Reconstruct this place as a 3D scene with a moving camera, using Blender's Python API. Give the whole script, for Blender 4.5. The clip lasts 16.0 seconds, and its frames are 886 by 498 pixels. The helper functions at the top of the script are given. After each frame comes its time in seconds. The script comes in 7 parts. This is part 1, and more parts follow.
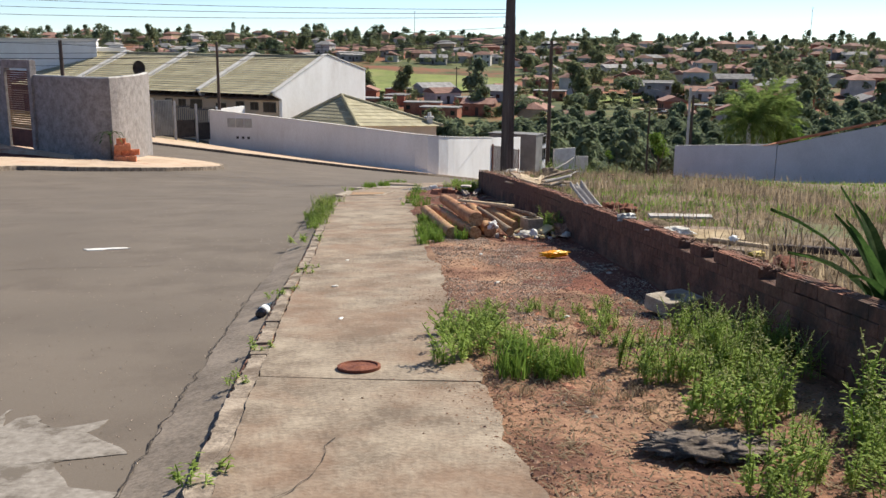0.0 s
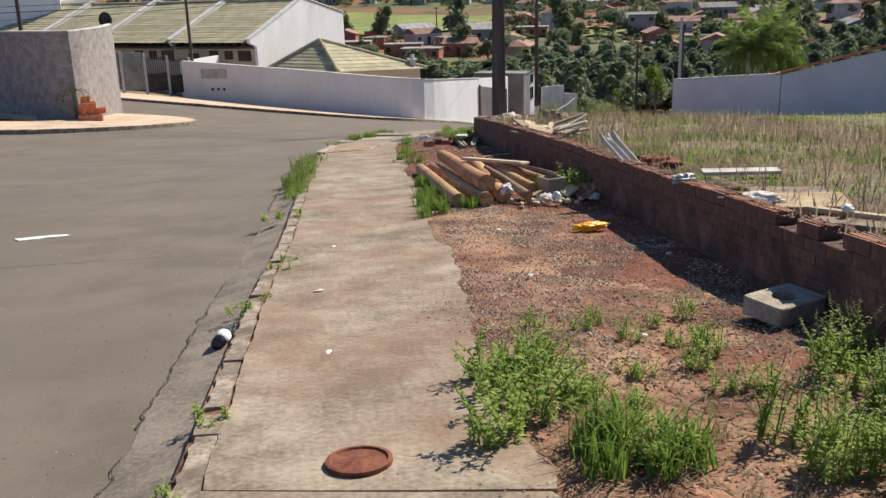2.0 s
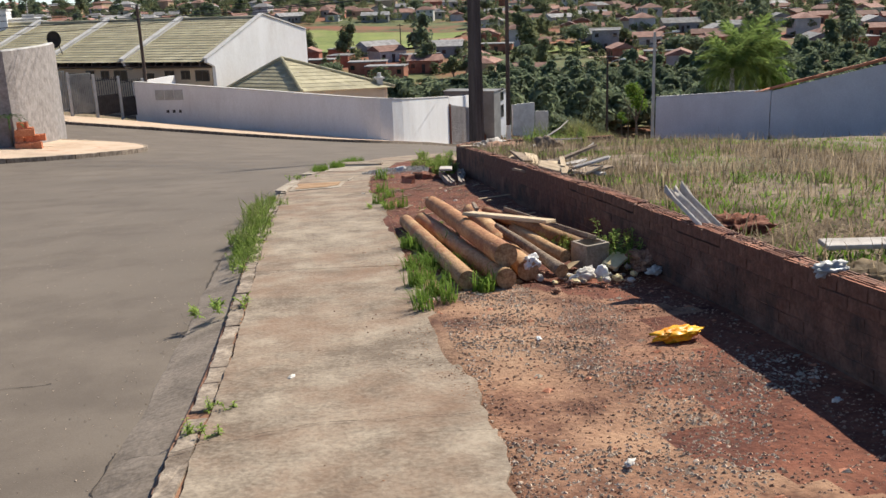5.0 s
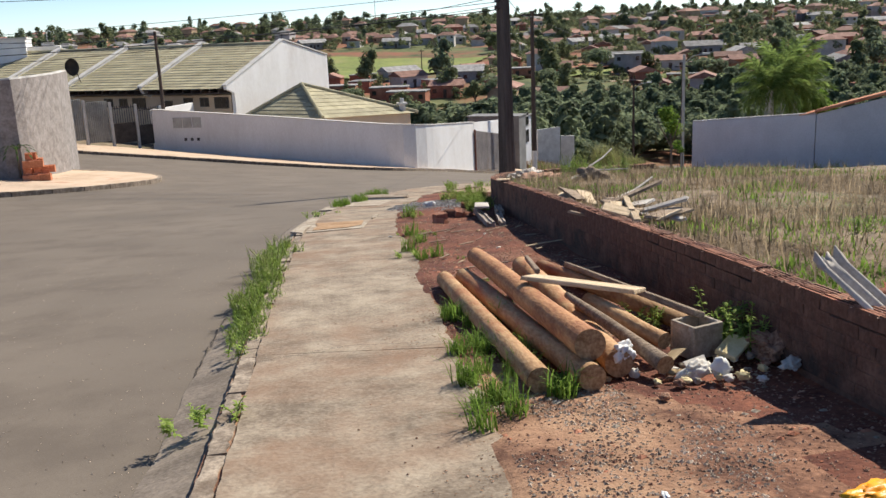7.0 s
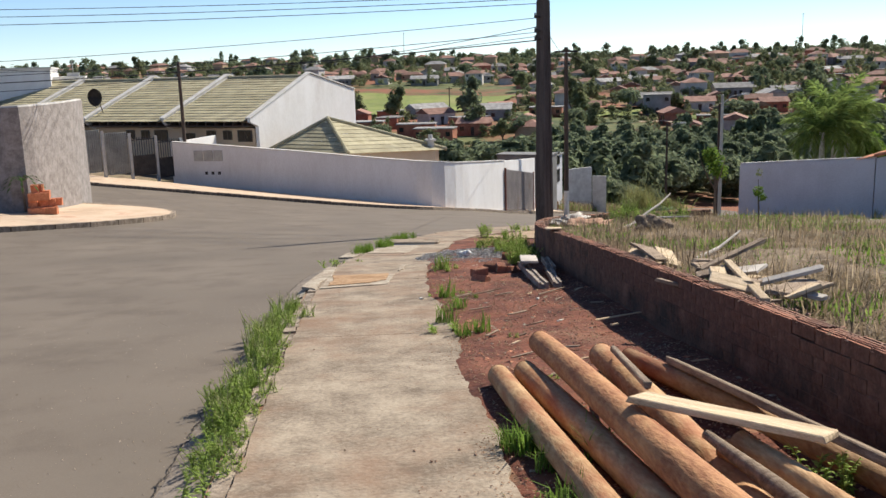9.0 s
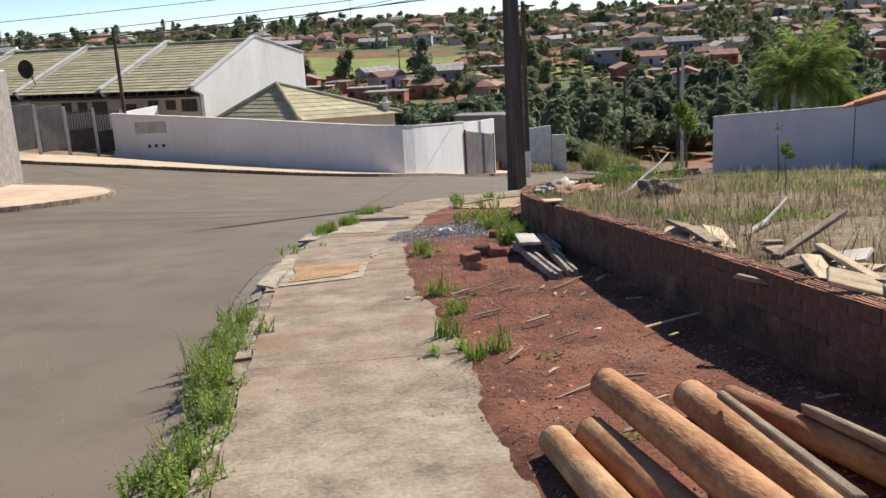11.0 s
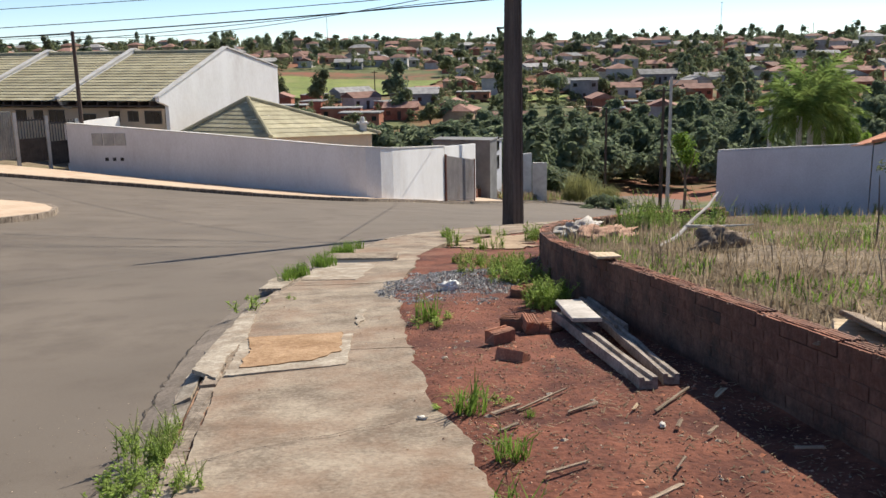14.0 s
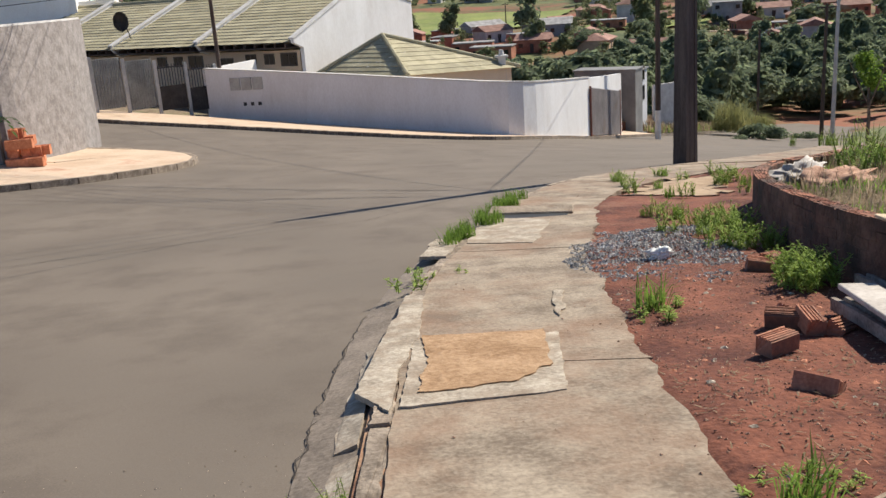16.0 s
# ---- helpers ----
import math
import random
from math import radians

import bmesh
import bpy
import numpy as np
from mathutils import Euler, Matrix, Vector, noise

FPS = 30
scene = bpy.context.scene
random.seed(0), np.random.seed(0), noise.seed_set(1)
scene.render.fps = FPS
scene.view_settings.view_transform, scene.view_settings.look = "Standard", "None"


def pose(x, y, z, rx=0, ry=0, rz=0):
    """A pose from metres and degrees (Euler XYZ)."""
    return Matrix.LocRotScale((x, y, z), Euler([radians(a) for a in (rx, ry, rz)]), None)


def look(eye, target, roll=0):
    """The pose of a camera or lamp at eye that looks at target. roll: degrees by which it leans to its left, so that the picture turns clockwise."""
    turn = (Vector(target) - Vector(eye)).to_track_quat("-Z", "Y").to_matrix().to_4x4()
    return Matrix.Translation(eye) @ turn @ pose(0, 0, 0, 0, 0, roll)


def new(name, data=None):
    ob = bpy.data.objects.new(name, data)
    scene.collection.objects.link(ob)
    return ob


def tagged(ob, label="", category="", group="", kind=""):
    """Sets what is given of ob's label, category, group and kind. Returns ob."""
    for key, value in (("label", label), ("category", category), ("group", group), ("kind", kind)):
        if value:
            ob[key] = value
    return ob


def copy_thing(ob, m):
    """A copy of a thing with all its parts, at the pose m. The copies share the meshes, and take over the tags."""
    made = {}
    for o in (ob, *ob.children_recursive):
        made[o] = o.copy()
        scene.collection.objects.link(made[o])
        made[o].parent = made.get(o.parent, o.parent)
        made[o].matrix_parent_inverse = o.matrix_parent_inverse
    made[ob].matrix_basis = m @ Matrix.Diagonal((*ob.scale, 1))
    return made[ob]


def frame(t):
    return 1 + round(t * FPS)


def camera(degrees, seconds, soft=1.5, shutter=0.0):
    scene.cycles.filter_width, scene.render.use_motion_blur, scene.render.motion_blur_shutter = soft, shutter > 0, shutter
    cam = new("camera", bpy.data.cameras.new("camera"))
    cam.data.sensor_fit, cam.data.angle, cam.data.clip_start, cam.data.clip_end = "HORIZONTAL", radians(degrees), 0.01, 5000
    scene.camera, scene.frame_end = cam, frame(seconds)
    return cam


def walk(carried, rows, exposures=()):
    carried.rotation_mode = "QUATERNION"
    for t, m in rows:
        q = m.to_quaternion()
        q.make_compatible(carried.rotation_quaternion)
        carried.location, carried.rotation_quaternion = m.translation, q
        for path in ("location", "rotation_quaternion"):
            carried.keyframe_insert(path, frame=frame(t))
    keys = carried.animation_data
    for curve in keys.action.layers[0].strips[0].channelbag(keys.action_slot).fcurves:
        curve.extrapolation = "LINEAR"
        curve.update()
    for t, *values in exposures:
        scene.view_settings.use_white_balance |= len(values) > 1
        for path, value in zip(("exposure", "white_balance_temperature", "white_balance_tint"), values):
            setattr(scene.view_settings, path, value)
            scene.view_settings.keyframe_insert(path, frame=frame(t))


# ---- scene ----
cam = camera(51.6, 16.0)
PATH = [
    (0, (0.042, 0.026, 1.154), (0.432, 1.937, 0.713), 0.6),
    (0.5, (0.074, 0.473, 1.146), (0.548, 2.361, 0.687), 0.1),
    (1, (0.134, 0.929, 1.110), (0.549, 2.836, 0.671), -0.8),
    (1.5, (0.152, 1.391, 1.074), (0.649, 3.258, 0.557), -0.3),
    (2, (0.237, 1.818, 1.030), (0.645, 3.693, 0.468), -1.7),
    (2.5, (0.330, 2.224, 1.023), (0.668, 4.103, 0.425), -1.5),
    (3, (0.383, 2.698, 0.986), (0.842, 4.581, 0.492), -0.9),
    (3.5, (0.457, 3.060, 0.938), (0.970, 4.910, 0.376), 0.0),
    (4, (0.506, 3.502, 0.929), (0.920, 5.359, 0.312), -0.0),
    (4.5, (0.469, 3.931, 0.895), (1.092, 5.738, 0.307), -0.9),
    (5, (0.543, 4.299, 0.895), (1.025, 6.166, 0.365), -2.0),
    (7.5, (0.864, 6.433, 0.746), (1.279, 8.330, 0.270), -2.8),
    (8, (0.954, 6.950, 0.706), (1.247, 8.865, 0.210), -1.1),
    (8.5, (0.939, 7.458, 0.637), (1.399, 9.347, 0.171), -1.2),
    (9, (1.053, 7.930, 0.586), (1.451, 9.849, 0.189), -1.7),
    (11.5, (1.215, 10.195, 0.382), (1.720, 12.068, -0.106), -3.2),
    (12, (1.285, 10.656, 0.344), (1.798, 12.538, -0.099), -1.9),
    (12.5, (1.317, 11.086, 0.316), (1.896, 12.943, -0.148), -3.8),
    (13, (1.458, 11.532, 0.263), (1.911, 13.441, -0.124), -2.5),
    (13.5, (1.481, 11.957, 0.202), (1.964, 13.859, -0.184), -1.4),
    (14, (1.496, 12.358, 0.143), (2.051, 14.231, -0.289), -1.0),
    (14.5, (1.573, 12.806, 0.105), (2.082, 14.679, -0.380), -3.3),
    (15, (1.459, 13.196, 0.029), (1.963, 15.060, -0.491), -3.3),
    (15.5, (1.448, 13.657, -0.003), (1.848, 15.520, -0.612), -2.0),
    (16, (1.446, 14.158, -0.027), (1.706, 16.062, -0.582), -4.1),
]
walk(cam, [(t, look(eye, target, roll)) for t, eye, target, roll in PATH], [(0.0, 0.52, 6500, 10), (16.0, 0.52, 6500, 10)])

# ---- sky and sun ----
SUN_AZ, SUN_EL = math.atan2(0.845, 0.53), radians(43)     # clockwise from +y
world = bpy.data.worlds.new("sky")
scene.world = world
world.use_nodes = True
sky = world.node_tree.nodes.new("ShaderNodeTexSky")
sky.sky_type = "NISHITA"
sky.sun_disc = False
sky.sun_elevation, sky.sun_rotation = SUN_EL, SUN_AZ
sky.altitude = 2500
sky.air_density, sky.dust_density, sky.ozone_density = 0.85, 0.0, 3.2
background = world.node_tree.nodes["Background"]
world.node_tree.links.new(sky.outputs[0], background.inputs[0])
background.inputs[1].default_value = 0.1
sun_data = bpy.data.lights.new("sun", "SUN")
sun_data.energy, sun_data.angle, sun_data.color = 5.0, radians(0.53), (1.0, 0.93, 0.80)
sun = new("sun", sun_data)
toward = Vector((math.sin(SUN_AZ) * math.cos(SUN_EL), math.cos(SUN_AZ) * math.cos(SUN_EL), math.sin(SUN_EL)))
sun.matrix_world = look(toward * 50, (0, 0, 0))

# ---- materials ----
def tree_of(name):
    m = bpy.data.materials.new(name)
    m.use_nodes = True
    t = m.node_tree
    return m, t, t.nodes["Principled BSDF"]


def surface(name, low, high, scale=3.0, rough=0.85, bump=0.25, fine=60.0, metal=0.0, stain=None, stain_at=(0.5, 0.65), stain_scale=0.7, piece=0.0, stretch=(1, 1, 1), spec=0.3):
    """A matt surface with blotches at two scales, an optional third colour in large stains, and fine relief."""
    m, t, b = tree_of(name)
    n, l = t.nodes, t.links
    co = n.new("ShaderNodeTexCoord")
    mp = n.new("ShaderNodeMapping")
    mp.inputs["Scale"].default_value = stretch
    l.new(co.outputs["Object"], mp.inputs[0])
    big = n.new("ShaderNodeTexNoise")
    big.inputs["Scale"].default_value, big.inputs["Detail"].default_value, big.inputs["Roughness"].default_value = scale, 8, 0.65
    l.new(mp.outputs[0], big.inputs["Vector"])
    grain = n.new("ShaderNodeTexNoise")
    grain.inputs["Scale"].default_value, grain.inputs["Detail"].default_value = fine, 4
    l.new(mp.outputs[0], grain.inputs["Vector"])
    add = n.new("ShaderNodeMath")
    add.operation = "MULTIPLY_ADD"
    add.inputs[1].default_value = 0.45
    l.new(grain.outputs["Fac"], add.inputs[0])
    l.new(big.outputs["Fac"], add.inputs[2])
    ramp = n.new("ShaderNodeValToRGB")
    ramp.color_ramp.elements[0].position, ramp.color_ramp.elements[1].position = 0.57, 0.89
    ramp.color_ramp.elements[0].color, ramp.color_ramp.elements[1].color = (*low, 1), (*high, 1)
    l.new(add.outputs[0], ramp.inputs[0])
    colour = ramp.outputs[0]
    if stain:
        spot = n.new("ShaderNodeTexNoise")
        spot.inputs["Scale"].default_value, spot.inputs["Detail"].default_value, spot.inputs["Roughness"].default_value = stain_scale, 9, 0.7
        l.new(mp.outputs[0], spot.inputs["Vector"])
        cut = n.new("ShaderNodeValToRGB")
        cut.color_ramp.elements[0].position, cut.color_ramp.elements[1].position = stain_at
        l.new(spot.outputs["Fac"], cut.inputs[0])
        mix = n.new("ShaderNodeMixRGB")
        mix.inputs[2].default_value = (*stain, 1)
        l.new(cut.outputs[0], mix.inputs[0])
        l.new(colour, mix.inputs[1])
        colour = mix.outputs[0]
    if piece:
        info = n.new("ShaderNodeObjectInfo")
        isl = n.new("ShaderNodeNewGeometry")
        sm = n.new("ShaderNodeMath")
        sm.operation = "ADD"
        l.new(info.outputs["Random"], sm.inputs[0])
        l.new(isl.outputs["Random Per Island"], sm.inputs[1])
        fr = n.new("ShaderNodeMath")
        fr.operation = "FRACT"
        l.new(sm.outputs[0], fr.inputs[0])
        rng = n.new("ShaderNodeMapRange")
        rng.inputs[3].default_value, rng.inputs[4].default_value = 1 - piece, 1 + piece
        l.new(fr.outputs[0], rng.inputs[0])
        hsv = n.new("ShaderNodeHueSaturation")
        l.new(rng.outputs[0], hsv.inputs["Value"])
        l.new(colour, hsv.inputs["Color"])
        colour = hsv.outputs[0]
    l.new(colour, b.inputs["Base Color"])
    b.inputs["Roughness"].default_value, b.inputs["Metallic"].default_value = rough, metal
    b.inputs["Specular IOR Level"].default_value = spec
    if bump:
        bp = n.new("ShaderNodeBump")
        bp.inputs["Strength"].default_value, bp.inputs["Distance"].default_value = bump, 0.02
        l.new(add.outputs[0], bp.inputs["Height"])
        l.new(bp.outputs[0], b.inputs["Normal"])
    return m


def leafy(name, low, high, scale=9.0):
    """Thin foliage that lets some light through."""
    m = surface(name, low, high, scale, 0.75, 0.0, 40, piece=0.3, spec=0.12)
    t = m.node_tree
    b = t.nodes["Principled BSDF"]
    tr = t.nodes.new("ShaderNodeBsdfTranslucent")
    mix = t.nodes.new("ShaderNodeMixShader")
    mix.inputs[0].default_value = 0.5
    src = b.inputs["Base Color"].links[0].from_socket
    t.links.new(src, tr.inputs[0])
    t.links.new(b.outputs[0], mix.inputs[1])
    t.links.new(tr.outputs[0], mix.inputs[2])
    t.links.new(mix.outputs[0], t.nodes["Material Output"].inputs[0])
    return m


M = {}
M["asphalt"] = surface("asphalt", (0.126, 0.101, 0.079), (0.192, 0.157, 0.123), 1.1, 0.9, 0.08, 120, stain=(0.118, 0.097, 0.077), stain_at=(0.48, 0.74), stain_scale=0.55)
M["concrete"] = surface("weathered_concrete", (0.165, 0.125, 0.09), (0.385, 0.315, 0.235), 2.6, 0.9, 0.55, 42, stain=(0.235, 0.14, 0.088), stain_at=(0.45, 0.70), stain_scale=1.1)
M["gutter"] = surface("gutter_concrete", (0.14, 0.112, 0.088), (0.27, 0.22, 0.175), 2.5, 0.9, 0.4, 40)
M["kerb"] = surface("kerb_concrete", (0.16, 0.125, 0.095), (0.40, 0.325, 0.25), 5, 0.9, 0.5, 40, stain=(0.12, 0.085, 0.06), stain_at=(0.48, 0.68), stain_scale=3, piece=0.2)
M["soil"] = surface("tan_soil", (0.10, 0.043, 0.026), (0.34, 0.175, 0.105), 2.4, 0.95, 1.0, 34, stain=(0.38, 0.24, 0.145), stain_at=(0.47, 0.68), stain_scale=0.6)
M["soil_red"] = surface("dark_red_soil", (0.072, 0.022, 0.014), (0.225, 0.08, 0.046), 2.0, 0.95, 1.0, 30, stain=(0.25, 0.13, 0.08), stain_at=(0.54, 0.74), stain_scale=0.8)
M["brick"] = surface("red_brick", (0.22, 0.08, 0.045), (0.50, 0.22, 0.13), 6, 0.9, 0.3, 60, stain=(0.13, 0.09, 0.07), stain_at=(0.44, 0.62), stain_scale=1.3, piece=0.3)
M["dirty_wall"] = surface("dirty_render", (0.085, 0.045, 0.033), (0.20, 0.115, 0.082), 2.0, 0.95, 0.5, 30, stain=(0.035, 0.028, 0.024), stain_at=(0.48, 0.72), stain_scale=1.2)
M["white_wall"] = surface("white_painted_wall", (0.67, 0.65, 0.63), (0.79, 0.78, 0.77), 0.6, 0.8, 0.1, 20, stain=(0.50, 0.45, 0.42), stain_at=(0.55, 0.85), stain_scale=0.5, stretch=(1, 1, 0.4))
M["grey_wall"] = surface("grey_painted_wall", (0.50, 0.50, 0.52), (0.62, 0.62, 0.64), 0.5, 0.8, 0.1, 20)
M["stone"] = surface("grey_stone_cladding", (0.20, 0.175, 0.16), (0.34, 0.305, 0.285), 4, 0.9, 0.8, 14)
M["beige"] = surface("beige_paint", (0.52, 0.40, 0.28), (0.62, 0.50, 0.36), 0.7, 0.8, 0.1, 20)
M["rooftile"] = surface("pale_roof_tile", (0.30, 0.265, 0.165), (0.48, 0.43, 0.285), 1.2, 0.85, 0.3, 20, stain=(0.24, 0.215, 0.15), stain_at=(0.5, 0.75), stain_scale=0.9, piece=0.12)
M["clay_tile"] = surface("clay_roof_tile", (0.40, 0.14, 0.07), (0.62, 0.28, 0.16), 1.5, 0.85, 0.3, 20, piece=0.15)
M["polewood"] = surface("dark_pole_wood", (0.045, 0.032, 0.026), (0.12, 0.085, 0.068), 2, 0.85, 0.5, 40, stretch=(6, 6, 0.5))
M["grass"] = surface("dry_grass_ground", (0.10, 0.07, 0.045), (0.30, 0.225, 0.145), 3.2, 0.95, 1.0, 26, stain=(0.10, 0.12, 0.04), stain_at=(0.52, 0.66), stain_scale=0.6)

# ---- lie of the land ----
HY = np.array([-320, -32, 0, 4.6, 8, 12.56, 17.76, 24.08, 31.48, 40, 56, 72, 96, 320])
HZ = np.array([16, 3.04, -0.08, -0.528, -0.864, -1.24, -1.8, -2.6, -3.48, -4.44, -6.2, -7.92, -10.4, -24])
FD = np.array([0, 70, 100, 140, 200, 300, 400, 550, 700, 1000, 4000])
FZ = np.array([-9.5, -9.5, -14.5, -18.0, -17.3, -13.0, -9.6, -4.6, 0.0, 2.0, -20.0])


def grade(x, y):
    """Height of the street and pavements."""
    h = sum(np.interp(y + d, HY, HZ) for d in (-2, -1, 0, 1, 2)) / 5
    k = -0.155 * np.clip((y - 17.6) / 36.8, 0, 1)
    near = h + k * (np.clip(x, -24, 36) - 0.12 * y)
    d = np.hypot(x, y)
    w = np.clip((d - 70) / 40, 0, 1)
    w = w * w * (3 - 2 * w)
    return near * (1 - w) + np.interp(d, FD, FZ) * w


ZX, ZY, ZS = -24.0, -14.0, 0.25
ZGRID = grade(*np.meshgrid(ZX + ZS * np.arange(236), ZY + ZS * np.arange(360))).tolist()


def zat(x, y):
    """Height of the street at one place, from a fine table."""
    u, v = (x - ZX) / ZS, (y - ZY) / ZS
    i, j = int(u), int(v)
    if not (0 <= i < 235 and 0 <= j < 359):
        return float(grade(np.float64(x), np.float64(y)))
    u, v = u - i, v - j
    a, b = ZGRID[j], ZGRID[j + 1]
    return (a[i] * (1 - u) + a[i + 1] * u) * (1 - v) + (b[i] * (1 - u) + b[i + 1] * u) * v


def smooth_line(pts, step=0.5):
    """A smooth line through plan points (Catmull-Rom), sampled about every step metres."""
    p = [np.array(q, float) for q in pts]
    p = [2 * p[0] - p[1], *p, 2 * p[-1] - p[-2]]
    out = []
    for a, b, c, d in zip(p, p[1:], p[2:], p[3:]):
        n = max(1, int(np.linalg.norm(c - b) / step))
        for i in range(n):
            t = i / n
            out.append(0.5 * (2 * b + (c - a) * t + (2 * a - 5 * b + 4 * c - d) * t * t + (3 * b - a - 3 * c + d) * t ** 3))
    out.append(p[-2])
    return np.array(out)


def side(px, py, line):
    """Signed distance of plan points from a line: positive on its left."""
    best = np.full(np.shape(px), 1e9)
    sign = np.ones(np.shape(px))
    for (ax, ay), (bx, by) in zip(line, line[1:]):
        dx, dy = bx - ax, by - ay
        t = np.clip(((px - ax) * dx + (py - ay) * dy) / (dx * dx + dy * dy), 0, 1)
        ex, ey = px - ax - t * dx, py - ay - t * dy
        d = np.hypot(ex, ey)
        closer = d < best - 1e-9
        best = np.where(closer, d, best)
        sign = np.where(closer, np.where(dx * (py - ay) - dy * (px - ax) >= 0, 1.0, -1.0), sign)
    return best * sign


def offset(line, d):
    """The line moved d metres to its left."""
    t = np.gradient(line, axis=0)
    t /= np.linalg.norm(t, axis=1)[:, None]
    return line + np.reshape(d, (-1, 1)) * np.stack([-t[:, 1], t[:, 0]], 1)


KERB = smooth_line([(-1.6, -9.6), (-0.6, -0.8), (-0.256, 3.04), (0.208, 7.28), (0.48, 9.2), (0.936, 13.12), (1.4, 16.64), (1.88, 19.68), (2.52, 21.92), (3.92, 25.6), (5.6, 28.4), (8, 30.4), (10.8, 32.48), (14.4, 36.4), (20.8, 45.6), (36.8, 68.8)])
INNER = smooth_line([(0.48, -9.6), (0.76, -0.8), (0.952, 2.72), (1.28, 5.84), (1.56, 7.44), (1.776, 9.12), (2.16, 12.16), (2.496, 14.56), (2.88, 17.52), (3.08, 18.72), (3.48, 20.56), (4, 22.24), (5.28, 25.52), (6.88, 27.36), (8.96, 28.8), (11.68, 31.04), (15.36, 35.36), (21.76, 44.64), (38, 68)])
LOTWALL = smooth_line([(2.08, -4.8), (2.4, 0), (2.84, 4), (3.2, 6.8), (3.56, 10), (3.96, 13.6), (4.336, 16.4), (4.64, 18.4), (5.04, 20.48), (5.76, 22.56), (6.64, 23.92), (7.84, 24.8), (9.2, 26.08)], 0.2)
KERB_LEFT = smooth_line([(-10.8, -11.2), (-10.08, 4), (-8.8, 24), (-7.6, 30.32), (-5.76, 30.88), (-4.16, 31.76), (-2.64, 33.12), (-1.4, 35.12), (-1.4, 37.04), (-2.4, 38.56), (-4.8, 39.36), (-11.2, 41.2), (-32, 46.4)])
KERB_FAR = smooth_line([(-35.2, 54.4), (-11.2, 49.44), (-5.84, 48.56), (-3.36, 48.24), (0, 47.52), (3.6, 46.32), (6, 45.84), (8, 46.32), (10, 48.56), (16.64, 58), (27.2, 72.8), (43.2, 94.4)])


def mesh(name, verts, faces, material, smooth=False):
    me = bpy.data.meshes.new(name)
    me.from_pydata([tuple(map(float, v)) for v in verts], [], faces)
    me.materials.append(material)
    if smooth:
        me.polygons.foreach_set("use_smooth", [True] * len(me.polygons))
    me.update()
    return me


def structure(name, me, label):
    return tagged(new(name, me), label, kind="structure")


def part(name, bm, material, parent, label=""):
    me = bpy.data.meshes.new(name)
    bm.to_mesh(me)
    bm.free()
    me.materials.append(material)
    ob = new(name, me)
    ob.parent = parent
    return tagged(ob, label)


def thing(name, x, y, z, label, category, group="", turn=0.0):
    ob = new(name)
    ob.matrix_world = pose(x, y, z, 0, 0, turn)
    return tagged(ob, label, category, group)


def box(bm, x0, x1, y0, y1, z0, z1, m=None):
    vs = [bm.verts.new((x, y, z)) for z in (z0, z1) for x, y in ((x0, y0), (x1, y0), (x1, y1), (x0, y1))]
    for f in ((3, 2, 1, 0), (4, 5, 6, 7), (0, 1, 5, 4), (1, 2, 6, 5), (2, 3, 7, 6), (3, 0, 4, 7)):
        bm.faces.new([vs[i] for i in f])
    if m is not None:
        bmesh.ops.transform(bm, matrix=m, verts=vs)
    return vs


def tube(bm, points, radii, sides=8, cap=True):
    """A round bar through points, with a radius at each."""
    rings = []
    up = Vector((0, 0, 1))
    pts = [Vector(p) for p in points]
    for i, p in enumerate(pts):
        d = (pts[min(i + 1, len(pts) - 1)] - pts[max(i - 1, 0)]).normalized()
        a = d.cross(up if abs(d.z) < 0.95 else Vector((1, 0, 0))).normalized()
        c = a.cross(d)
        rings.append([bm.verts.new(p + radii[i] * (math.cos(6.28318 * s / sides) * a + math.sin(6.28318 * s / sides) * c)) for s in range(sides)])
    for r, q in zip(rings, rings[1:]):
        for s in range(sides):
            bm.faces.new((r[s], q[s], q[(s + 1) % sides], r[(s + 1) % sides]))
    if cap:
        bm.faces.new(rings[0])
        bm.faces.new(rings[-1][::-1])
    return rings


def sheet(name, xs, ys, height, material, label, keep=None):
    gx, gy = np.meshgrid(xs, ys)
    gz = height(gx, gy)
    n = len(xs)
    ok = np.ones(gx.shape, bool) if keep is None else keep(gx, gy)
    faces = [(r * n + c, r * n + c + 1, (r + 1) * n + c + 1, (r + 1) * n + c) for r in range(len(ys) - 1) for c in range(n - 1) if ok[r:r + 2, c:c + 2].all()]
    return structure(name, mesh(name, np.stack([gx, gy, gz], -1).reshape(-1, 3), faces, material, True), label)


def road_depth(x, y):
    """How far inside the carriageway a plan point lies; negative outside."""
    return np.minimum(np.minimum(side(x, y, KERB[::3]), -side(x, y, KERB_LEFT[::3])), -side(x, y, KERB_FAR[::3]))


def lot_raise(x, y):
    d = -side(x, y, LOTWALL[::4])
    return np.where(d > 0, 0.28 * np.clip((d - 0.07) / 0.1, 0, 1) * np.clip(1 - (d - 2) / 7, 0, 1) * np.clip((28 - y) / 6, 0, 1), 0)


def soil_noise(x, y):
    return 0.03 * np.sin(1.3 * x + 0.6 * y) * np.sin(0.9 * y - 0.4 * x) + 0.012 * np.sin(4.1 * x + 1.0) * np.sin(3.7 * y) + 0.006 * np.sin(11 * x + 3 * y) * np.sin(9 * y - 5 * x)


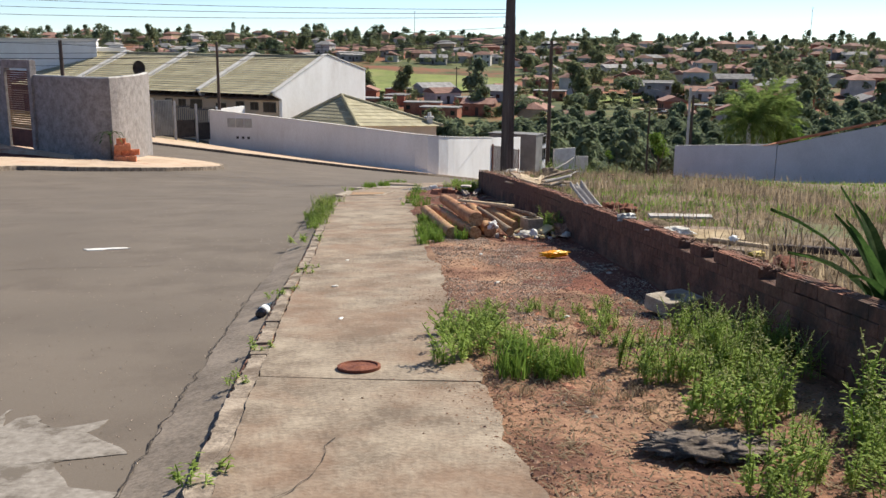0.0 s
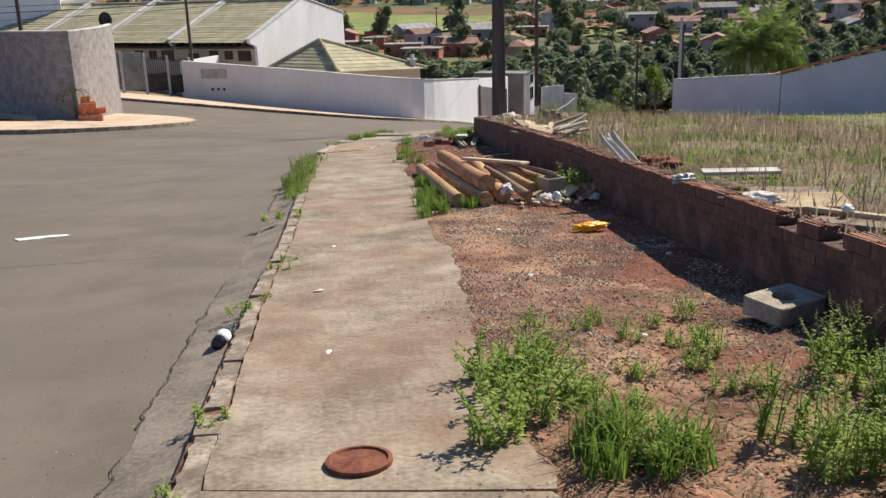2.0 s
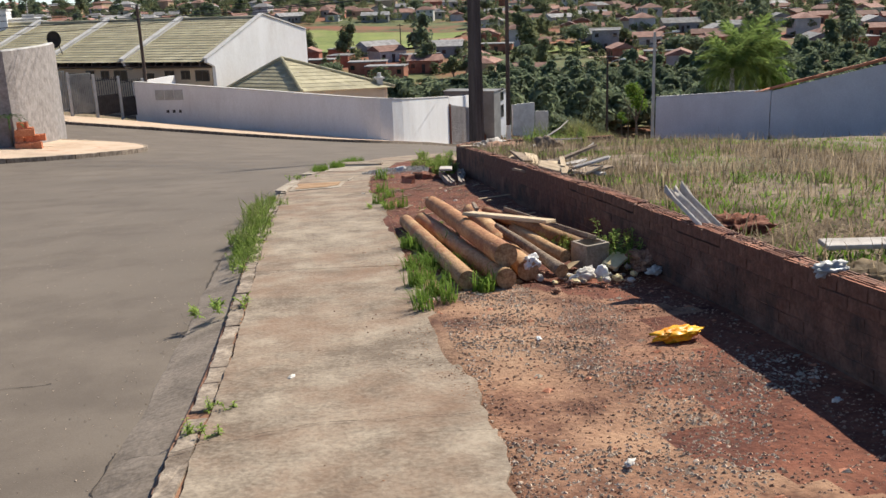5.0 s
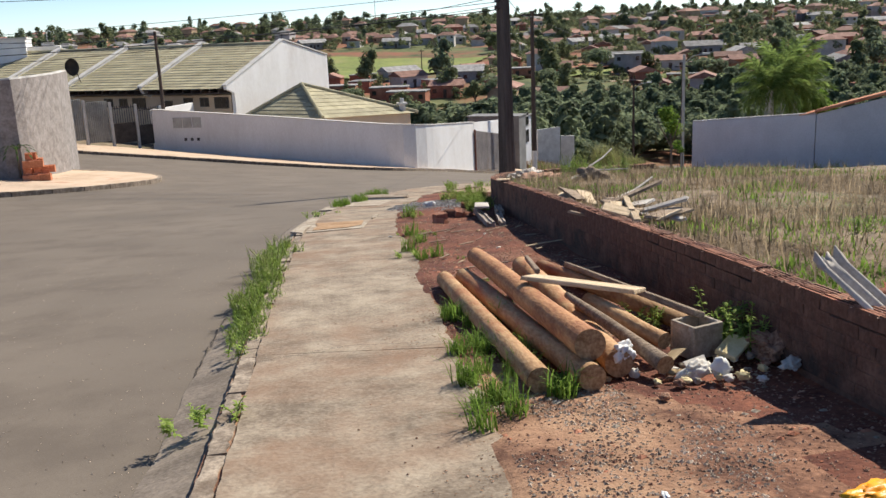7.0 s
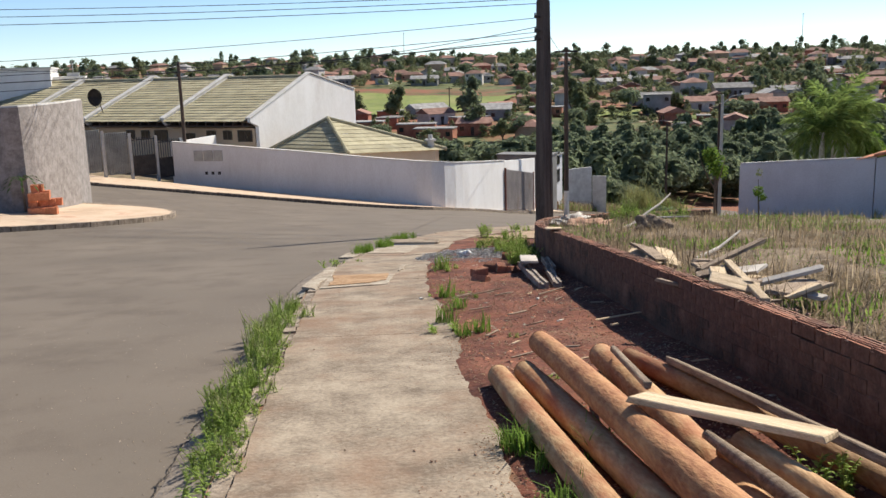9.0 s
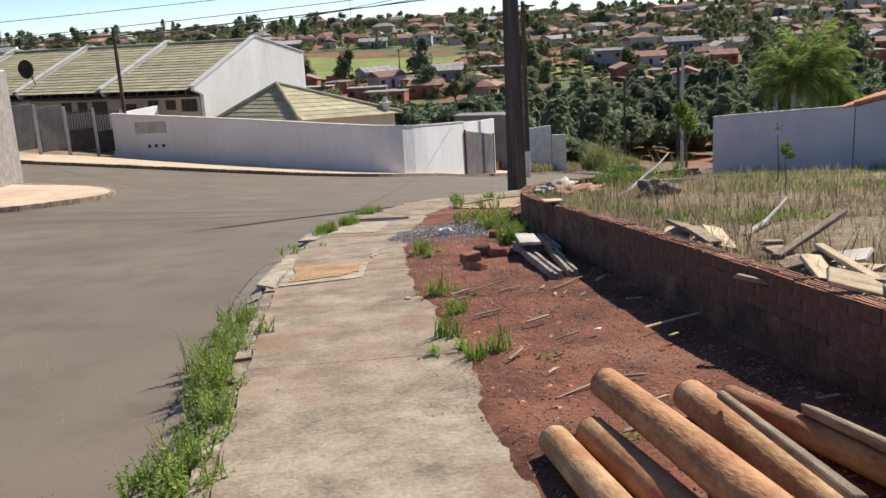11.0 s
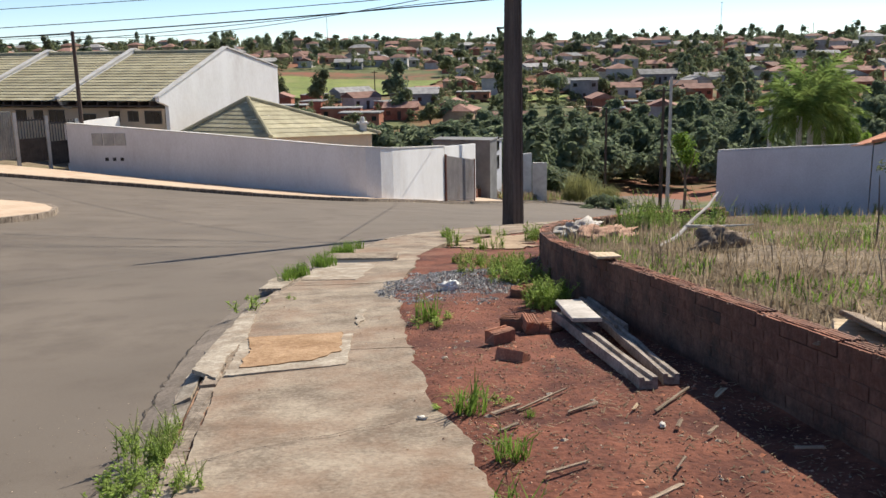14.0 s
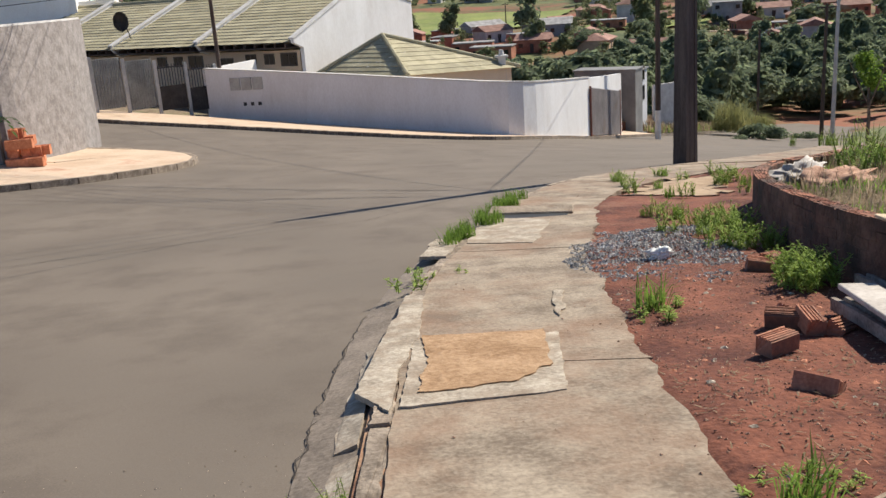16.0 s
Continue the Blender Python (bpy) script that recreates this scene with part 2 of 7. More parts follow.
def ground_height(x, y):
    d = np.hypot(x, y)
    inside = road_depth(x, y)
    w = np.clip((inside + 0.45) / 0.25, 0, 1)
    bumps = soil_noise(x, y) * np.clip((80 - d) / 20, 0, 1)
    far = np.clip((d - 140) / 200, 0, 1)
    roll = far * (2.2 * np.sin(0.011 * x + 1) * np.sin(0.013 * y) + 1.2 * np.sin(0.031 * x) * np.sin(0.027 * y + 2))
    pave = np.clip((side(x, y, INNER[::3]) - 0.05) / 0.15, 0, 1) * 0.12
    return grade(x, y) - 0.02 + bumps * (1 - w) - 0.28 * w + lot_raise(x, y) + roll - pave


def spaced(stops):
    out = []
    for (a, n), (b, _) in zip(stops, stops[1:]):
        out += list(np.linspace(a, b, n, endpoint=False))
    return np.array(out + [stops[-1][0]])


M["hillside"] = surface("hillside", (0.05, 0.07, 0.025), (0.15, 0.16, 0.06), 0.05, 0.95, 0.0, 0.4, stain=(0.25, 0.095, 0.055), stain_at=(0.46, 0.58), stain_scale=0.022)
ground = sheet("ground", spaced([(-4000, 8), (-800, 24), (-200, 26), (-60, 25), (-10, 30), (0, 100), (11, 40), (34, 30), (120, 30), (400, 24), (1000, 8), (4000, 1)]),
               spaced([(-400, 6), (-60, 15), (-8, 20), (0, 180), (27, 60), (50, 40), (120, 40), (300, 40), (800, 16), (1600, 6), (5000, 1)]), ground_height, M["soil"], "red soil and dry grass ground falling to a valley")
for slot in ("grass", "hillside", "soil_red"):
    ground.data.materials.append(M[slot])
centres = np.array([tuple(p.center) for p in ground.data.polygons])
in_lot = (-side(centres[:, 0], centres[:, 1], LOTWALL[::4]) > 0.1) & (centres[:, 1] < 45) & (centres[:, 0] > 2)
distant = np.hypot(centres[:, 0], centres[:, 1]) > 66
red = (centres[:, 1] + 0.8 * np.sin(centres[:, 0] * 3.1) + 0.5 * np.sin(centres[:, 0] * 7.7 + centres[:, 1] * 5) > 11.2) & (centres[:, 0] < 12)
reach = centres[:, 0] - np.interp(centres[:, 1], INNER[:, 1], INNER[:, 0])
red |= (centres[:, 1] > 4.9) & (centres[:, 0] < 4) & (reach > 1.05 + 0.25 * np.sin(centres[:, 1] * 2.3) + 0.2 * np.sin(centres[:, 1] * 6.1 + centres[:, 0] * 5))
slots = np.where(distant, 2, np.where(in_lot | (centres[:, 1] > 40), 1, np.where(red, 3, 0)))
ground.data.polygons.foreach_set("material_index", slots.astype(np.int32))
road = sheet("road", spaced([(-36, 20), (-11, 60), (7, 30), (24, 20), (48, 1)]), spaced([(-11, 30), (4, 120), (52, 60), (96, 1)]), lambda x, y: grade(x, y) - 0.12, M["asphalt"], "worn grey-brown asphalt street", lambda x, y: road_depth(x, y) > -0.35)


def ribbon(name, a, b, za, zb, thick, material, label, kind=True):
    """A slab between two plan lines of equal count, with a skirt of that thickness all round."""
    n = len(a)
    top_a = np.column_stack([a, grade(a[:, 0], a[:, 1]) + za])
    top_b = np.column_stack([b, grade(b[:, 0], b[:, 1]) + zb])
    low = np.array([0, 0, thick])
    v = np.concatenate([top_a, top_b, top_a - low, top_b - low])
    f = []
    for i in range(n - 1):
        f += [(i, i + 1, n + i + 1, n + i)[::-1], (i, 2 * n + i, 2 * n + i + 1, i + 1)[::-1], (n + i, n + i + 1, 3 * n + i + 1, 3 * n + i)[::-1]]
    f += [(0, n, 3 * n, 2 * n)[::-1], (n - 1, 3 * n - 1, 4 * n - 1, 2 * n - 1)[::-1]]
    return structure(name, mesh(name, v, f, material), label)


def resample(line, n, a=0.0, b=1.0):
    d = np.r_[0, np.cumsum(np.linalg.norm(np.diff(line, axis=0), axis=1))]
    s = np.linspace(a, b, n) * d[-1]
    return np.stack([np.interp(s, d, line[:, 0]), np.interp(s, d, line[:, 1])], 1)



# ---- more materials ----
M["coping"] = surface("cement_coping", (0.50, 0.47, 0.44), (0.68, 0.66, 0.62), 2, 0.85, 0.2, 30)
M["dark_glass"] = surface("dark_window_glass", (0.012, 0.013, 0.015), (0.03, 0.032, 0.035), 1, 0.12, 0.0, 10, spec=0.5)
M["dark_metal"] = surface("dark_painted_metal", (0.035, 0.03, 0.028), (0.08, 0.07, 0.062), 3, 0.55, 0.1, 40)
M["fence_sheet"] = surface("galvanised_sheet", (0.30, 0.30, 0.29), (0.46, 0.46, 0.44), 1.5, 0.5, 0.1, 20, metal=0.3)
M["gate_metal"] = surface("grey_gate_metal", (0.22, 0.20, 0.20), (0.34, 0.31, 0.30), 1.2, 0.55, 0.1, 30, stain=(0.25, 0.15, 0.1), stain_at=(0.6, 0.8))
M["rust_gate"] = surface("brown_red_metal", (0.10, 0.035, 0.025), (0.19, 0.07, 0.05), 2, 0.6, 0.1, 30)
M["wood_gate"] = surface("varnished_slat", (0.30, 0.16, 0.06), (0.46, 0.27, 0.12), 3, 0.55, 0.2, 40, stretch=(1, 1, 6))
M["tan_pave"] = surface("tan_paving", (0.46, 0.33, 0.23), (0.64, 0.50, 0.37), 0.8, 0.9, 0.2, 25, stain=(0.38, 0.17, 0.10), stain_at=(0.55, 0.7), stain_scale=0.8)
M["pole_concrete"] = surface("dark_pole_concrete", (0.055, 0.043, 0.037), (0.13, 0.105, 0.09), 1.5, 0.85, 0.3, 30, stretch=(4, 4, 0.4))
M["pale_pole"] = surface("pale_pole_concrete", (0.36, 0.35, 0.33), (0.5, 0.49, 0.46), 2, 0.85, 0.2, 30)
M["white_base"] = surface("whitewash", (0.6, 0.58, 0.54), (0.78, 0.76, 0.72), 3, 0.9, 0.2, 30)
M["house_slate"] = surface("slate_grey_paint", (0.16, 0.155, 0.15), (0.24, 0.235, 0.23), 1, 0.8, 0.1, 20)
M["wire"] = surface("black_cable", (0.02, 0.02, 0.02), (0.04, 0.04, 0.04), 3, 0.6, 0.0, 10)
M["leaf"] = leafy("leaf_green", (0.035, 0.075, 0.016), (0.12, 0.19, 0.05))
# next two greens lightened and greyed: distance haze put into the base colour
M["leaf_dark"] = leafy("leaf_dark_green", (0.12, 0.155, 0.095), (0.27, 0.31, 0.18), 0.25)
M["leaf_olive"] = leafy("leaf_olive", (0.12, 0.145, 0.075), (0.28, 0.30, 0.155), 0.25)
M["leaf_bright"] = leafy("leaf_bright_green", (0.08, 0.15, 0.02), (0.22, 0.32, 0.06), 1.5)
M["bark"] = surface("grey_bark", (0.08, 0.06, 0.045), (0.2, 0.16, 0.12), 6, 0.9, 0.5, 40, stretch=(3, 3, 0.6))
M["meadow"] = surface("meadow_green", (0.13, 0.17, 0.04), (0.25, 0.28, 0.075), 0.05, 0.95, 0.0, 0.8, stain=(0.30, 0.27, 0.11), stain_at=(0.5, 0.75), stain_scale=0.03)
M["straw"] = leafy("dry_straw", (0.16, 0.115, 0.072), (0.45, 0.355, 0.235), 3)
M["red_earth"] = surface("red_earth_road", (0.26, 0.10, 0.055), (0.40, 0.19, 0.11), 0.06, 0.95, 0.0, 1.0)

# ---- walls ----
def clean(me):
    bm = bmesh.new()
    bm.from_mesh(me)
    bmesh.ops.recalc_face_normals(bm, faces=bm.faces)
    bm.to_mesh(me)
    bm.free()
    return me


def wall_mesh(name, line, top, thick, material, lift=None):
    """An upright wall along a plan line, thick to its right; top(x, y) is its height, lift(x, y) its foot."""
    line = np.array(line, float)
    n = len(line)
    back = offset(line, -thick)
    lift = lift or (lambda x, y: zat(x, y) - 0.5)
    v, f = [], []
    for li in (line, back):
        v += [(x, y, lift(*line[i])) for i, (x, y) in enumerate(li)]
        v += [(x, y, top(*line[i])) for i, (x, y) in enumerate(li)]
    for i in range(n - 1):
        a, b, c, d = i, n + i, 2 * n + i, 3 * n + i
        f += [(a, a + 1, b + 1, b), (c, d, d + 1, c + 1), (b, b + 1, d + 1, d), (a, c, c + 1, a + 1)]
    f += [(0, n, 3 * n, 2 * n), (n - 1, 3 * n - 1, 4 * n - 1, 2 * n - 1)]
    return clean(mesh(name, v, f, material))


def run_wall(name, line, top, thick, material, label, cap=None):
    ob = structure(name, wall_mesh(name, line, top, thick, material), label)
    if cap:
        over = offset(np.array(line, float), 0.03)
        c = new("coping", wall_mesh("coping", over, lambda x, y: top(x, y) + 0.05, thick + 0.06, cap, lambda x, y: top(x, y) + 0.003))
        c.parent = ob
    return ob


def white_top(x, y):
    return float(np.interp(x, [-2.45, 3, 7.6, 9.3, 15.1, 19], [-2.72, -3.2, -3.65, -3.8, -4.75, -5.3]))


white_line = smooth_line([(-2.45, 53.5), (3.0, 51.1), (7.4, 49.15), (9.0, 48.6), (10.2, 49.4), (12.2, 52.15), (14.1, 55.0)], 0.7)
wall_white = run_wall("wall_white", white_line, white_top, 0.18, M["white_wall"], "white painted boundary wall with damp stains", M["coping"])
run_wall("wall_white_return", [(-2.47, 53.52), (-1.6, 55.5), (-0.6, 57.4)], lambda x, y: -2.75, -0.16, M["white_wall"], "white painted side wall of the corner plot")
run_wall("wall_gate_lintel", [(14.13, 55.05), (15.9, 57.75), (17.4, 60.05)], white_top, 0.18, M["white_wall"], "white wall above and beside a garage gate")
door = thing("garage_gate", 14.1, 54.95, zat(14.1, 54.95) - 0.02, "closed grey ribbed metal garage gate", "gate", turn=56.6)
fall = (zat(17.2, 59.7) - zat(14.1, 54.95)) / 5.7


def sloped(bm):
    for v in bm.verts:
        v.co.z += fall * v.co.x
    return bm


bm = bmesh.new()
box(bm, 0.05, 5.4, -0.22, -0.185, 0.05, 2.25)
part("leaf", sloped(bm), M["gate_metal"], door)
for i in range(44):
    bm = bmesh.new()
    box(bm, 0.1 + i * 0.12, 0.16 + i * 0.12, -0.24, -0.22, 0.06, 2.22)
    part("rib", sloped(bm), M["gate_metal"], door)
for x in (0.0, 5.4):
    bm = bmesh.new()
    box(bm, x, x + 0.08, -0.26, -0.183, 0, 2.3)
    part("jamb", sloped(bm), M["rust_gate"], door)


def on_line(line, s):
    """Place and heading (degrees) at a share s of a line."""
    p = resample(np.array(line, float), 201)
    i = min(199, int(s * 200))
    d = p[i + 1] - p[i]
    return p[i][0], p[i][1], math.degrees(math.atan2(d[1], d[0]))


x, y, a = on_line(white_line, 0.05)
meter = thing("meter_box", x, y, 0, "grey metal meter boxes set in a white wall", "meter box", turn=a)
for i in range(3):
    bm = bmesh.new()
    box(bm, 0.05 + i * 0.5, 0.5 + i * 0.5, -0.215, -0.183, -3.62, -3.12)
    part("door", bm, M["fence_sheet"], meter)
for i in range(3):
    bm = bmesh.new()
    box(bm, 0.55 + i * 0.33, 0.69 + i * 0.33, -0.2, -0.183, -4.26, -4.12)
    part("vent", bm, M["dark_metal"], meter)

stone_line = smooth_line([(-8.3, 37.9), (-7.2, 36.85), (-5.95, 35.75), (-5.35, 35.55), (-4.95, 35.95), (-4.4, 38.6), (-4.35, 41.0)], 0.25)
run_wall("wall_stone", stone_line, lambda x, y: -0.27, -0.22, M["stone"], "grey rough-rendered corner wall", M["coping"])
run_wall("wall_stone_side", [(-9.55, 39.15), (-13, 42.4), (-18, 47)][::-1], lambda x, y: -0.27, -0.22, M["stone"], "grey rough-rendered wall beyond the gate", M["coping"])
gate = thing("street_gate", -8.9, 38.5, zat(-8.9, 38.5), "brown metal street gate with varnished slats", "gate", turn=-44)
for name, z0, z1, mat in (("panel", 0.06, 0.75, "rust_gate"),):
    bm = bmesh.new()
    box(bm, -0.72, 0.72, -0.02, 0.02, z0, z1)
    part(name, bm, M[mat], gate)
for i in range(26):
    bm = bmesh.new()
    box(bm, -0.72, 0.72, -0.02, 0.02, 0.8 + i * 0.085, 0.865 + i * 0.085)
    part("slat", bm, M["wood_gate" if i < 8 else "rust_gate"], gate)
for x in (-0.95, 0.75):
    bm = bmesh.new()
    box(bm, x, x + 0.2, -0.12, 0.14, -0.4, 3.35)
    part("post", bm, M["stone"], gate)
bm = bmesh.new()
box(bm, -0.9, 0.9, -0.11, 0.13, 3.08, 3.4)
part("lintel", bm, M["stone"], gate)

right_top = lambda x, y: float(np.interp(x, [18.15, 20.9, 20.95, 23.5, 29.5], [-3.27, -2.85, -2.83, -1.65, 0.6]))
run_wall("wall_right", [(18.15, 37.7), (19.5, 36.0), (20.9, 34.1)], right_top, -0.18, M["grey_wall"], "grey plastered boundary wall", M["coping"])
run_wall("wall_gable", [(20.92, 34.07), (23.0, 31.3), (26.0, 27.3), (29.5, 22.6)], right_top, -0.25, M["grey_wall"], "grey plastered gable wall of a house")

def tile_roof(name, p, along, down, n_along, n_down, parent, material, w=0.24, c=0.38):
    """Wavy roof tiles in stepped courses, from the top corner p along a ridge and down a slope."""
    p, along, down = Vector(p), Vector(along).normalized(), Vector(down).normalized()
    up = along.cross(down).normalized()
    if up.z < 0:
        up = -up
    k = 4
    cols = n_along * k + 1
    v, f = [], []
    for r in range(n_down):
        for e, h in ((0.0, 0.0), (1.06, 0.028)):
            for q in range(cols):
                wave = 0.03 * (0.5 - 0.5 * math.cos(q / k * 6.28318)) + 0.004 * math.sin(q * 12.9 + r * 7.1)
                v.append(p + along * (q / k * w) + down * ((r + e) * c) + up * (h + wave))
        b = r * 2 * cols
        f += [(b + q, b + cols + q, b + cols + q + 1, b + q + 1) if along.cross(down).z < 0 else (b + q, b + q + 1, b + cols + q + 1, b + cols + q) for q in range(cols - 1)]
    ob = new(name, mesh(name, v, f, material, True))
    ob.parent = parent
    return tagged(ob, kind="stuff")


# ---- row of houses ----
def window(parent, m, w, h, material=None):
    """A framed window: a recessed dark pane, a mullion and a sill, as a part with sub-parts; m places its lower middle on the wall."""
    bm = bmesh.new()
    for x0, x1, z0, z1 in ((-w / 2, -w / 2 + 0.05, 0, h), (w / 2 - 0.05, w / 2, 0, h), (-w / 2, w / 2, 0, 0.05), (-w / 2, w / 2, h - 0.05, h), (-0.025, 0.025, 0, h)):
        box(bm, x0, x1, -0.05, 0.02, z0, z1, m)
    fr = part("window", bm, M["dark_metal"], parent)
    bm = bmesh.new()
    box(bm, -w / 2 + 0.04, w / 2 - 0.04, -0.012, 0.015, 0.04, h - 0.04, m)
    part("pane", bm, material or M["dark_glass"], fr)
    return fr


row = thing("row_house", 1.12, 57.2, -2.08, "row of beige houses with pale tiled roofs and white parapets", "house", turn=143.13)
# local axes: x along the row to its far end, -y away from the street
L, DEEP, RIDGE, RH, BH = 30.0, 10.9, 5.9, 2.15, 1.05
bm = bmesh.new()
box(bm, 0.2, L, -DEEP, -0.75, -3.9, -0.42)
part("wall", bm, M["beige"], row)
unit = 5.75
for i in range(6):
    u = 0.0 if i == 0 else i * unit
    prof = [(-0.35 if i else -0.72, -0.35 if i else -3.9), (-0.05, -0.02 if i else -0.02), (-0.05, 0.16), (-RIDGE, RH + 0.2), (-DEEP, BH + 0.2), (-DEEP, -3.9)]
    if i == 0:
        prof = [(-0.72, -3.9), (-0.72, -0.3), (-0.05, -0.06), (-0.05, 0.14), (-RIDGE, RH + 0.16), (-DEEP, BH + 0.16), (-DEEP, -3.9)]
    bm = bmesh.new()
    a = [bm.verts.new((u - 0.08, yy, zz)) for yy, zz in prof]
    b = [bm.verts.new((u + 0.12, yy, zz)) for yy, zz in prof]
    bm.faces.new(a)
    bm.faces.new(b[::-1])
    for q in range(len(prof)):
        bm.faces.new((a[q], b[q], b[(q + 1) % len(prof)], a[(q + 1) % len(prof)]))
    bmesh.ops.recalc_face_normals(bm, faces=bm.faces)
    part("fire_wall", bm, M["white_wall"], row, "white fire wall with grey streaks")
    bm = bmesh.new()
    for (y0, z0), (y1, z1) in (((0.05, 0.12), (-RIDGE, RH + 0.2)), ((-RIDGE, RH + 0.2), (-DEEP, BH + 0.2))):
        vs = [bm.verts.new((u + xx, yy, zz + hh)) for yy, zz in ((y0, z0), (y1, z1)) for xx, hh in ((-0.13, 0), (0.17, 0), (0.17, 0.07), (-0.13, 0.07))]
        for q in range(4):
            bm.faces.new((vs[q], vs[(q + 1) % 4], vs[4 + (q + 1) % 4], vs[4 + q]))
        bm.faces.new(vs[:4])
        bm.faces.new(vs[4:][::-1])
    bmesh.ops.recalc_face_normals(bm, faces=bm.faces)
    part("capping", bm, M["coping"], row)
    if i < 5:
        tile_roof("roof_tiles", (u + 0.16, -RIDGE, RH), (1, 0, 0), (0, RIDGE + 0.1, -RH), 23, 17, row, M["rooftile"])
        tile_roof("roof_tiles", (u + 0.16, -RIDGE, RH), (1, 0, 0), (0, -(DEEP - RIDGE), BH - RH), 23, 13, row, M["rooftile"])
        bm = bmesh.new()
        tube(bm, [(u + 0.15, -RIDGE, RH + 0.03), (u + unit - 0.1, -RIDGE, RH + 0.03)], [0.11, 0.11], 8)
        part("ridge_cap", bm, M["rooftile"], row)
        bm = bmesh.new()
        box(bm, u + 0.15, u + unit - 0.1, -0.75, 0.02, -0.3, -0.24)
        for q in range(9):
            box(bm, u + 0.4 + q * 0.6, u + 0.48 + q * 0.6, -0.7, -0.02, -0.24, -0.08)
        part("eave", bm, M["polewood"], row)
        for c, w, h, sill in ((0.85, 0.95, 0.62, -1.15), (2.0, 0.6, 0.5, -1.05), (3.1, 0.65, 0.5, -1.05), (4.6, 0.8, 1.9, -2.6)):
            window(row, pose(u + c, -0.735, sill), w, h)
dish = thing("satellite_dish", -7.3, 64.2, 0, "grey satellite dish on a white wall top", "dish", turn=-30)
dz = -0.75
bm = bmesh.new()
prev = None
for r in range(5):
    ring = [bm.verts.new((0.5 * r / 4 * math.cos(q * 0.3927), -0.18 * (r / 4) ** 2, dz + 0.5 * r / 4 * math.sin(q * 0.3927))) for q in range(16)] if r else [bm.verts.new((0, 0, dz))]
    if prev:
        for q in range(16):
            if len(prev) == 1:
                bm.faces.new((prev[0], ring[q], ring[(q + 1) % 16]))
            else:
                bm.faces.new((prev[q], ring[q], ring[(q + 1) % 16], prev[(q + 1) % 16]))
    prev = ring
bmesh.ops.solidify(bm, geom=bm.faces[:], thickness=0.02)
part("reflector", bm, M["dark_metal"], dish)
bm = bmesh.new()
tube(bm, [(0, 0.05, dz), (0.1, 0.3, dz - 0.9)], [0.03, 0.03], 6)
tube(bm, [(0, -0.1, dz - 0.6), (0, -0.55, dz - 0.05)], [0.015, 0.015], 5)
part("arm", bm, M["dark_metal"], dish)

# fence of the row
fence = thing("front_fence", -7.6, 50.6, 0, "galvanised sheet and bar fence with concrete posts", "fence", turn=29)
for i in range(6):
    x = i * 1.25
    g0 = zat(-7.6 + x * 0.875, 50.6 + x * 0.485)
    bm = bmesh.new()
    box(bm, x - 0.06, x + 0.06, -0.06, 0.06, g0 - 0.3, g0 + 2.1)
    part("post", bm, M["pale_pole"], fence)
    if i == 5:
        break
    bm = bmesh.new()
    if i in (1, 2):
        for q in range(24):
            z = [bm.verts.new((x + 0.06 + q * 0.047, 0.03 * (q % 2), g0 + h)) for h in (0.08, 2.0)]
            if q:
                bm.faces.new((last[0], z[0], z[1], last[1]))
            last = z
        bmesh.ops.solidify(bm, geom=bm.faces[:], thickness=0.008)
        part("sheet", bm, M["fence_sheet"], fence)
    else:
        for q in range(10):
            box(bm, x + 0.1 + q * 0.115, x + 0.13 + q * 0.115, 0, 0.02, g0 + 0.1, g0 + 1.9)
            part("bar", bm, M["dark_metal"], fence)
            bm = bmesh.new()
        box(bm, x + 0.06, x + 1.2, -0.01, 0.03, g0 + 1.75, g0 + 1.8)
        part("rail", bm, M["dark_metal"], fence)
        bm = bmesh.new()
        box(bm, x + 0.06, x + 1.2, 0.03, 0.045, g0 + 0.1, g0 + 1.05)
        part("kick_plate", bm, M["rust_gate" if i == 0 else "dark_metal"], fence)

# ---- hipped house behind the white wall ----
hip = thing("hipped_house", 5.0, 56.0, 0, "low house with a pale tiled hipped roof", "house")
apex = Vector((0.2, 0.8, -2.12))
corners = [Vector((-3.0, 0.6, -3.65)), Vector((0.75, -3.3, -3.62)), Vector((6.7, 1.5, -4.1)), Vector((2.8, 5.5, -3.9))]
for a, b in zip(corners, corners[1:] + corners[:1]):
    n = 9
    v, f = [], []
    for r in range(n):
        for e, h in ((r / n, 0.0), ((r + 1.05) / n, 0.022)):
            lo, hi = apex.lerp(a, e), apex.lerp(b, e)
            for q in range(61):
                v.append(lo.lerp(hi, q / 60) + Vector((0, 0, h + 0.014 * abs(math.sin(q / 60 * (hi - lo).length / 0.24 * 3.14159)))))
        o = r * 122
        f += [(o + q, o + q + 1, o + 62 + q, o + 61 + q) for q in range(60)]
    ob = new("roof_tiles", mesh("roof_tiles", v, f, M["rooftile"], True))
    ob.parent = hip
    tagged(ob, kind="stuff")
    bm = bmesh.new()
    tube(bm, [apex.lerp(a, s / 8) + Vector((0, 0, 0.06)) for s in range(9)], [0.1] * 9, 8)
    part("hip_cap", bm, M["rooftile"], hip)
bm = bmesh.new()
lowc = [apex.lerp(c, 0.93) for c in corners]
a = [bm.verts.new((c.x, c.y, c.z - 0.08)) for c in lowc]
b = [bm.verts.new((c.x, c.y, -7.5)) for c in lowc]
for q in range(4):
    bm.faces.new((a[q], a[(q + 1) % 4], b[(q + 1) % 4], b[q]))
bm.faces.new(a)
bmesh.ops.recalc_face_normals(bm, faces=bm.faces)
part("wall", bm, M["beige"], hip)
bm = bmesh.new()
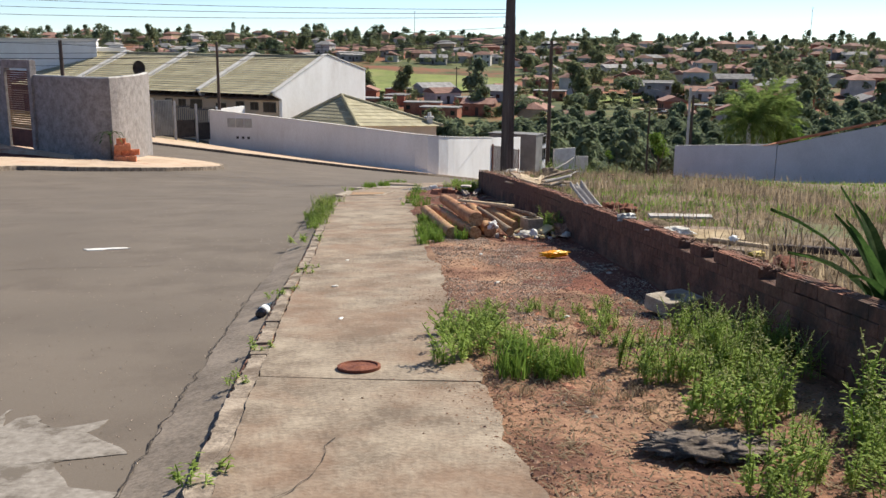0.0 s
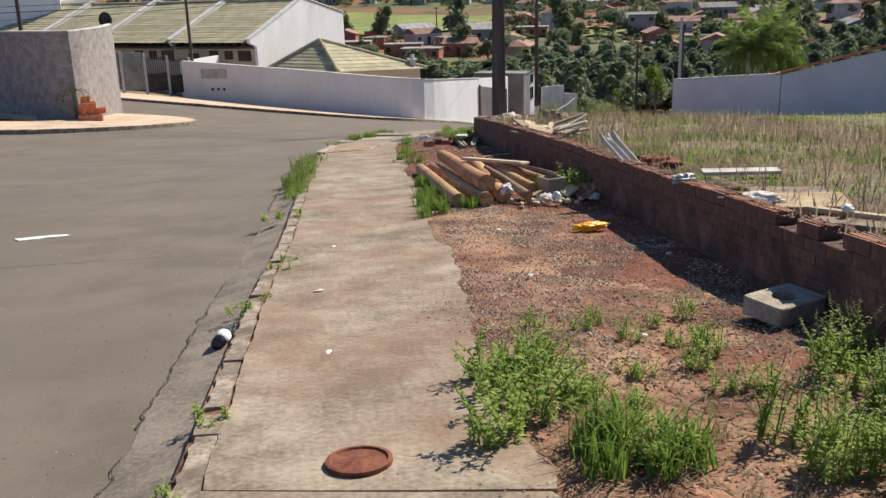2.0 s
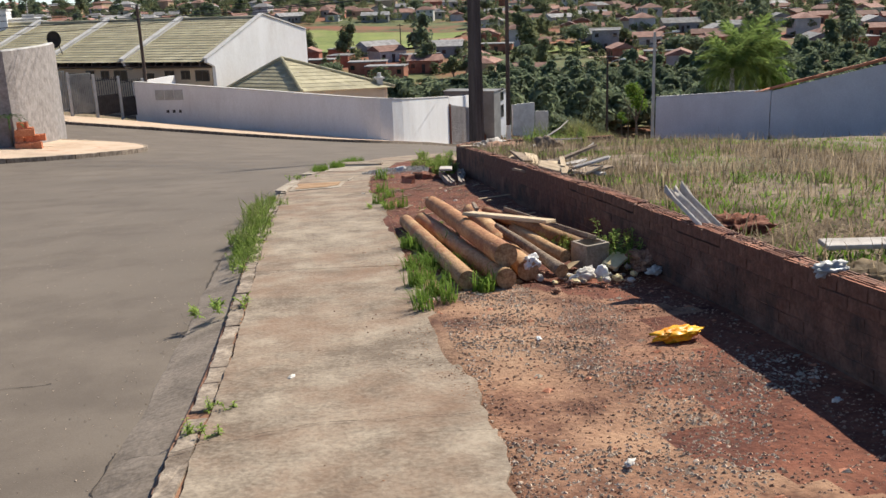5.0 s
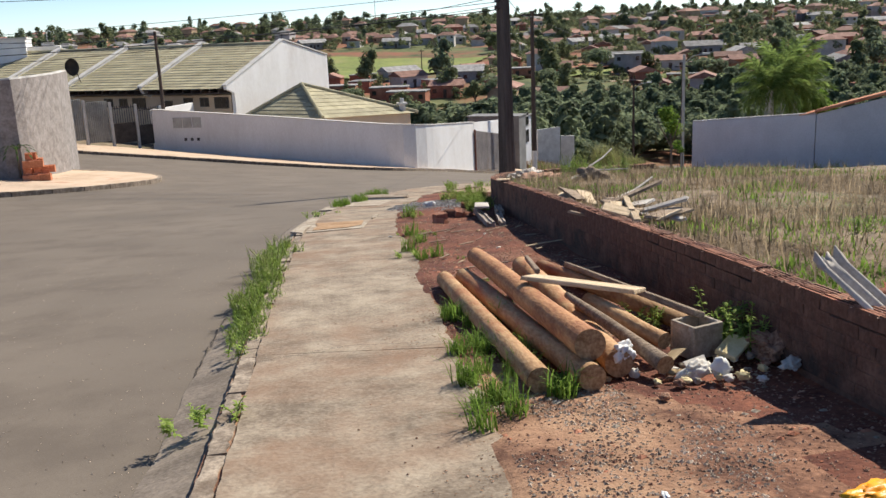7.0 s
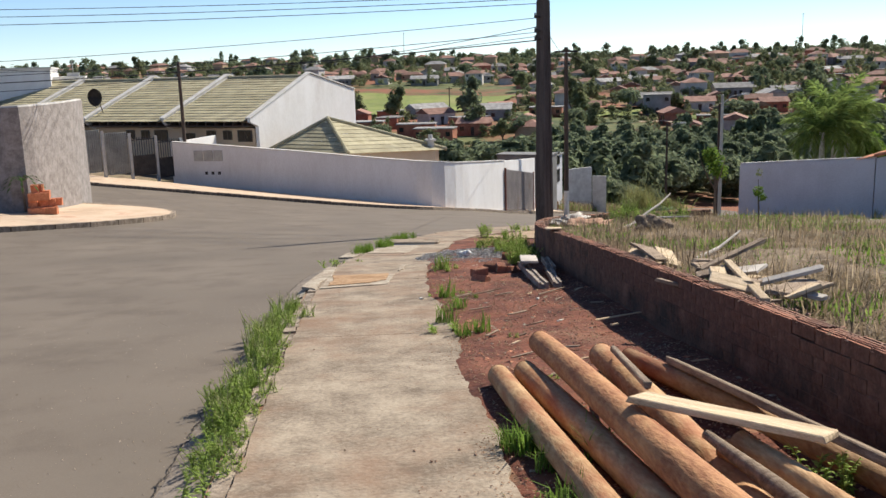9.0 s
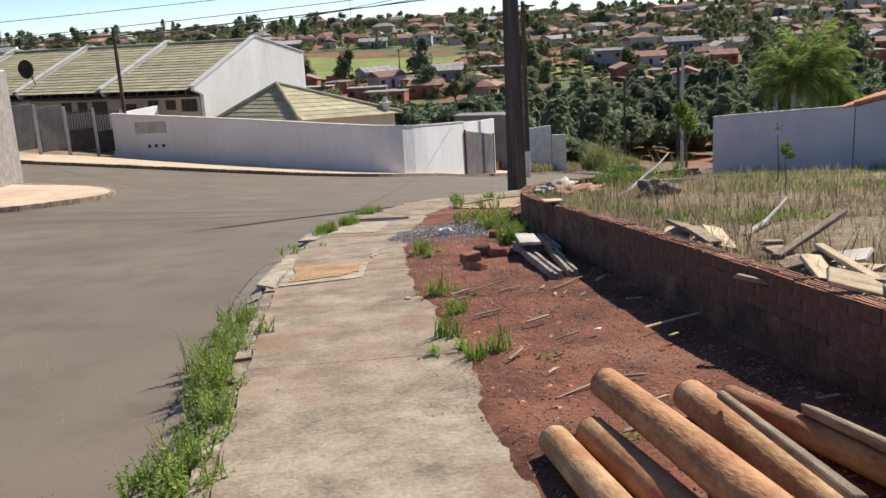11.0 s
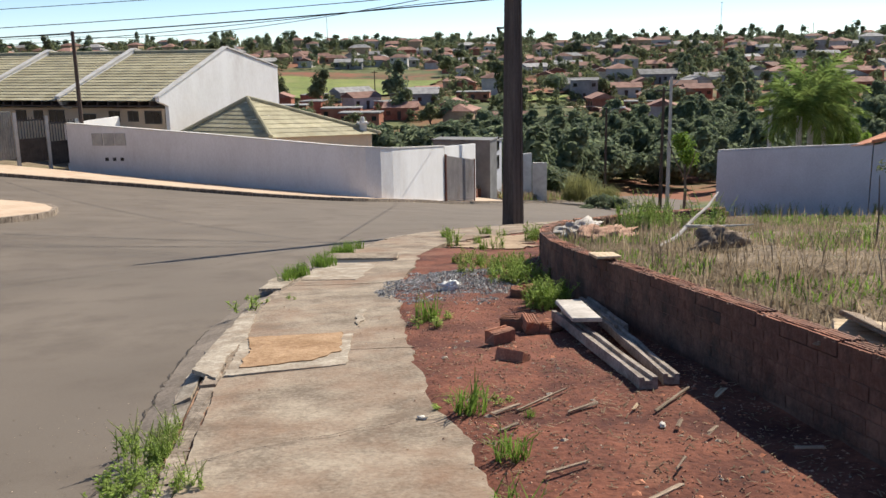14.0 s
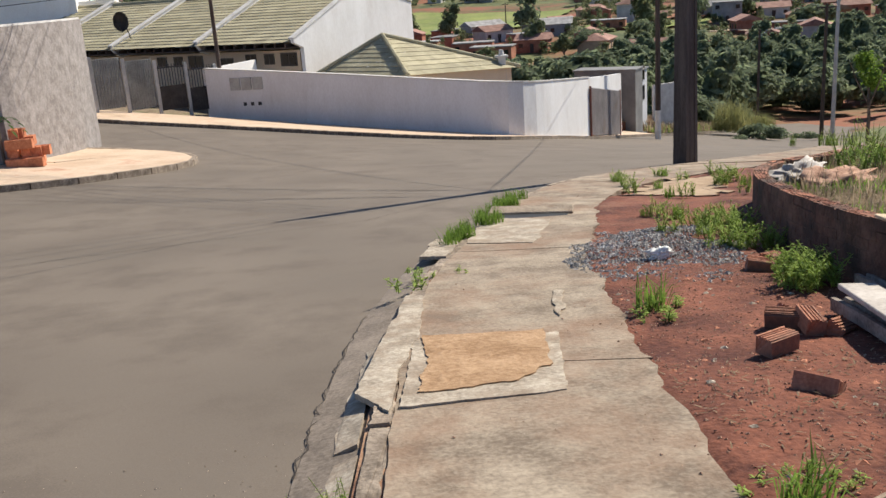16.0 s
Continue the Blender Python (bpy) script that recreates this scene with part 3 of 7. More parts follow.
box(bm, 5.6, 5.95, 1.2, 1.55, -4.6, -3.55)
box(bm, 5.5, 6.05, 1.1, 1.65, -3.55, -3.45)
tube(bm, [(5.78, 1.38, -3.45), (5.78, 1.38, -3.2)], [0.14, 0.1], 8)
part("chimney", bm, M["coping"], hip)

# ---- houses down the cross street ----
villa = thing("modern_house", 20.4, 66.0, 0, "grey modern house with a flat roof and dark windows", "house", turn=55)
bm = bmesh.new()
box(bm, -0.2, 1.4, -0.2, 3.5, -12, -5.62)
part("wall", bm, M["house_slate"], villa)
bm = bmesh.new()
box(bm, 1.42, 4.5, 0.3, 3.5, -12, -5.95)
part("side_wall", bm, M["grey_wall"], villa)
bm = bmesh.new()
box(bm, -0.25, 1.5, -0.25, 3.6, -5.62, -5.54)
box(bm, 1.52, 4.6, 0.2, 3.6, -5.95, -5.87)
part("roof", bm, M["house_slate"], villa)
for z in (-6.6, -7.8):
    window(villa, pose(3.0, 0.29, z), 1.4, 0.9)
run_wall("wall_far_low", [(24.0, 72.0), (25.0, 72.4), (26.1, 72.8)], lambda x, y: -7.35, -0.15, M["coping"], "grey block boundary wall")
run_wall("wall_far_lower", [(26.15, 72.8), (27.1, 72.4)], lambda x, y: -8.05, -0.15, M["coping"], "lower grey block wall")

big = thing("white_building", -14.5, 72.5, 0, "large white rendered building with a flat roof", "building", turn=8)
bm = bmesh.new()
box(bm, -14, 3.2, 0, 12, -8, 1.0)
part("wall", bm, M["white_wall"], big)
bm = bmesh.new()
box(bm, -14.1, 3.3, -0.1, 12.1, 1.0, 1.1)
part("capping", bm, M["coping"], big)
bm = bmesh.new()
box(bm, 3.22, 5.3, 2, 9, -8, 0.45)
part("annex", bm, M["white_wall"], big)
bm = bmesh.new()
box(bm, 4.1, 4.9, 3, 4, 0.45, 0.7)
tube(bm, [(4.5, 3.5, 0.7), (4.5, 3.5, 1.5)], [0.03, 0.03], 5)
part("tank", bm, M["pale_pole"], big)

gable = thing("tiled_house", 22.78, 31.59, 0, "grey house with an orange clay tile roof", "house", turn=-53.1)
tile_roof("roof_tiles", (5.6, 3.6, 0.62), (-1, 0, 0), (0, 1.0, -0.25), 2, 2, gable, M["clay_tile"])
va = [Vector((-3.15, 0.0, -2.80)), Vector((8.0, 0.0, 0.43))]
d = (va[1] - va[0]).normalized()
tile_roof("roof_tiles", va[1] + Vector((0, -0.05, 0.03)), (0, 1, 0), -d, 22, 32, gable, M["clay_tile"])
bm = bmesh.new()
tube(bm, [va[0] + Vector((0, -0.04, 0.05)), va[1] + Vector((0, -0.04, 0.05))], [0.06, 0.06], 6)
part("verge", bm, M["clay_tile"], gable)

# ---- pavements across the street ----
ribbon("pavement_far", resample(KERB_FAR, 160, 0.0, 0.64)[::-1], resample(offset(KERB_FAR, 3.6), 160, 0.0, 0.64)[::-1], 0.0, 0.02, 0.3, M["tan_pave"], "pale worn pavement across the street")
ribbon("pavement_left", resample(KERB_LEFT, 160), resample(offset(KERB_LEFT, 3.4), 160), 0.0, 0.02, 0.3, M["tan_pave"], "tan pavement round a corner")


def kerb_run(name, line, label, w=0.12, step=1.0):
    """Kerb stones laid end to end along a line, each an object of its own."""
    top = thing(name, 0, 0, 0, label, "kerb")
    d = np.r_[0, np.cumsum(np.linalg.norm(np.diff(line, axis=0), axis=1))]
    rng = random.Random(5)
    s = 0.0
    while s < d[-1] - step:
        e = s + step * rng.uniform(0.85, 1.1)
        x0, y0 = np.interp(s + 0.01, d, line[:, 0]), np.interp(s + 0.01, d, line[:, 1])
        x1, y1 = np.interp(e - 0.01, d, line[:, 0]), np.interp(e - 0.01, d, line[:, 1])
        a = math.atan2(y1 - y0, x1 - x0)
        ln = math.hypot(x1 - x0, y1 - y0)
        bm = bmesh.new()
        rise = zat(x1, y1) - zat(x0, y0)
        vs = box(bm, 0, ln, -w / 2, w / 2, -0.3, 0.012 + rng.uniform(-0.008, 0.006))
        for v in vs:
            v.co.z += rise * v.co.x / ln
        p = part("kerb_stone", bm, M["kerb"], top)
        p.matrix_basis = pose(x0, y0, zat(x0, y0), 0, 0, math.degrees(a))
        s = e
    return top


kerb_run("kerb_far", resample(KERB_FAR, 200, 0.2, 0.85), "pale painted concrete kerb")
kerb_run("kerb_left", resample(KERB_LEFT, 200, 0.3, 0.85), "pale concrete kerb round a corner")

# ---- poles and wires ----
pole = thing("utility_pole", 8.55, 30.75, zat(8.55, 30.75) - 0.3, "dark square concrete utility pole at a street corner", "pole", turn=30)
bm = bmesh.new()
box(bm, -0.18, 0.18, -0.14, 0.14, 0, 9.0)
for v in bm.verts:
    if v.co.z > 4:
        v.co.x *= 0.55
        v.co.y *= 0.6
part("shaft", bm, M["pole_concrete"], pole)
bm = bmesh.new()
for sx in (-1, 1):
    box(bm, sx * 0.14 - 0.04, sx * 0.14 + 0.04, -0.155, 0.155, 0.1, 6.0)
for v in bm.verts:
    if v.co.z > 4:
        v.co.x *= 0.7
        v.co.y *= 0.75
part("edge_rib", bm, M["pole_concrete"], pole)
bm = bmesh.new()
for z in (5.05, 5.25, 5.6):
    box(bm, -0.3, 0.15, -0.02, 0.02, z, z + 0.05)
    tube(bm, [(-0.3, 0, z), (-0.3, 0, z + 0.12)], [0.03, 0.02], 6)
    part("bracket", bm, M["dark_metal"], pole)
    bm = bmesh.new()
bm = bmesh.new()
box(bm, -1.2, 1.2, -0.05, 0.05, 8.3, 8.4)
part("crossarm", bm, M["dark_metal"], pole)


def round_pole(name, x, y, top, r, label, mat="polewood", white=0.0, lamp=False, arm=True):
    p = thing(name, x, y, zat(x, y) - 0.2, label, "pole")
    h = top - zat(x, y) + 0.2
    bm = bmesh.new()
    tube(bm, [(0, 0, 0), (0, 0, h * 0.5), (0, 0, h)], [r, r * 0.85, r * 0.7], 8)
    part("shaft", bm, M[mat], p)
    if white:
        bm = bmesh.new()
        tube(bm, [(0, 0, 0.05), (0, 0, white)], [r + 0.006, r + 0.004], 8)
        part("painted_band", bm, M["white_base"], p)
    bm = bmesh.new()
    if lamp:
        tube(bm, [(0, 0, h - 0.6), (0.5, -0.3, h - 0.1), (1.1, -0.6, h)], [0.03, 0.03, 0.03], 6)
        part("arm", bm, M["pale_pole"], p)
        bm = bmesh.new()
        box(bm, 1.0, 1.45, -0.75, -0.55, h - 0.04, h + 0.08)
        part("lamp_head", bm, M["white_base"], p)
    elif arm:
        box(bm, -0.7, 0.7, -0.04, 0.04, h - 0.3, h - 0.2)
        part("crossarm", bm, M["dark_metal"], p)
    else:
        tube(bm, [(0, -0.12, h - 0.15), (0, -0.16, h - 0.02)], [0.05, 0.03], 6)
        part("insulator", bm, M["dark_metal"], p)
    return p


round_pole("power_pole", -2.0, 54.4, 1.02, 0.1, "thin dark wooden power pole behind the white wall", arm=False)
round_pole("power_pole", 19.4, 59.6, 1.3, 0.16, "dark wooden power pole with a whitewashed foot", white=1.6)
round_pole("power_pole", -8.5, 44.9, 1.05, 0.11, "thin dark power pole behind the corner wall", arm=False)
round_pole("street_lamp", 31.0, 62.5, -1.9, 0.13, "grey street lamp pole down the cross street", "pale_pole", lamp=True)
round_pole("street_lamp", 37.5, 84, -5.2, 0.13, "dark street lamp pole in the valley", lamp=True)
round_pole("power_pole", 36.0, 72.0, -3.0, 0.14, "thin dark power pole down the cross street")
round_pole("street_lamp", 30.5, 52, -2.2, 0.12, "grey street lamp pole behind the trees", "pale_pole", lamp=True)

wires = thing("overhead_wires", 0, 0, 0, "thin black overhead cables and power lines", "cable")
def cable(a, b, sag, r=0.012):
    a, b = Vector(a), Vector(b)
    bm = bmesh.new()
    tube(bm, [a.lerp(b, s / 24) - Vector((0, 0, sag * 4 * s / 24 * (1 - s / 24))) for s in range(25)], [r] * 25, 5)
    part("cable", bm, M["wire"], wires)


pz = zat(8.55, 30.75)
for h, q, sag, r in ((4.75, 3.9, 0.55, 0.014), (4.95, 4.0, 0.5, 0.009), (5.3, 4.4, 0.45, 0.008), (4.85, 3.75, 0.8, 0.008)):
    cable((8.4, 30.7, pz + h), (-26, 47.5, q - 3.2), sag, r)
for i in range(3):
    cable((8.4, 30.7, pz + 5.65 + i * 0.12), (-26, 40 + 3 * i, 2.6 + i * 0.5), 0.35, 0.009)
for i in range(4):
    cable((8.2 + i * 0.3, 30.6, pz + 8.0), (-22 + i, 60, 6.2 - i * 0.45), 0.5, 0.008)
    cable((8.0 + i * 0.3, 30.9, pz + 7.9), (-12 + i * 1.5, 20 - i, 7.0), 0.4, 0.008)
cable((8.5, 30.75, pz + 5.3), (19.4, 59.6, 1.0), 0.3, 0.01)
cable((8.5, 30.75, pz + 5.1), (-2.0, 54.4, 0.8), 0.4, 0.01)
cable((19.4, 59.6, 1.0), (36, 72, -3.2), 0.5, 0.01)
cable((-2.0, 54.4, 0.85), (-8.5, 44.9, 0.9), 0.2, 0.01)
cable((-2.0, 54.4, 0.9), (-22, 60, 1.3), 0.3, 0.01)

# ---- pavement, kerb and gutter ----
M["rust"] = surface("rusty_iron", (0.12, 0.035, 0.02), (0.24, 0.085, 0.045), 12, 0.85, 0.5, 60)
M["cement"] = surface("pale_cement", (0.25, 0.205, 0.155), (0.50, 0.43, 0.34), 5, 0.9, 0.4, 40, stain=(0.27, 0.20, 0.14), stain_at=(0.46, 0.66), stain_scale=4)
M["sand"] = surface("spilt_sand", (0.28, 0.19, 0.12), (0.45, 0.33, 0.22), 3, 0.95, 0.4, 40)
M["spill"] = surface("cement_spill", (0.22, 0.19, 0.16), (0.44, 0.40, 0.35), 5, 0.9, 0.2, 30, stain=(0.15, 0.125, 0.1), stain_at=(0.45, 0.6), stain_scale=5)
M["ochre_dirt"] = surface("ochre_dirt", (0.26, 0.15, 0.075), (0.46, 0.30, 0.175), 4, 0.95, 0.9, 30)
M["gravel"] = surface("blue_grey_gravel", (0.17, 0.16, 0.15), (0.40, 0.385, 0.365), 9, 0.85, 0.3, 60, piece=0.45)
M["pebble"] = surface("soil_pebble", (0.17, 0.085, 0.055), (0.46, 0.29, 0.20), 7, 0.95, 0.3, 60, piece=0.5)
M["chip"] = surface("brick_chip", (0.36, 0.13, 0.07), (0.6, 0.28, 0.17), 8, 0.9, 0.3, 60, piece=0.3)
M["log"] = surface("weathered_log", (0.26, 0.135, 0.06), (0.53, 0.35, 0.185), 3.5, 0.8, 0.5, 40, stain=(0.30, 0.10, 0.045), stain_at=(0.46, 0.62), stain_scale=1.6, piece=0.32, stretch=(1.5, 0.5, 1.5))
M["log_red"] = surface("reddish_log", (0.24, 0.085, 0.04), (0.52, 0.27, 0.125), 3.5, 0.8, 0.6, 40, stain=(0.55, 0.36, 0.17), stain_at=(0.5, 0.66), stain_scale=1.2, stretch=(1.5, 0.5, 1.5))
M["log_end"] = surface("sawn_log_end", (0.22, 0.12, 0.06), (0.48, 0.32, 0.18), 14, 0.9, 0.4, 60)
M["plank"] = surface("pale_plank", (0.36, 0.25, 0.15), (0.68, 0.53, 0.35), 2.5, 0.8, 0.2, 40, stretch=(1.5, 14, 14), piece=0.25)
M["old_wood"] = surface("grey_old_wood", (0.16, 0.11, 0.075), (0.38, 0.29, 0.21), 4, 0.9, 0.4, 50, stretch=(1.5, 10, 10), piece=0.25)
M["block"] = surface("concrete_block", (0.27, 0.225, 0.175), (0.48, 0.415, 0.335), 6, 0.95, 0.5, 70, stain=(0.2, 0.13, 0.09), stain_at=(0.52, 0.7), stain_scale=7)
M["beam"] = surface("precast_concrete", (0.17, 0.135, 0.11), (0.44, 0.375, 0.32), 3, 0.9, 0.4, 45, stain=(0.13, 0.085, 0.06), stain_at=(0.5, 0.72), stain_scale=2.5)
M["asbestos"] = surface("fibre_cement", (0.36, 0.32, 0.28), (0.58, 0.53, 0.48), 3, 0.9, 0.2, 40)
M["white_plastic"] = surface("white_plastic", (0.68, 0.67, 0.64), (0.85, 0.85, 0.82), 4, 0.45, 0.2, 20)
M["cloth"] = surface("dirty_white_cloth", (0.5, 0.46, 0.4), (0.8, 0.77, 0.71), 3, 0.9, 0.2, 30)
M["orange_bag"] = surface("orange_yellow_plastic", (0.85, 0.30, 0.01), (0.95, 0.50, 0.02), 5, 0.4, 0.3, 20)
M["yellow"] = surface("yellow_plastic", (0.36, 0.26, 0.04), (0.54, 0.41, 0.08), 8, 0.6, 0.2, 30)
M["bottle"] = surface("dark_bottle", (0.012, 0.012, 0.016), (0.035, 0.03, 0.035), 5, 0.15, 0.0, 20, spec=0.6)
M["foam"] = surface("yellowed_foam", (0.52, 0.42, 0.22), (0.72, 0.62, 0.38), 8, 0.9, 0.3, 40)
M["straw_card"] = surface("brown_cardboard", (0.28, 0.20, 0.11), (0.46, 0.35, 0.21), 5, 0.9, 0.2, 30)
M["mud"] = surface("grey_dried_mud", (0.09, 0.07, 0.055), (0.24, 0.19, 0.15), 9, 0.95, 1.0, 50)
M["agave"] = leafy("agave_leaf", (0.03, 0.07, 0.02), (0.09, 0.16, 0.045), 4)
M["weed"] = leafy("weed_leaf", (0.20, 0.28, 0.055), (0.42, 0.53, 0.15), 5)
M["weed_seed"] = leafy("weed_seed", (0.30, 0.32, 0.13), (0.54, 0.52, 0.28), 5)
M["turf"] = leafy("grass_blade", (0.10, 0.17, 0.025), (0.25, 0.37, 0.075), 3)


def near_share(line, y):
    p = resample(line, 801)
    return float(np.interp(y, p[:, 1], np.linspace(0, 1, 801)))


def grit(line, amount, freq, seed):
    """The line with a frayed edge."""
    t = np.arange(len(line))
    wob = amount * (np.sin(t * freq + seed) + 0.6 * np.sin(t * freq * 2.3 + 2 * seed) + 0.5 * np.sin(t * freq * 5.1 + seed * 3))
    return offset(line, wob)


pavement = thing("pavement", 0, 0, 0, "", "")
pavement["kind"] = "structure"
pavement["label"] = "worn stained concrete pavement in long bays"
joints = [-9.0, -5.5, -2.0, 1.4, 4.55, 7.9, 11.4, 15.0, 18.5, 21.9, 24.9, 27.6, 30.2, 33.5, 38, 44, 52, 60, 68]
KIN = offset(KERB, -0.106)
for a, b in zip(joints, joints[1:]):
    n = max(6, int((b - a) / 0.06)) if b < 31 else 16
    left = resample(KIN, n, near_share(KIN, a + 0.0012), near_share(KIN, b - 0.0012))
    right = resample(INNER, n, near_share(INNER, a + 0.006 - (0 if b > 31 else 0.35)), near_share(INNER, b - 0.006 - (0 if b > 31 else 0.35)))
    if b < 31:
        right = grit(right, 0.018, 0.35, a)
        left = grit(left, 0.005, 0.4, a + 1)
    m = 7
    v, f = [], []
    for i in range(n):
        for j in range(m):
            q = left[i] * (1 - j / (m - 1)) + right[i] * j / (m - 1)
            v.append((q[0], q[1], zat(q[0], q[1]) + 0.004 * math.sin(q[0] * 3 + q[1] * 2.1) + 0.002 * math.sin(a * 7)))
    top = len(v)
    v += [(x, y, z - 0.16) for x, y, z in v]
    for i in range(n - 1):
        for j in range(m - 1):
            o = i * m + j
            f.append((o, o + 1, o + m + 1, o + m))
    rim = [i * m for i in range(n)] + [(n - 1) * m + j for j in range(1, m)] + [i * m + m - 1 for i in range(n - 2, -1, -1)] + [j for j in range(m - 2, 0, -1)]
    f += [(p, q, q + top, p + top) for p, q in zip(rim, rim[1:] + rim[:1])]
    me = mesh("slab", v, f, M["concrete"])
    slab = new("slab", clean(me))
    slab.parent = pavement

gut = resample(KERB, 400, 0.02, near_share(KERB, 26))
ribbon("gutter", offset(gut, 0.29)[::-1] + np.column_stack([0.008 * np.sin(np.arange(400) * 0.31) + 0.006 * np.sin(np.arange(400) * 0.77), np.zeros(400)]), gut[::-1], -0.114, -0.048, 0.15, M["gutter"], "grey cement gutter strip beside the kerb")

ribbon("kerb_bed", offset(gut, 0.012)[::-1], offset(gut, -0.15)[::-1], -0.028, -0.012, 0.12, M["soil"], "soil and crumbled cement between kerb and pavement")
kerb = thing("kerb", 0, 0, 0, "broken pale concrete kerb with gaps and soil", "kerb")
rng = random.Random(11)
length = np.r_[0, np.cumsum(np.linalg.norm(np.diff(KERB, axis=0), axis=1))]
kx = lambda s: (float(np.interp(s, length, KERB[:, 0])), float(np.interp(s, length, KERB[:, 1])))
s = 1.0
while s < 62:
    ln = rng.choice((0.2, 0.45, 0.8, 1.1)) * rng.uniform(0.8, 1.2) if s < 42 else 1.2
    gap = rng.choice((0.003, 0.004, 0.006, 0.008, 0.012, 0.1)) if s < 42 else 0.01
    (x0, y0), (x1, y1) = kx(s), kx(s + ln)
    w = rng.uniform(0.085, 0.118)
    dd = math.hypot(x1 - x0, y1 - y0)
    rise = zat(x1, y1) - zat(x0, y0)
    drop = rng.uniform(-0.014, 0.0)
    k = max(3, int(dd / 0.05))
    rim = [(dd * i / k + rng.uniform(-0.008, 0.008), -w + rng.uniform(-0.012, 0.012)) for i in range(k + 1)] + [(dd * i / k + rng.uniform(-0.008, 0.008), rng.uniform(-0.012, 0.006)) for i in range(k, -1, -1)]
    bm = bmesh.new()
    levels = []
    for shrink, z in ((1.0, -0.16), (1.0, drop - 0.014), (0.94, drop)):
        levels.append([bm.verts.new((dd / 2 + (px - dd / 2) * (1 - (1 - shrink) * w / max(dd, w)), -w / 2 + (py + w / 2) * shrink, z + rise * px / dd + (0.003 * math.sin(px * 60 + s) if z > -0.1 else 0))) for px, py in rim])
    n = len(rim)
    for a, b in zip(levels, levels[1:]):
        for q in range(n):
            bm.faces.new((a[q], a[(q + 1) % n], b[(q + 1) % n], b[q]))
    bm.faces.new(levels[-1])
    bmesh.ops.recalc_face_normals(bm, faces=bm.faces)
    st = part("kerb_stone", bm, M["kerb"], kerb)
    st.matrix_basis = pose(x0, y0, zat(x0, y0), 0, 0, math.degrees(math.atan2(y1 - y0, x1 - x0)) + rng.uniform(-0.4, 0.4))
    s += ln + gap

# jagged broken edge of the gutter beside the patched bay
edge = thing("broken_gutter", 0, 0, 0, "jagged broken cement slabs along the kerb", "rubble")
for i, (ln, wd) in enumerate(((0.5, 0.13), (0.95, 0.17), (0.8, 0.15), (0.6, 0.12))):
    y = (15.95, 16.55, 17.6, 18.5)[i]
    sh = near_share(KERB, y)
    (x0, y0), = resample(KERB, 1, sh, sh)
    bm = bmesh.new()
    pts = [(-0.035, 0.0)] + [(-wd * rng.uniform(0.85, 1.1), ln * q / 10) for q in range(11)] + [(-0.035, ln)]
    n = len(pts)
    drop = zat(x0, y0 + ln) - zat(x0, y0)
    lo = [bm.verts.new((px, py, -0.16 + drop * py / ln)) for px, py in pts]
    hi = [bm.verts.new((px, py, -0.02 - 0.42 * abs(px) + drop * py / ln + rng.uniform(-0.003, 0.003))) for px, py in pts]
    bm.faces.new(hi[::-1])
    for q in range(n):
        bm.faces.new((lo[q], lo[(q + 1) % n], hi[(q + 1) % n], hi[q]))
    bmesh.ops.recalc_face_normals(bm, faces=bm.faces)
    p = part("slab", bm, M["cement"], edge)
    p.matrix_basis = pose(x0, y0, zat(x0, y0), 0, 0, -8 + rng.uniform(-2, 2))


def patch_mesh(name, corners, lift, material, wob=0.03, n=26, thick=0.03, soil=0.0):
    """A thin uneven-edged patch lying on the pavement."""
    bm = bmesh.new()
    ring = []
    for (ax, ay), (bx, by) in zip(corners, corners[1:] + corners[:1]):
        for i in range(n):
            t = i / n
            x, y = ax + (bx - ax) * t, ay + (by - ay) * t
            q = Vector((x * 4, y * 4, lift * 90))
            x += wob * (1.6 * noise.noise(q) + 0.9 * noise.noise(q * 3.3) + 0.5 * noise.noise(q * 8))
            y += wob * (1.6 * noise.noise(q + Vector((9, 0, 0))) + 0.9 * noise.noise(q * 3.3 + Vector((9, 0, 0))) + 0.5 * noise.noise(q * 8 + Vector((5, 0, 0))))
            ring.append((x, y))
    cx, cy = sum(p[0] for p in ring) / len(ring), sum(p[1] for p in ring) / len(ring)
    levels = [[bm.verts.new((cx + (x - cx) * k, cy + (y - cy) * k, zat(cx + (x - cx) * k, cy + (y - cy) * k) + h + soil * float(soil_noise(cx + (x - cx) * k, cy + (y - cy) * k)))) for x, y in ring] for k, h in ((1, lift - thick), (1, lift), (0.66, lift + 0.002), (0.33, lift + 0.003))]
    for r, q in zip(levels, levels[1:]):
        for i in range(len(ring)):
            j = (i + 1) % len(ring)
            bm.faces.new((r[i], r[j], q[j], q[i]))
    bm.faces.new(levels[-1])
    bmesh.ops.recalc_face_normals(bm, faces=bm.faces)
    me = bpy.data.meshes.new(name)
    bm.to_mesh(me)
    bm.free()
    me.materials.append(material)
    return new(name, me)


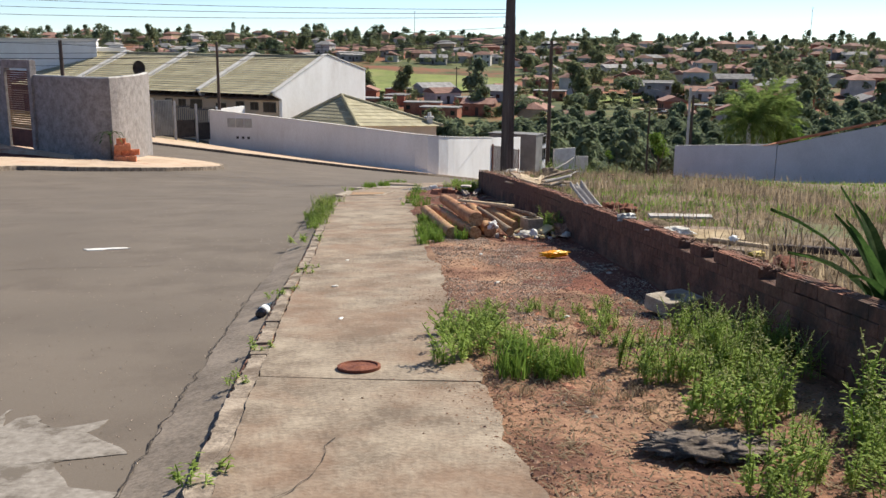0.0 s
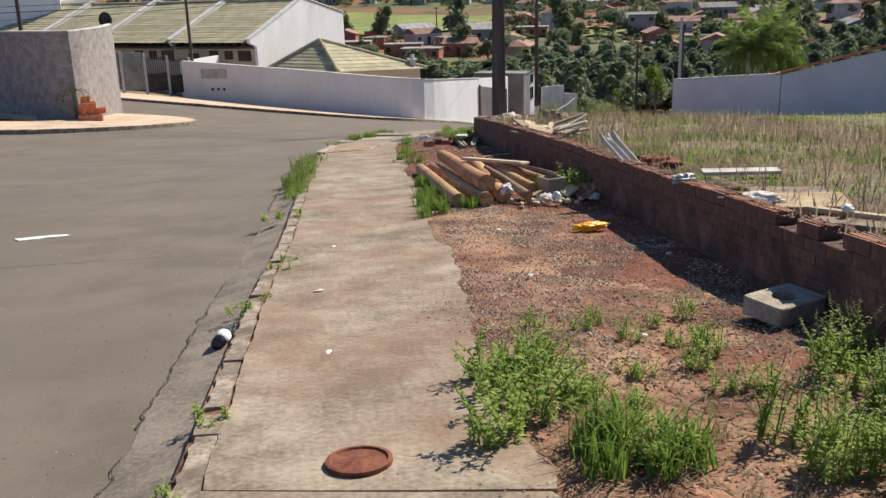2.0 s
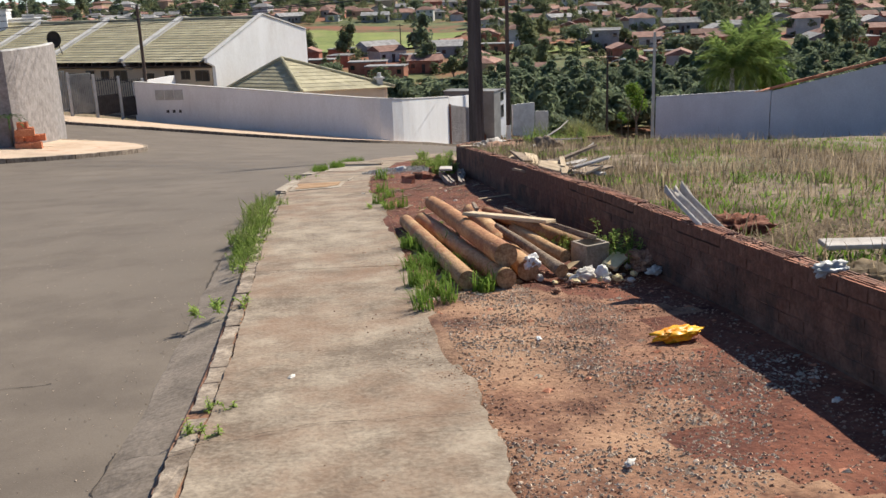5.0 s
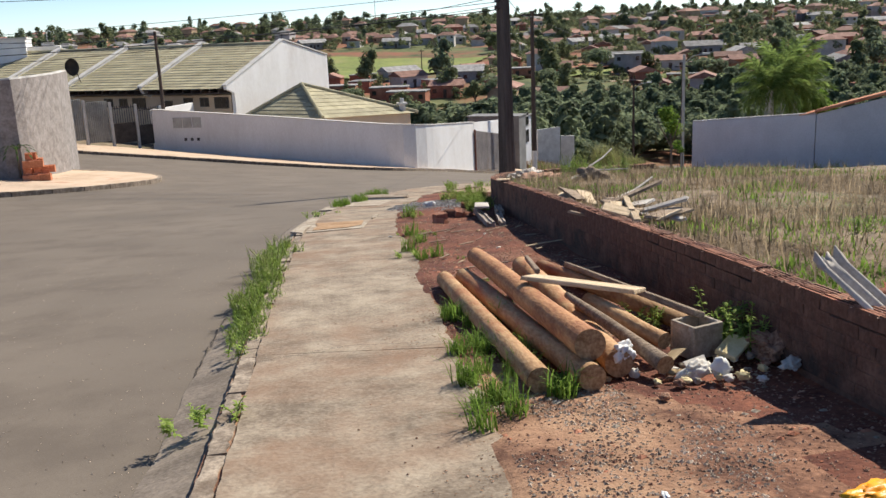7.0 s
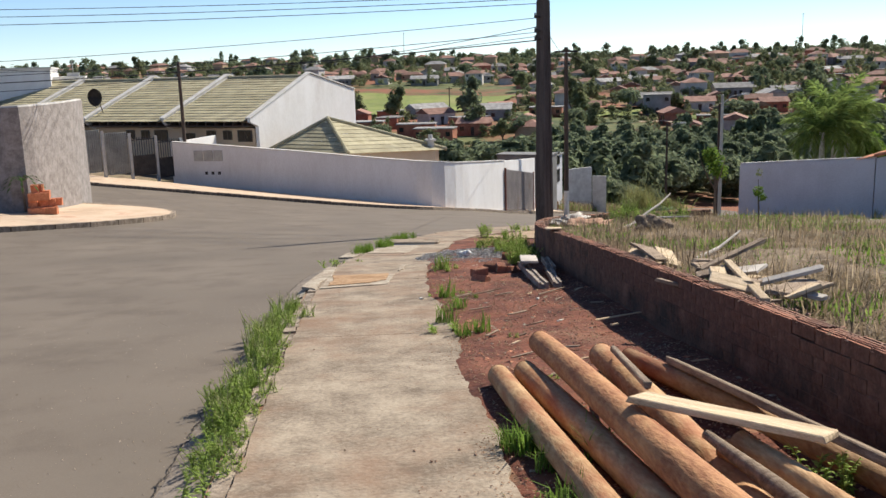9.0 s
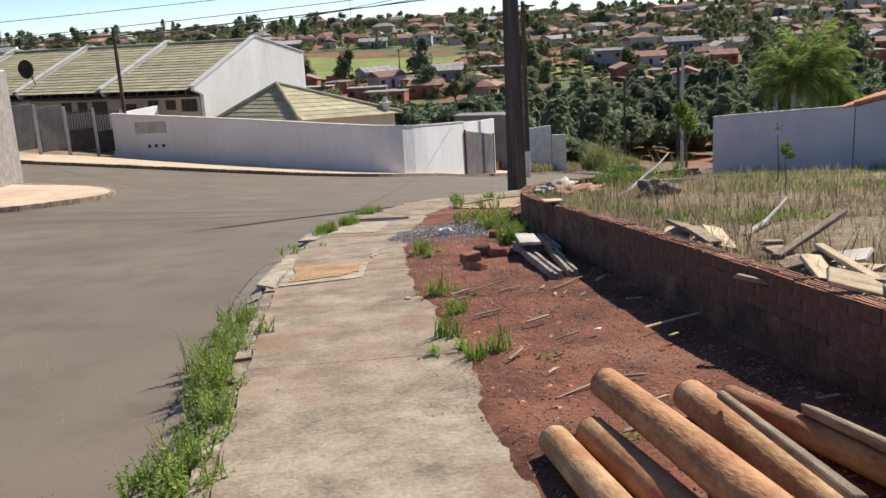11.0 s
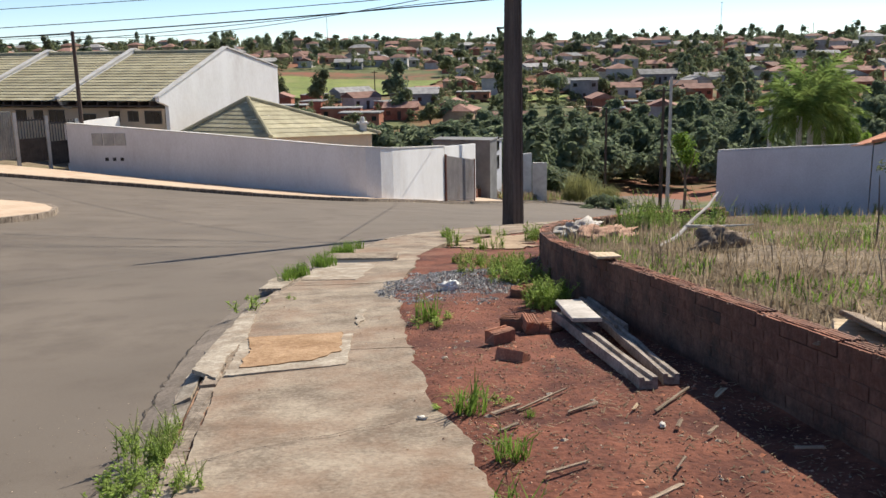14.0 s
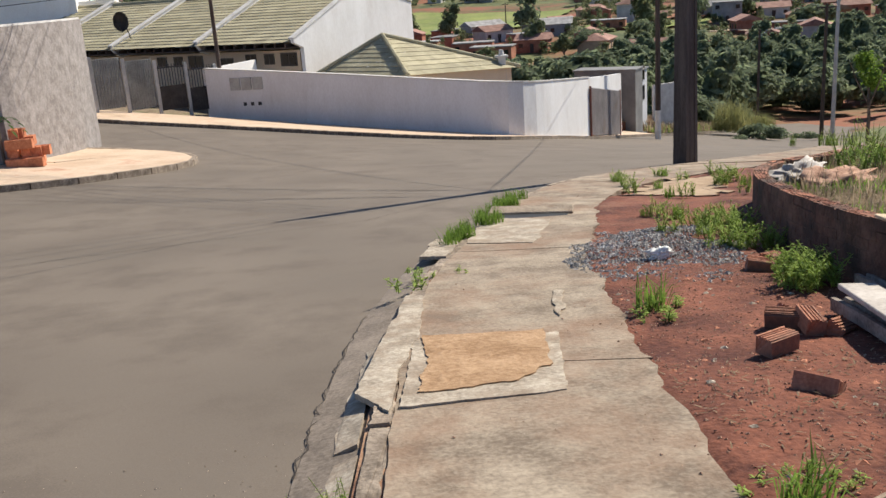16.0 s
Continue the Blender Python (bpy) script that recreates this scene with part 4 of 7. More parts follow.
tagged(patch_mesh("cement_patch", [(1.71, 17.89), (2.47, 17.83), (2.70, 18.82), (2.63, 18.82), (1.90, 19.00)], 0.007, M["cement"], 0.012), "pale cement repair round a filled hole", "patch")
tagged(patch_mesh("cement_strip", [(1.66, 17.84), (1.52, 18.15), (1.99, 20.21), (2.11, 20.15), (1.93, 19.03), (1.75, 18.42)], 0.010, M["cement"], 0.014), "pale cement strip smeared along the kerb", "patch")
tagged(patch_mesh("dirt_patch", [(1.82, 18.03), (1.93, 18.55), (1.95, 19.02), (2.63, 18.85), (2.51, 18.19), (2.24, 18.02)], 0.016, M["ochre_dirt"], 0.022), "square of ochre dirt filling a pavement hole", "patch")
tagged(patch_mesh("cement_patch", [(2.79, 19.18), (2.90, 19.37), (3.01, 19.85), (2.95, 19.89)], 0.007, M["cement"], 0.02, 8), "narrow cement seam on the pavement", "patch")
tagged(patch_mesh("cement_patch", [(2.29, 21.81), (2.50, 21.69), (2.77, 22.58), (2.54, 22.73)], 0.007, M["cement"], 0.02), "pale cement patch beside the kerb", "patch")
tagged(patch_mesh("drain_slab", [(2.78, 22.31), (3.36, 22.01), (3.93, 23.53), (3.27, 23.99)], 0.006, M["cement"], 0.02), "pale cement slab before a storm drain", "slab")
drain = thing("storm_drain", 3.5, 24.0, zat(3.5, 24.0), "dark storm drain mouth under a concrete lid", "drain", turn=-18)
# solid black slab in place of the shade inside the mouth
bm = bmesh.new()
box(bm, -0.12, 0.72, -0.2, 0.08, -0.06, 0.012)
part("opening", bm, M["wire"], drain)
bm = bmesh.new()
box(bm, -0.18, 0.78, 0.08, 0.42, -0.05, 0.03)
bmesh.ops.bevel(bm, geom=bm.edges[:], offset=0.012, segments=1, affect="EDGES")
part("lid", bm, M["concrete"], drain)
tagged(patch_mesh("sand_patch", [(5.5, 25.5), (6.5, 24.8), (7.6, 26.9), (6.9, 27.4)], 0.0, M["sand"], 0.22, soil=1.0), "spilt pale sand beside the pavement", "sand")

tagged(patch_mesh("road_patch", [(-1.5, 2.9), (-0.62, 3.1), (-0.78, 4.3), (-2.2, 4.8)], -0.1165, M["spill"], 0.2, 60), "spilt pale cement on the asphalt", "patch")
tagged(patch_mesh("road_mark", [(-1.9, 10.85), (-1.45, 10.9), (-1.5, 11.0), (-1.95, 10.98)], -0.112, M["white_base"], 0.03, 8), "pale paint mark on the asphalt", "mark")
M["crack"] = surface("dark_joint", (0.03, 0.024, 0.02), (0.07, 0.055, 0.045), 6, 0.95, 0.3, 40)


def crack(pts, width, lift, seed, label):
    """A thin jagged dark crack lying on the surface."""
    r = random.Random(seed)
    line = resample(np.array(pts, float), max(8, int(np.linalg.norm(np.array(pts[-1]) - np.array(pts[0])) / 0.05)))
    v = []
    d = np.array(pts[-1], float) - np.array(pts[0], float)
    nx, ny = -d[1] / np.linalg.norm(d), d[0] / np.linalg.norm(d)
    for i, (x, y) in enumerate(line):
        j = 0.012 * noise.noise(Vector((i * 0.4, seed, 0))) * 3 + r.uniform(-0.006, 0.006)
        w = width * r.uniform(0.25, 1.0)
        for e in (-w, w):
            px, py = x + nx * (j + e), y + ny * (j + e)
            v.append((px, py, zat(px, py) + lift))
    n = len(line)
    f = [(2 * i, 2 * i + 2, 2 * i + 3, 2 * i + 1) for i in range(n - 1)]
    return tagged(new("crack", mesh("crack", v, f, M["crack"])), label, "crack", "cracks in the paving")


seam = resample(offset(KERB, 0.292), 300)
for i in range(0, 150, 10):
    if i % 40 != 30:
        crack([tuple(p) for p in seam[i + 30:i + 40]], 0.0055, -0.1085, i, "dark crack between asphalt and gutter")
for pts in ([(-4.5, 9.0), (-2.2, 9.6), (-0.4, 9.4)], [(-2.0, 24), (2.0, 25.5), (8.5, 33.5)], [(-8, 33), (-2, 29.5), (3.4, 28.0)]):
    crack(pts, 0.006, -0.1165, int(pts[0][1] * 10), "fine crack across worn asphalt")
for pts in ([(1.05, 16.1), (1.7, 16.35), (2.7, 16.5)], [(0.75, 11.2), (1.4, 11.35), (2.0, 11.15)], [(0.1, 7.8), (0.9, 7.9), (1.55, 7.75)], [(-0.25, 2.5), (0.2, 3.1), (0.3, 3.5)]):
    crack(pts, 0.003, 0.008, int(pts[0][1] * 10), "crack across worn concrete paving")

cover = thing("valve_cover", 0.53, 4.6, zat(0.53, 4.6), "round rusty iron valve cover set in concrete", "cover", turn=0)
bm = bmesh.new()
rings = [[bm.verts.new((r * math.cos(q * 0.2618), r * math.sin(q * 0.2618), z - 0.098 * r * math.sin(q * 0.2618))) for q in range(24)] for r, z in ((0.115, -0.02), (0.115, 0.014), (0.10, 0.016), (0.094, 0.008), (0.05, 0.009), (0.02, 0.014))]
for a, b in zip(rings, rings[1:]):
    for q in range(24):
        bm.faces.new((a[q], a[(q + 1) % 24], b[(q + 1) % 24], b[q]))
bm.faces.new(rings[-1])
part("lid", bm, M["rust"], cover)

# ---- low brick wall ----
wall = thing("lot_wall", 0, 0, 0, "", "")
wall["kind"] = "structure"
wall["label"] = "low dirty hollow-brick wall round a vacant plot"
H = 0.42
me = wall_mesh("mortar", offset(LOTWALL, -0.004), lambda x, y: zat(x, y) + H - 0.08, 0.125, M["dirty_wall"], lambda x, y: zat(x, y) - 0.4)
core = new("mortar", me)
core.parent = wall
# brick colour holds grime plus the shade of the wall's unlit face
M["brick_grime_shade"] = surface("grimy_brick", (0.095, 0.044, 0.03), (0.215, 0.115, 0.08), 4, 0.95, 0.7, 40, stain=(0.05, 0.037, 0.03), stain_at=(0.44, 0.66), stain_scale=2.6, piece=0.04)


def brick_mesh(name, l, w, h, ridged, material, seed):
    r = random.Random(seed)
    bm = bmesh.new()
    if ridged:
        prof = [(0, 0)]
        k = 5
        for q in range(k):
            prof += [(w * (q + 0.12) / k, h), (w * (q + 0.62) / k, h), (w * (q + 0.7) / k, h - 0.008), (w * (q + 1) / k, h - 0.008)]
        prof += [(w, 0)]
    else:
        prof = [(0.004, 0), (0, 0.006), (0, h - 0.006), (0.004, h), (w, h), (w, 0)]
    ends = []
    for x in (0, l):
        ends.append([bm.verts.new((x + r.uniform(-0.004, 0.004), -y + r.uniform(-0.002, 0.002), z + r.uniform(-0.003, 0.003))) for y, z in prof])
    n = len(prof)
    for q in range(n):
        bm.faces.new((ends[0][q], ends[1][q], ends[1][(q + 1) % n], ends[0][(q + 1) % n]))
    bm.faces.new(ends[0][::-1])
    bm.faces.new(ends[1])
    bmesh.ops.recalc_face_normals(bm, faces=bm.faces)
    me = bpy.data.meshes.new(name)
    bm.to_mesh(me)
    bm.free()
    me.materials.append(material)
    return me


BL, BH2 = 0.24, 0.07
plain = [brick_mesh("brick", BL, 0.13, BH2 - 0.003, False, M["brick_grime_shade"], i) for i in range(4)]
ridged = [brick_mesh("brick", BL, 0.135, 0.075, True, M["brick_grime_shade"], 10 + i) for i in range(4)]
# upward faces lit brick red, sides the darker grime and shade colour
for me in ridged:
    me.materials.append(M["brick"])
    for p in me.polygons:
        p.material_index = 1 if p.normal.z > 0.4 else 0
wl = np.r_[0, np.cumsum(np.linalg.norm(np.diff(LOTWALL, axis=0), axis=1))]
rest_v, rest_f = [], []
rng = random.Random(3)
for course in range(6):
    s = 5.2 + (0.1 if course % 2 else 0.0)
    z = H - 0.075 - (5 - course) * BH2
    while s < wl[-1] - 0.2:
        x, y = float(np.interp(s, wl, LOTWALL[:, 0])), float(np.interp(s, wl, LOTWALL[:, 1]))
        x1, y1 = float(np.interp(s + BL, wl, LOTWALL[:, 0])), float(np.interp(s + BL, wl, LOTWALL[:, 1]))
        slope = math.degrees(math.atan2(zat(x1, y1) - zat(x, y), BL))
        m = Matrix.Translation((x, y, zat(x, y) + z + (0.012 * noise.noise(Vector((s * 0.8, 3, 0))) + rng.uniform(-0.006, 0.004) if course == 5 else 0))) @ pose(0, 0, 0, 0, 0, math.degrees(math.atan2(y1 - y, x1 - x))) @ pose(0, 0, 0, 0, -slope, rng.uniform(-0.5, 0.5)) @ Matrix.Translation((0, rng.uniform(-0.0015, 0.0015), 0))
        broken = course == 5 and rng.random() < 0.012
        s += BL + 0.004
        if broken:
            continue
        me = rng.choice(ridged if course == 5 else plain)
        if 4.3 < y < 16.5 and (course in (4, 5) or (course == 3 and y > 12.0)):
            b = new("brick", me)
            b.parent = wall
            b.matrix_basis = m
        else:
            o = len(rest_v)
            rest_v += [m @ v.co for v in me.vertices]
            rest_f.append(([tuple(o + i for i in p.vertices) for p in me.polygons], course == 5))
for top, name in ((False, "brick_rows"), (True, "brick_tops")):
    me = mesh(name, rest_v, [f for fs, t in rest_f if t == top for f in fs], M["brick_grime_shade"])
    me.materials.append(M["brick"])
    # same split by normal: lit tops red, shaded sides dark
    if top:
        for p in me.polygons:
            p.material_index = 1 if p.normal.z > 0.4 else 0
    bm = bmesh.new()
    bm.from_mesh(me)
    bmesh.ops.delete(bm, geom=[v for v in bm.verts if not v.link_faces], context="VERTS")
    bm.to_mesh(me)
    bm.free()
    ob = new(name, me)
    ob.parent = wall
    tagged(ob, kind="stuff")

# second leg of the wall at the street corner
leg = thing("corner_wall", 9.3, 26.2, zat(9.3, 26.2) - 0.14, "short run of red hollow bricks at the plot corner", "wall", turn=18)
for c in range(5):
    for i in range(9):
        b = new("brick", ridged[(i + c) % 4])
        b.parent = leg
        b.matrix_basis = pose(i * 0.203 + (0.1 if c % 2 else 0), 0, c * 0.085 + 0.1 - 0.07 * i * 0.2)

# ---- blocks, logs, planks ----
def hollow_block(name, x, y, turn, label, lx=0.31, ly=0.16, h=0.14, tilt=0.0, hole=(0.07, 0.045)):
    ob = thing(name, x, y, zat(x, y) - 0.01, label, "block", turn=turn)
    bm = bmesh.new()
    n = 32
    outer = []
    for q in range(n):
        a = 6.28318 * q / n
        c, s = math.cos(a), math.sin(a)
        outer.append((lx / 2 * math.copysign(abs(c) ** 0.16, c), ly / 2 * math.copysign(abs(s) ** 0.16, s)))
    inner = [(hole[0] * math.cos(6.28318 * q / n), hole[1] * math.sin(6.28318 * q / n)) for q in range(n)]
    rows = [[bm.verts.new((px, py, z)) for px, py in pts] for pts, z in ((outer, 0), (outer, h - 0.006), ([(0.98 * a, 0.97 * b) for a, b in outer], h), (inner, h), (inner, 0.02))]
    for a, b in zip(rows, rows[1:]):
        for q in range(n):
            bm.faces.new((a[q], a[(q + 1) % n], b[(q + 1) % n], b[q]))
    bm.faces.new(rows[0][::-1])
    bm.faces.new(rows[-1])
    body = part("body", bm, M["block"], ob)
    body.matrix_basis = pose(0, 0, 0, tilt, 0, 0)
    return ob


hollow_block("concrete_block", 2.86, 5.74, 18, "pale hollow concrete block lying by a brick wall", 0.35, 0.25, 0.095, tilt=2, hole=(0.075, 0.06))
bay = thing("concrete_block", 3.22, 10.33, zat(3.22, 10.33) - 0.01, "grey hollow concrete block standing beside logs", "block", turn=14)
bm = bmesh.new()
bw, bd, bh, bt = 0.105, 0.095, 0.19, 0.022
for x0, x1, y0, y1 in ((-bw, bw, -bd, -bd + bt), (-bw, bw, bd - bt, bd), (-bw, -bw + bt, -bd + bt, bd - bt), (bw - bt, bw, -bd + bt, bd - bt)):
    box(bm, x0, x1, y0, y1, 0, bh)
box(bm, -bw + bt, bw - bt, -bd + bt, bd - bt, 0, 0.1)
bmesh.ops.bevel(bm, geom=bm.edges[:], offset=0.003, segments=1, affect="EDGES")
part("body", bm, M["block"], bay)


def log(a, b, r0, r1, label, lift_a, lift_b, mat="log", group="logs in a pile"):
    """A round log between two plan points, its axis lifted above the ground at each end; two sawn ends."""
    pa = Vector((a[0], a[1], zat(*a) + lift_a))
    pb = Vector((b[0], b[1], zat(*b) + lift_b))
    ob = thing("log", pa.x, pa.y, pa.z, label, "log", group)
    bm = bmesh.new()
    pts = [(pa.lerp(pb, i / 10) - pa) + Vector((0.008 * math.sin(i * 0.5 + a[0] * 9), 0, 0.004 * math.sin(i * 0.6 + a[1]))) for i in range(11)]
    tube(bm, pts, [r0 + (r1 - r0) * i / 10 + 0.002 * math.sin(i * 0.8 + a[0]) for i in range(11)], 18, False)
    for f in bm.faces:
        f.smooth = True
    part("trunk", bm, M[mat], ob)
    d = (pb - pa).normalized()
    for c, r, sgn in ((pts[0], r0, -1), (pts[-1], r1, 1)):
        bm = bmesh.new()
        u = d.cross(Vector((0, 0, 1))).normalized()
        w = u.cross(d)
        mid = bm.verts.new(c + d * sgn * 0.004)
        ring = [bm.verts.new(c + r * 1.0 * (math.cos(q * 0.349) * u + math.sin(q * 0.349) * w)) for q in range(18)]
        for q in range(18):
            bm.faces.new((mid, ring[q], ring[(q + 1) % 18]) if sgn > 0 else (mid, ring[(q + 1) % 18], ring[q]))
        part("sawn_end", bm, M["log_end"], ob)
    return ob


log((2.18, 10.0), (2.40, 12.9), 0.068, 0.066, "long orange-brown log lying beside the pavement", 0.066, 0.066)
log((2.43, 9.92), (2.55, 12.9), 0.07, 0.07, "dark shaded log at the bottom of a pile", 0.07, 0.07)
log((2.47, 10.04), (2.71, 13.1), 0.082, 0.072, "thick reddish log on top of a pile", 0.21, 0.2, "log_red")
log((2.65, 10.08), (3.12, 13.1), 0.074, 0.078, "brown log with a dark end in a pile", 0.074, 0.078)
log((3.36, 10.42), (3.28, 13.05), 0.056, 0.06, "long yellowish log near a brick wall", 0.07, 0.06)
log((2.86, 10.0), (2.73, 11.02), 0.05, 0.022, "tapered grey pole leaning on logs", 0.06, 0.25, "old_wood")
log((3.0, 10.29), (2.85, 11.0), 0.047, 0.05, "short brown log lying across the pile", 0.10, 0.21)
log((2.95, 10.42), (2.82, 11.05), 0.042, 0.044, "short pale brown log in a pile", 0.06, 0.17)


def board(name, a, b, za, zb, w, th, mat, label, category="plank", roll=0.0):
    """A sawn board between two points given in plan and height over the ground, with slightly worn ends."""
    pa, pb = Vector((a[0], a[1], zat(*a) + za)), Vector((b[0], b[1], zat(*b) + zb))
    d = pb - pa
    ob = thing(name, pa.x, pa.y, pa.z, label, category)
    bm = bmesh.new()
    vs = box(bm, 0, d.length, -w / 2, w / 2, -th / 2, th / 2)
    r = random.Random(int(a[0] * 1000))
    for v in vs:
        v.co.x += r.uniform(-0.02, 0.02)
        v.co.y += r.uniform(-0.006, 0.006)
    bmesh.ops.bevel(bm, geom=bm.edges[:], offset=min(th, w) * 0.15, segments=1, affect="EDGES")
    p = part("board", bm, M[mat], ob)
    p.matrix_basis = pose(0, 0, 0, 0, 0, math.degrees(math.atan2(d.y, d.x))) @ pose(0, 0, 0, 0, -math.degrees(math.asin(d.z / d.length)), 0) @ pose(0, 0, 0, roll, 0, 0)
    return ob


board("plank", (2.60, 11.42), (3.07, 10.74), 0.31, 0.29, 0.15, 0.028, "plank", "fresh pale plank lying across logs", roll=-8)
board("plank", (3.24, 10.34), (3.34, 12.6), 0.21, 0.13, 0.075, 0.04, "old_wood", "long grey split board among logs", roll=20)
board("branch", (3.05, 12.75), (2.72, 11.55), 0.2, 0.31, 0.035, 0.035, "old_wood", "pale dead branch lying across logs", "branch")

# ---- precast beams and rubble by the wall ----
def beam(name, a, b, w, h, label, lift=0.0):
    """A concrete fence beam with a grooved top."""
    pa, pb = Vector((a[0], a[1], zat(*a) + lift)), Vector((b[0], b[1], zat(*b) + lift))
    d = pb - pa
    ob = thing(name, pa.x, pa.y, pa.z, label, "beam")
    prof = [(-w / 2, 0), (w / 2, 0), (w / 2, h), (w * 0.22, h), (w * 0.18, h * 0.72), (-w * 0.18, h * 0.72), (-w * 0.22, h), (-w / 2, h)]
    bm = bmesh.new()
    rows = [[bm.verts.new((x, y + 0.004 * math.sin(i * 2 + y * 40), z + 0.003 * math.sin(i * 3))) for y, z in prof] for i, x in enumerate(np.linspace(0, d.length, 7))]
    for p, q in zip(rows, rows[1:]):
        for i in range(8):
            bm.faces.new((p[i], p[(i + 1) % 8], q[(i + 1) % 8], q[i]))
    bm.faces.new(rows[0][::-1])
    bm.faces.new(rows[-1])
    bmesh.ops.recalc_face_normals(bm, faces=bm.faces)
    p = part("body", bm, M["beam"], ob)
    p.matrix_basis = pose(0, 0, 0, 0, 0, math.degrees(math.atan2(d.y, d.x))) @ pose(0, 0, 0, 0, -math.degrees(math.asin(d.z / d.length)), 0)
    return ob


beam("concrete_beam", (3.84, 16.46), (4.26, 18.6), 0.095, 0.07, "pale grooved concrete beam lying on red soil")
beam("concrete_beam", (4.0, 16.5), (4.45, 18.2), 0.08, 0.06, "dirty concrete beam lying along a brick wall")
beam("concrete_beam", (4.38, 17.8), (4.72, 19.1), 0.09, 0.07, "grey concrete beam in the shade of a wall")
board("board", (4.1, 17.75), (4.32, 18.55), 0.14, 0.14, 0.2, 0.03, "asbestos", "pale broken slab lying on beams")


def loose_brick(x, y, turn, tx, ty, label, mat="brick", lift=0.03):
    ob = thing("loose_brick", x, y, zat(x, y) + lift, label, "brick", "broken bricks by the beams", turn)
    me = brick_mesh("body", 0.19, 0.1, 0.09, True, M[mat], int(x * 100))
    b = new("body", me)
    b.parent = ob
    b.matrix_basis = pose(-0.09, 0.05, -0.03, tx, ty, 0)
    return ob


for x, y, t, a, b in ((3.56, 18.0, 20, 0, 0), (3.9, 18.3, 80, 8, -4), (4.02, 18.25, 40, 30, 12), (3.42, 17.4, 130, 25, 0), (4.05, 18.5, 10, 40, 30), (3.82, 18.42, -30, 5, 0), (4.45, 19.9, -20, 6, 10), (4.6, 20.0, 30, 0, 8), (3.95, 18.65, 65, 15, 20)):
    loose_brick(x, y, t, a, b, "broken red hollow brick on red soil")


def crumple(name, x, y, z, sx, sy, sz, mat, label, category, turn=0.0, seed=0, freq=3.0):
    """A crumpled bag or rag: a closed uneven lump with folds."""
    ob = thing(name, x, y, z, label, category, turn=turn)
    bm = bmesh.new()
    bmesh.ops.create_icosphere(bm, subdivisions=4 if max(sx, sy) > 0.05 else 3, radius=1)
    for v in bm.verts:
        d = v.co.copy()
        k = 1 + 0.6 * noise.noise(d * freq * 0.7 + Vector((seed, 0, 0))) + 0.35 * noise.noise(d * freq * 1.8 + Vector((0, seed, 0))) - 0.3 * abs(noise.noise(d * freq * 3.1 + Vector((0, 0, seed))))
        v.co = Vector((d.x * sx * k, d.y * sy * k, max(-0.02, d.z * sz * k + 0.4 * sz)))
    for f in bm.faces:
        f.smooth = True
    part("skin", bm, M[mat], ob)
    return ob


crumple("plastic_bag", 2.86, 8.4, zat(2.86, 8.4) + 0.01, 0.15, 0.06, 0.03, "orange_bag", "crumpled orange-yellow plastic bag on red soil", "bag", 10, 3)
crumple("plastic_bag", 2.68, 10.12, zat(2.68, 10.12) + 0.1, 0.075, 0.05, 0.05, "white_plastic", "white torn plastic bag draped on logs", "bag", 30, 5, 1.7)
crumple("plastic_bag", 3.0, 9.95, zat(3.0, 9.95) + 0.01, 0.09, 0.04, 0.045, "cloth", "dirty white bag of litter", "bag", 20, 8, 1.6)
crumple("plastic_bag", 3.12, 9.9, zat(3.12, 9.9) + 0.01, 0.05, 0.045, 0.06, "white_plastic", "dirty white crumpled plastic bottle", "bag", 70, 9, 2)
crumple("plastic_bag", 3.5, 9.85, zat(3.5, 9.85) + 0.01, 0.07, 0.04, 0.03, "cloth", "pale rag beside a brick wall", "bag", 20, 12, 3)
board("foam_sheet", (3.26, 10.1), (3.42, 10.2), 0.03, 0.09, 0.12, 0.025, "foam", "yellowish foam slab among litter", "foam", roll=12)
board("cardboard", (2.93, 10.12), (3.05, 10.2), 0.03, 0.07, 0.09, 0.006, "straw_card", "torn brown cardboard among litter", "cardboard", roll=-20)
board("cardboard", (3.02, 10.06), (3.12, 10.04), 0.02, 0.05, 0.08, 0.006, "cloth", "dirty pale cardboard among litter", "cardboard", roll=10)
for i in range(34):
    x, y = rng.gauss(3.15, 0.25), rng.gauss(9.95, 0.13)
    crumple("litter_scrap", x, y, zat(x, y), rng.uniform(0.015, 0.04), rng.uniform(0.01, 0.03), rng.uniform(0.01, 0.025), rng.choice(("cloth", "white_plastic", "straw_card", "pebble", "cement", "foam")), "small crumpled scrap of litter", "litter", rng.uniform(0, 180), i, 2.5)
crumple("plastic_bag", 2.3, 10.05, zat(2.3, 10.05) + 0.02, 0.04, 0.04, 0.04, "leaf_bright", "small green plastic scrap beside logs", "bag", 0, 18, 3)
crumple("dirt_clod", 3.55, 10.1, zat(3.55, 10.1) + 0.01, 0.12, 0.1, 0.08, "pebble", "dark earth clod by a wall", "clod", 0, 20, 2)
crumple("paper_scrap", 4.0, 20.6, zat(4.0, 20.6) + 0.03, 0.09, 0.06, 0.05, "white_plastic", "white crumpled paper on gravel", "paper", 0, 22, 3)
crumple("mud_heap", 1.75, 3.1, zat(1.75, 3.1) - 0.01, 0.26, 0.13, 0.022, "mud", "grey dried mud heap among weeds", "mud", -10, 25, 9)
cup = thing("yellow_tub", 1.42, 4.42, zat(1.42, 4.42) + 0.01, "flattened yellow plastic tub among weeds", "tub", turn=25)
bm = bmesh.new()
box(bm, -0.045, 0.045, -0.03, 0.03, 0.0, 0.042)
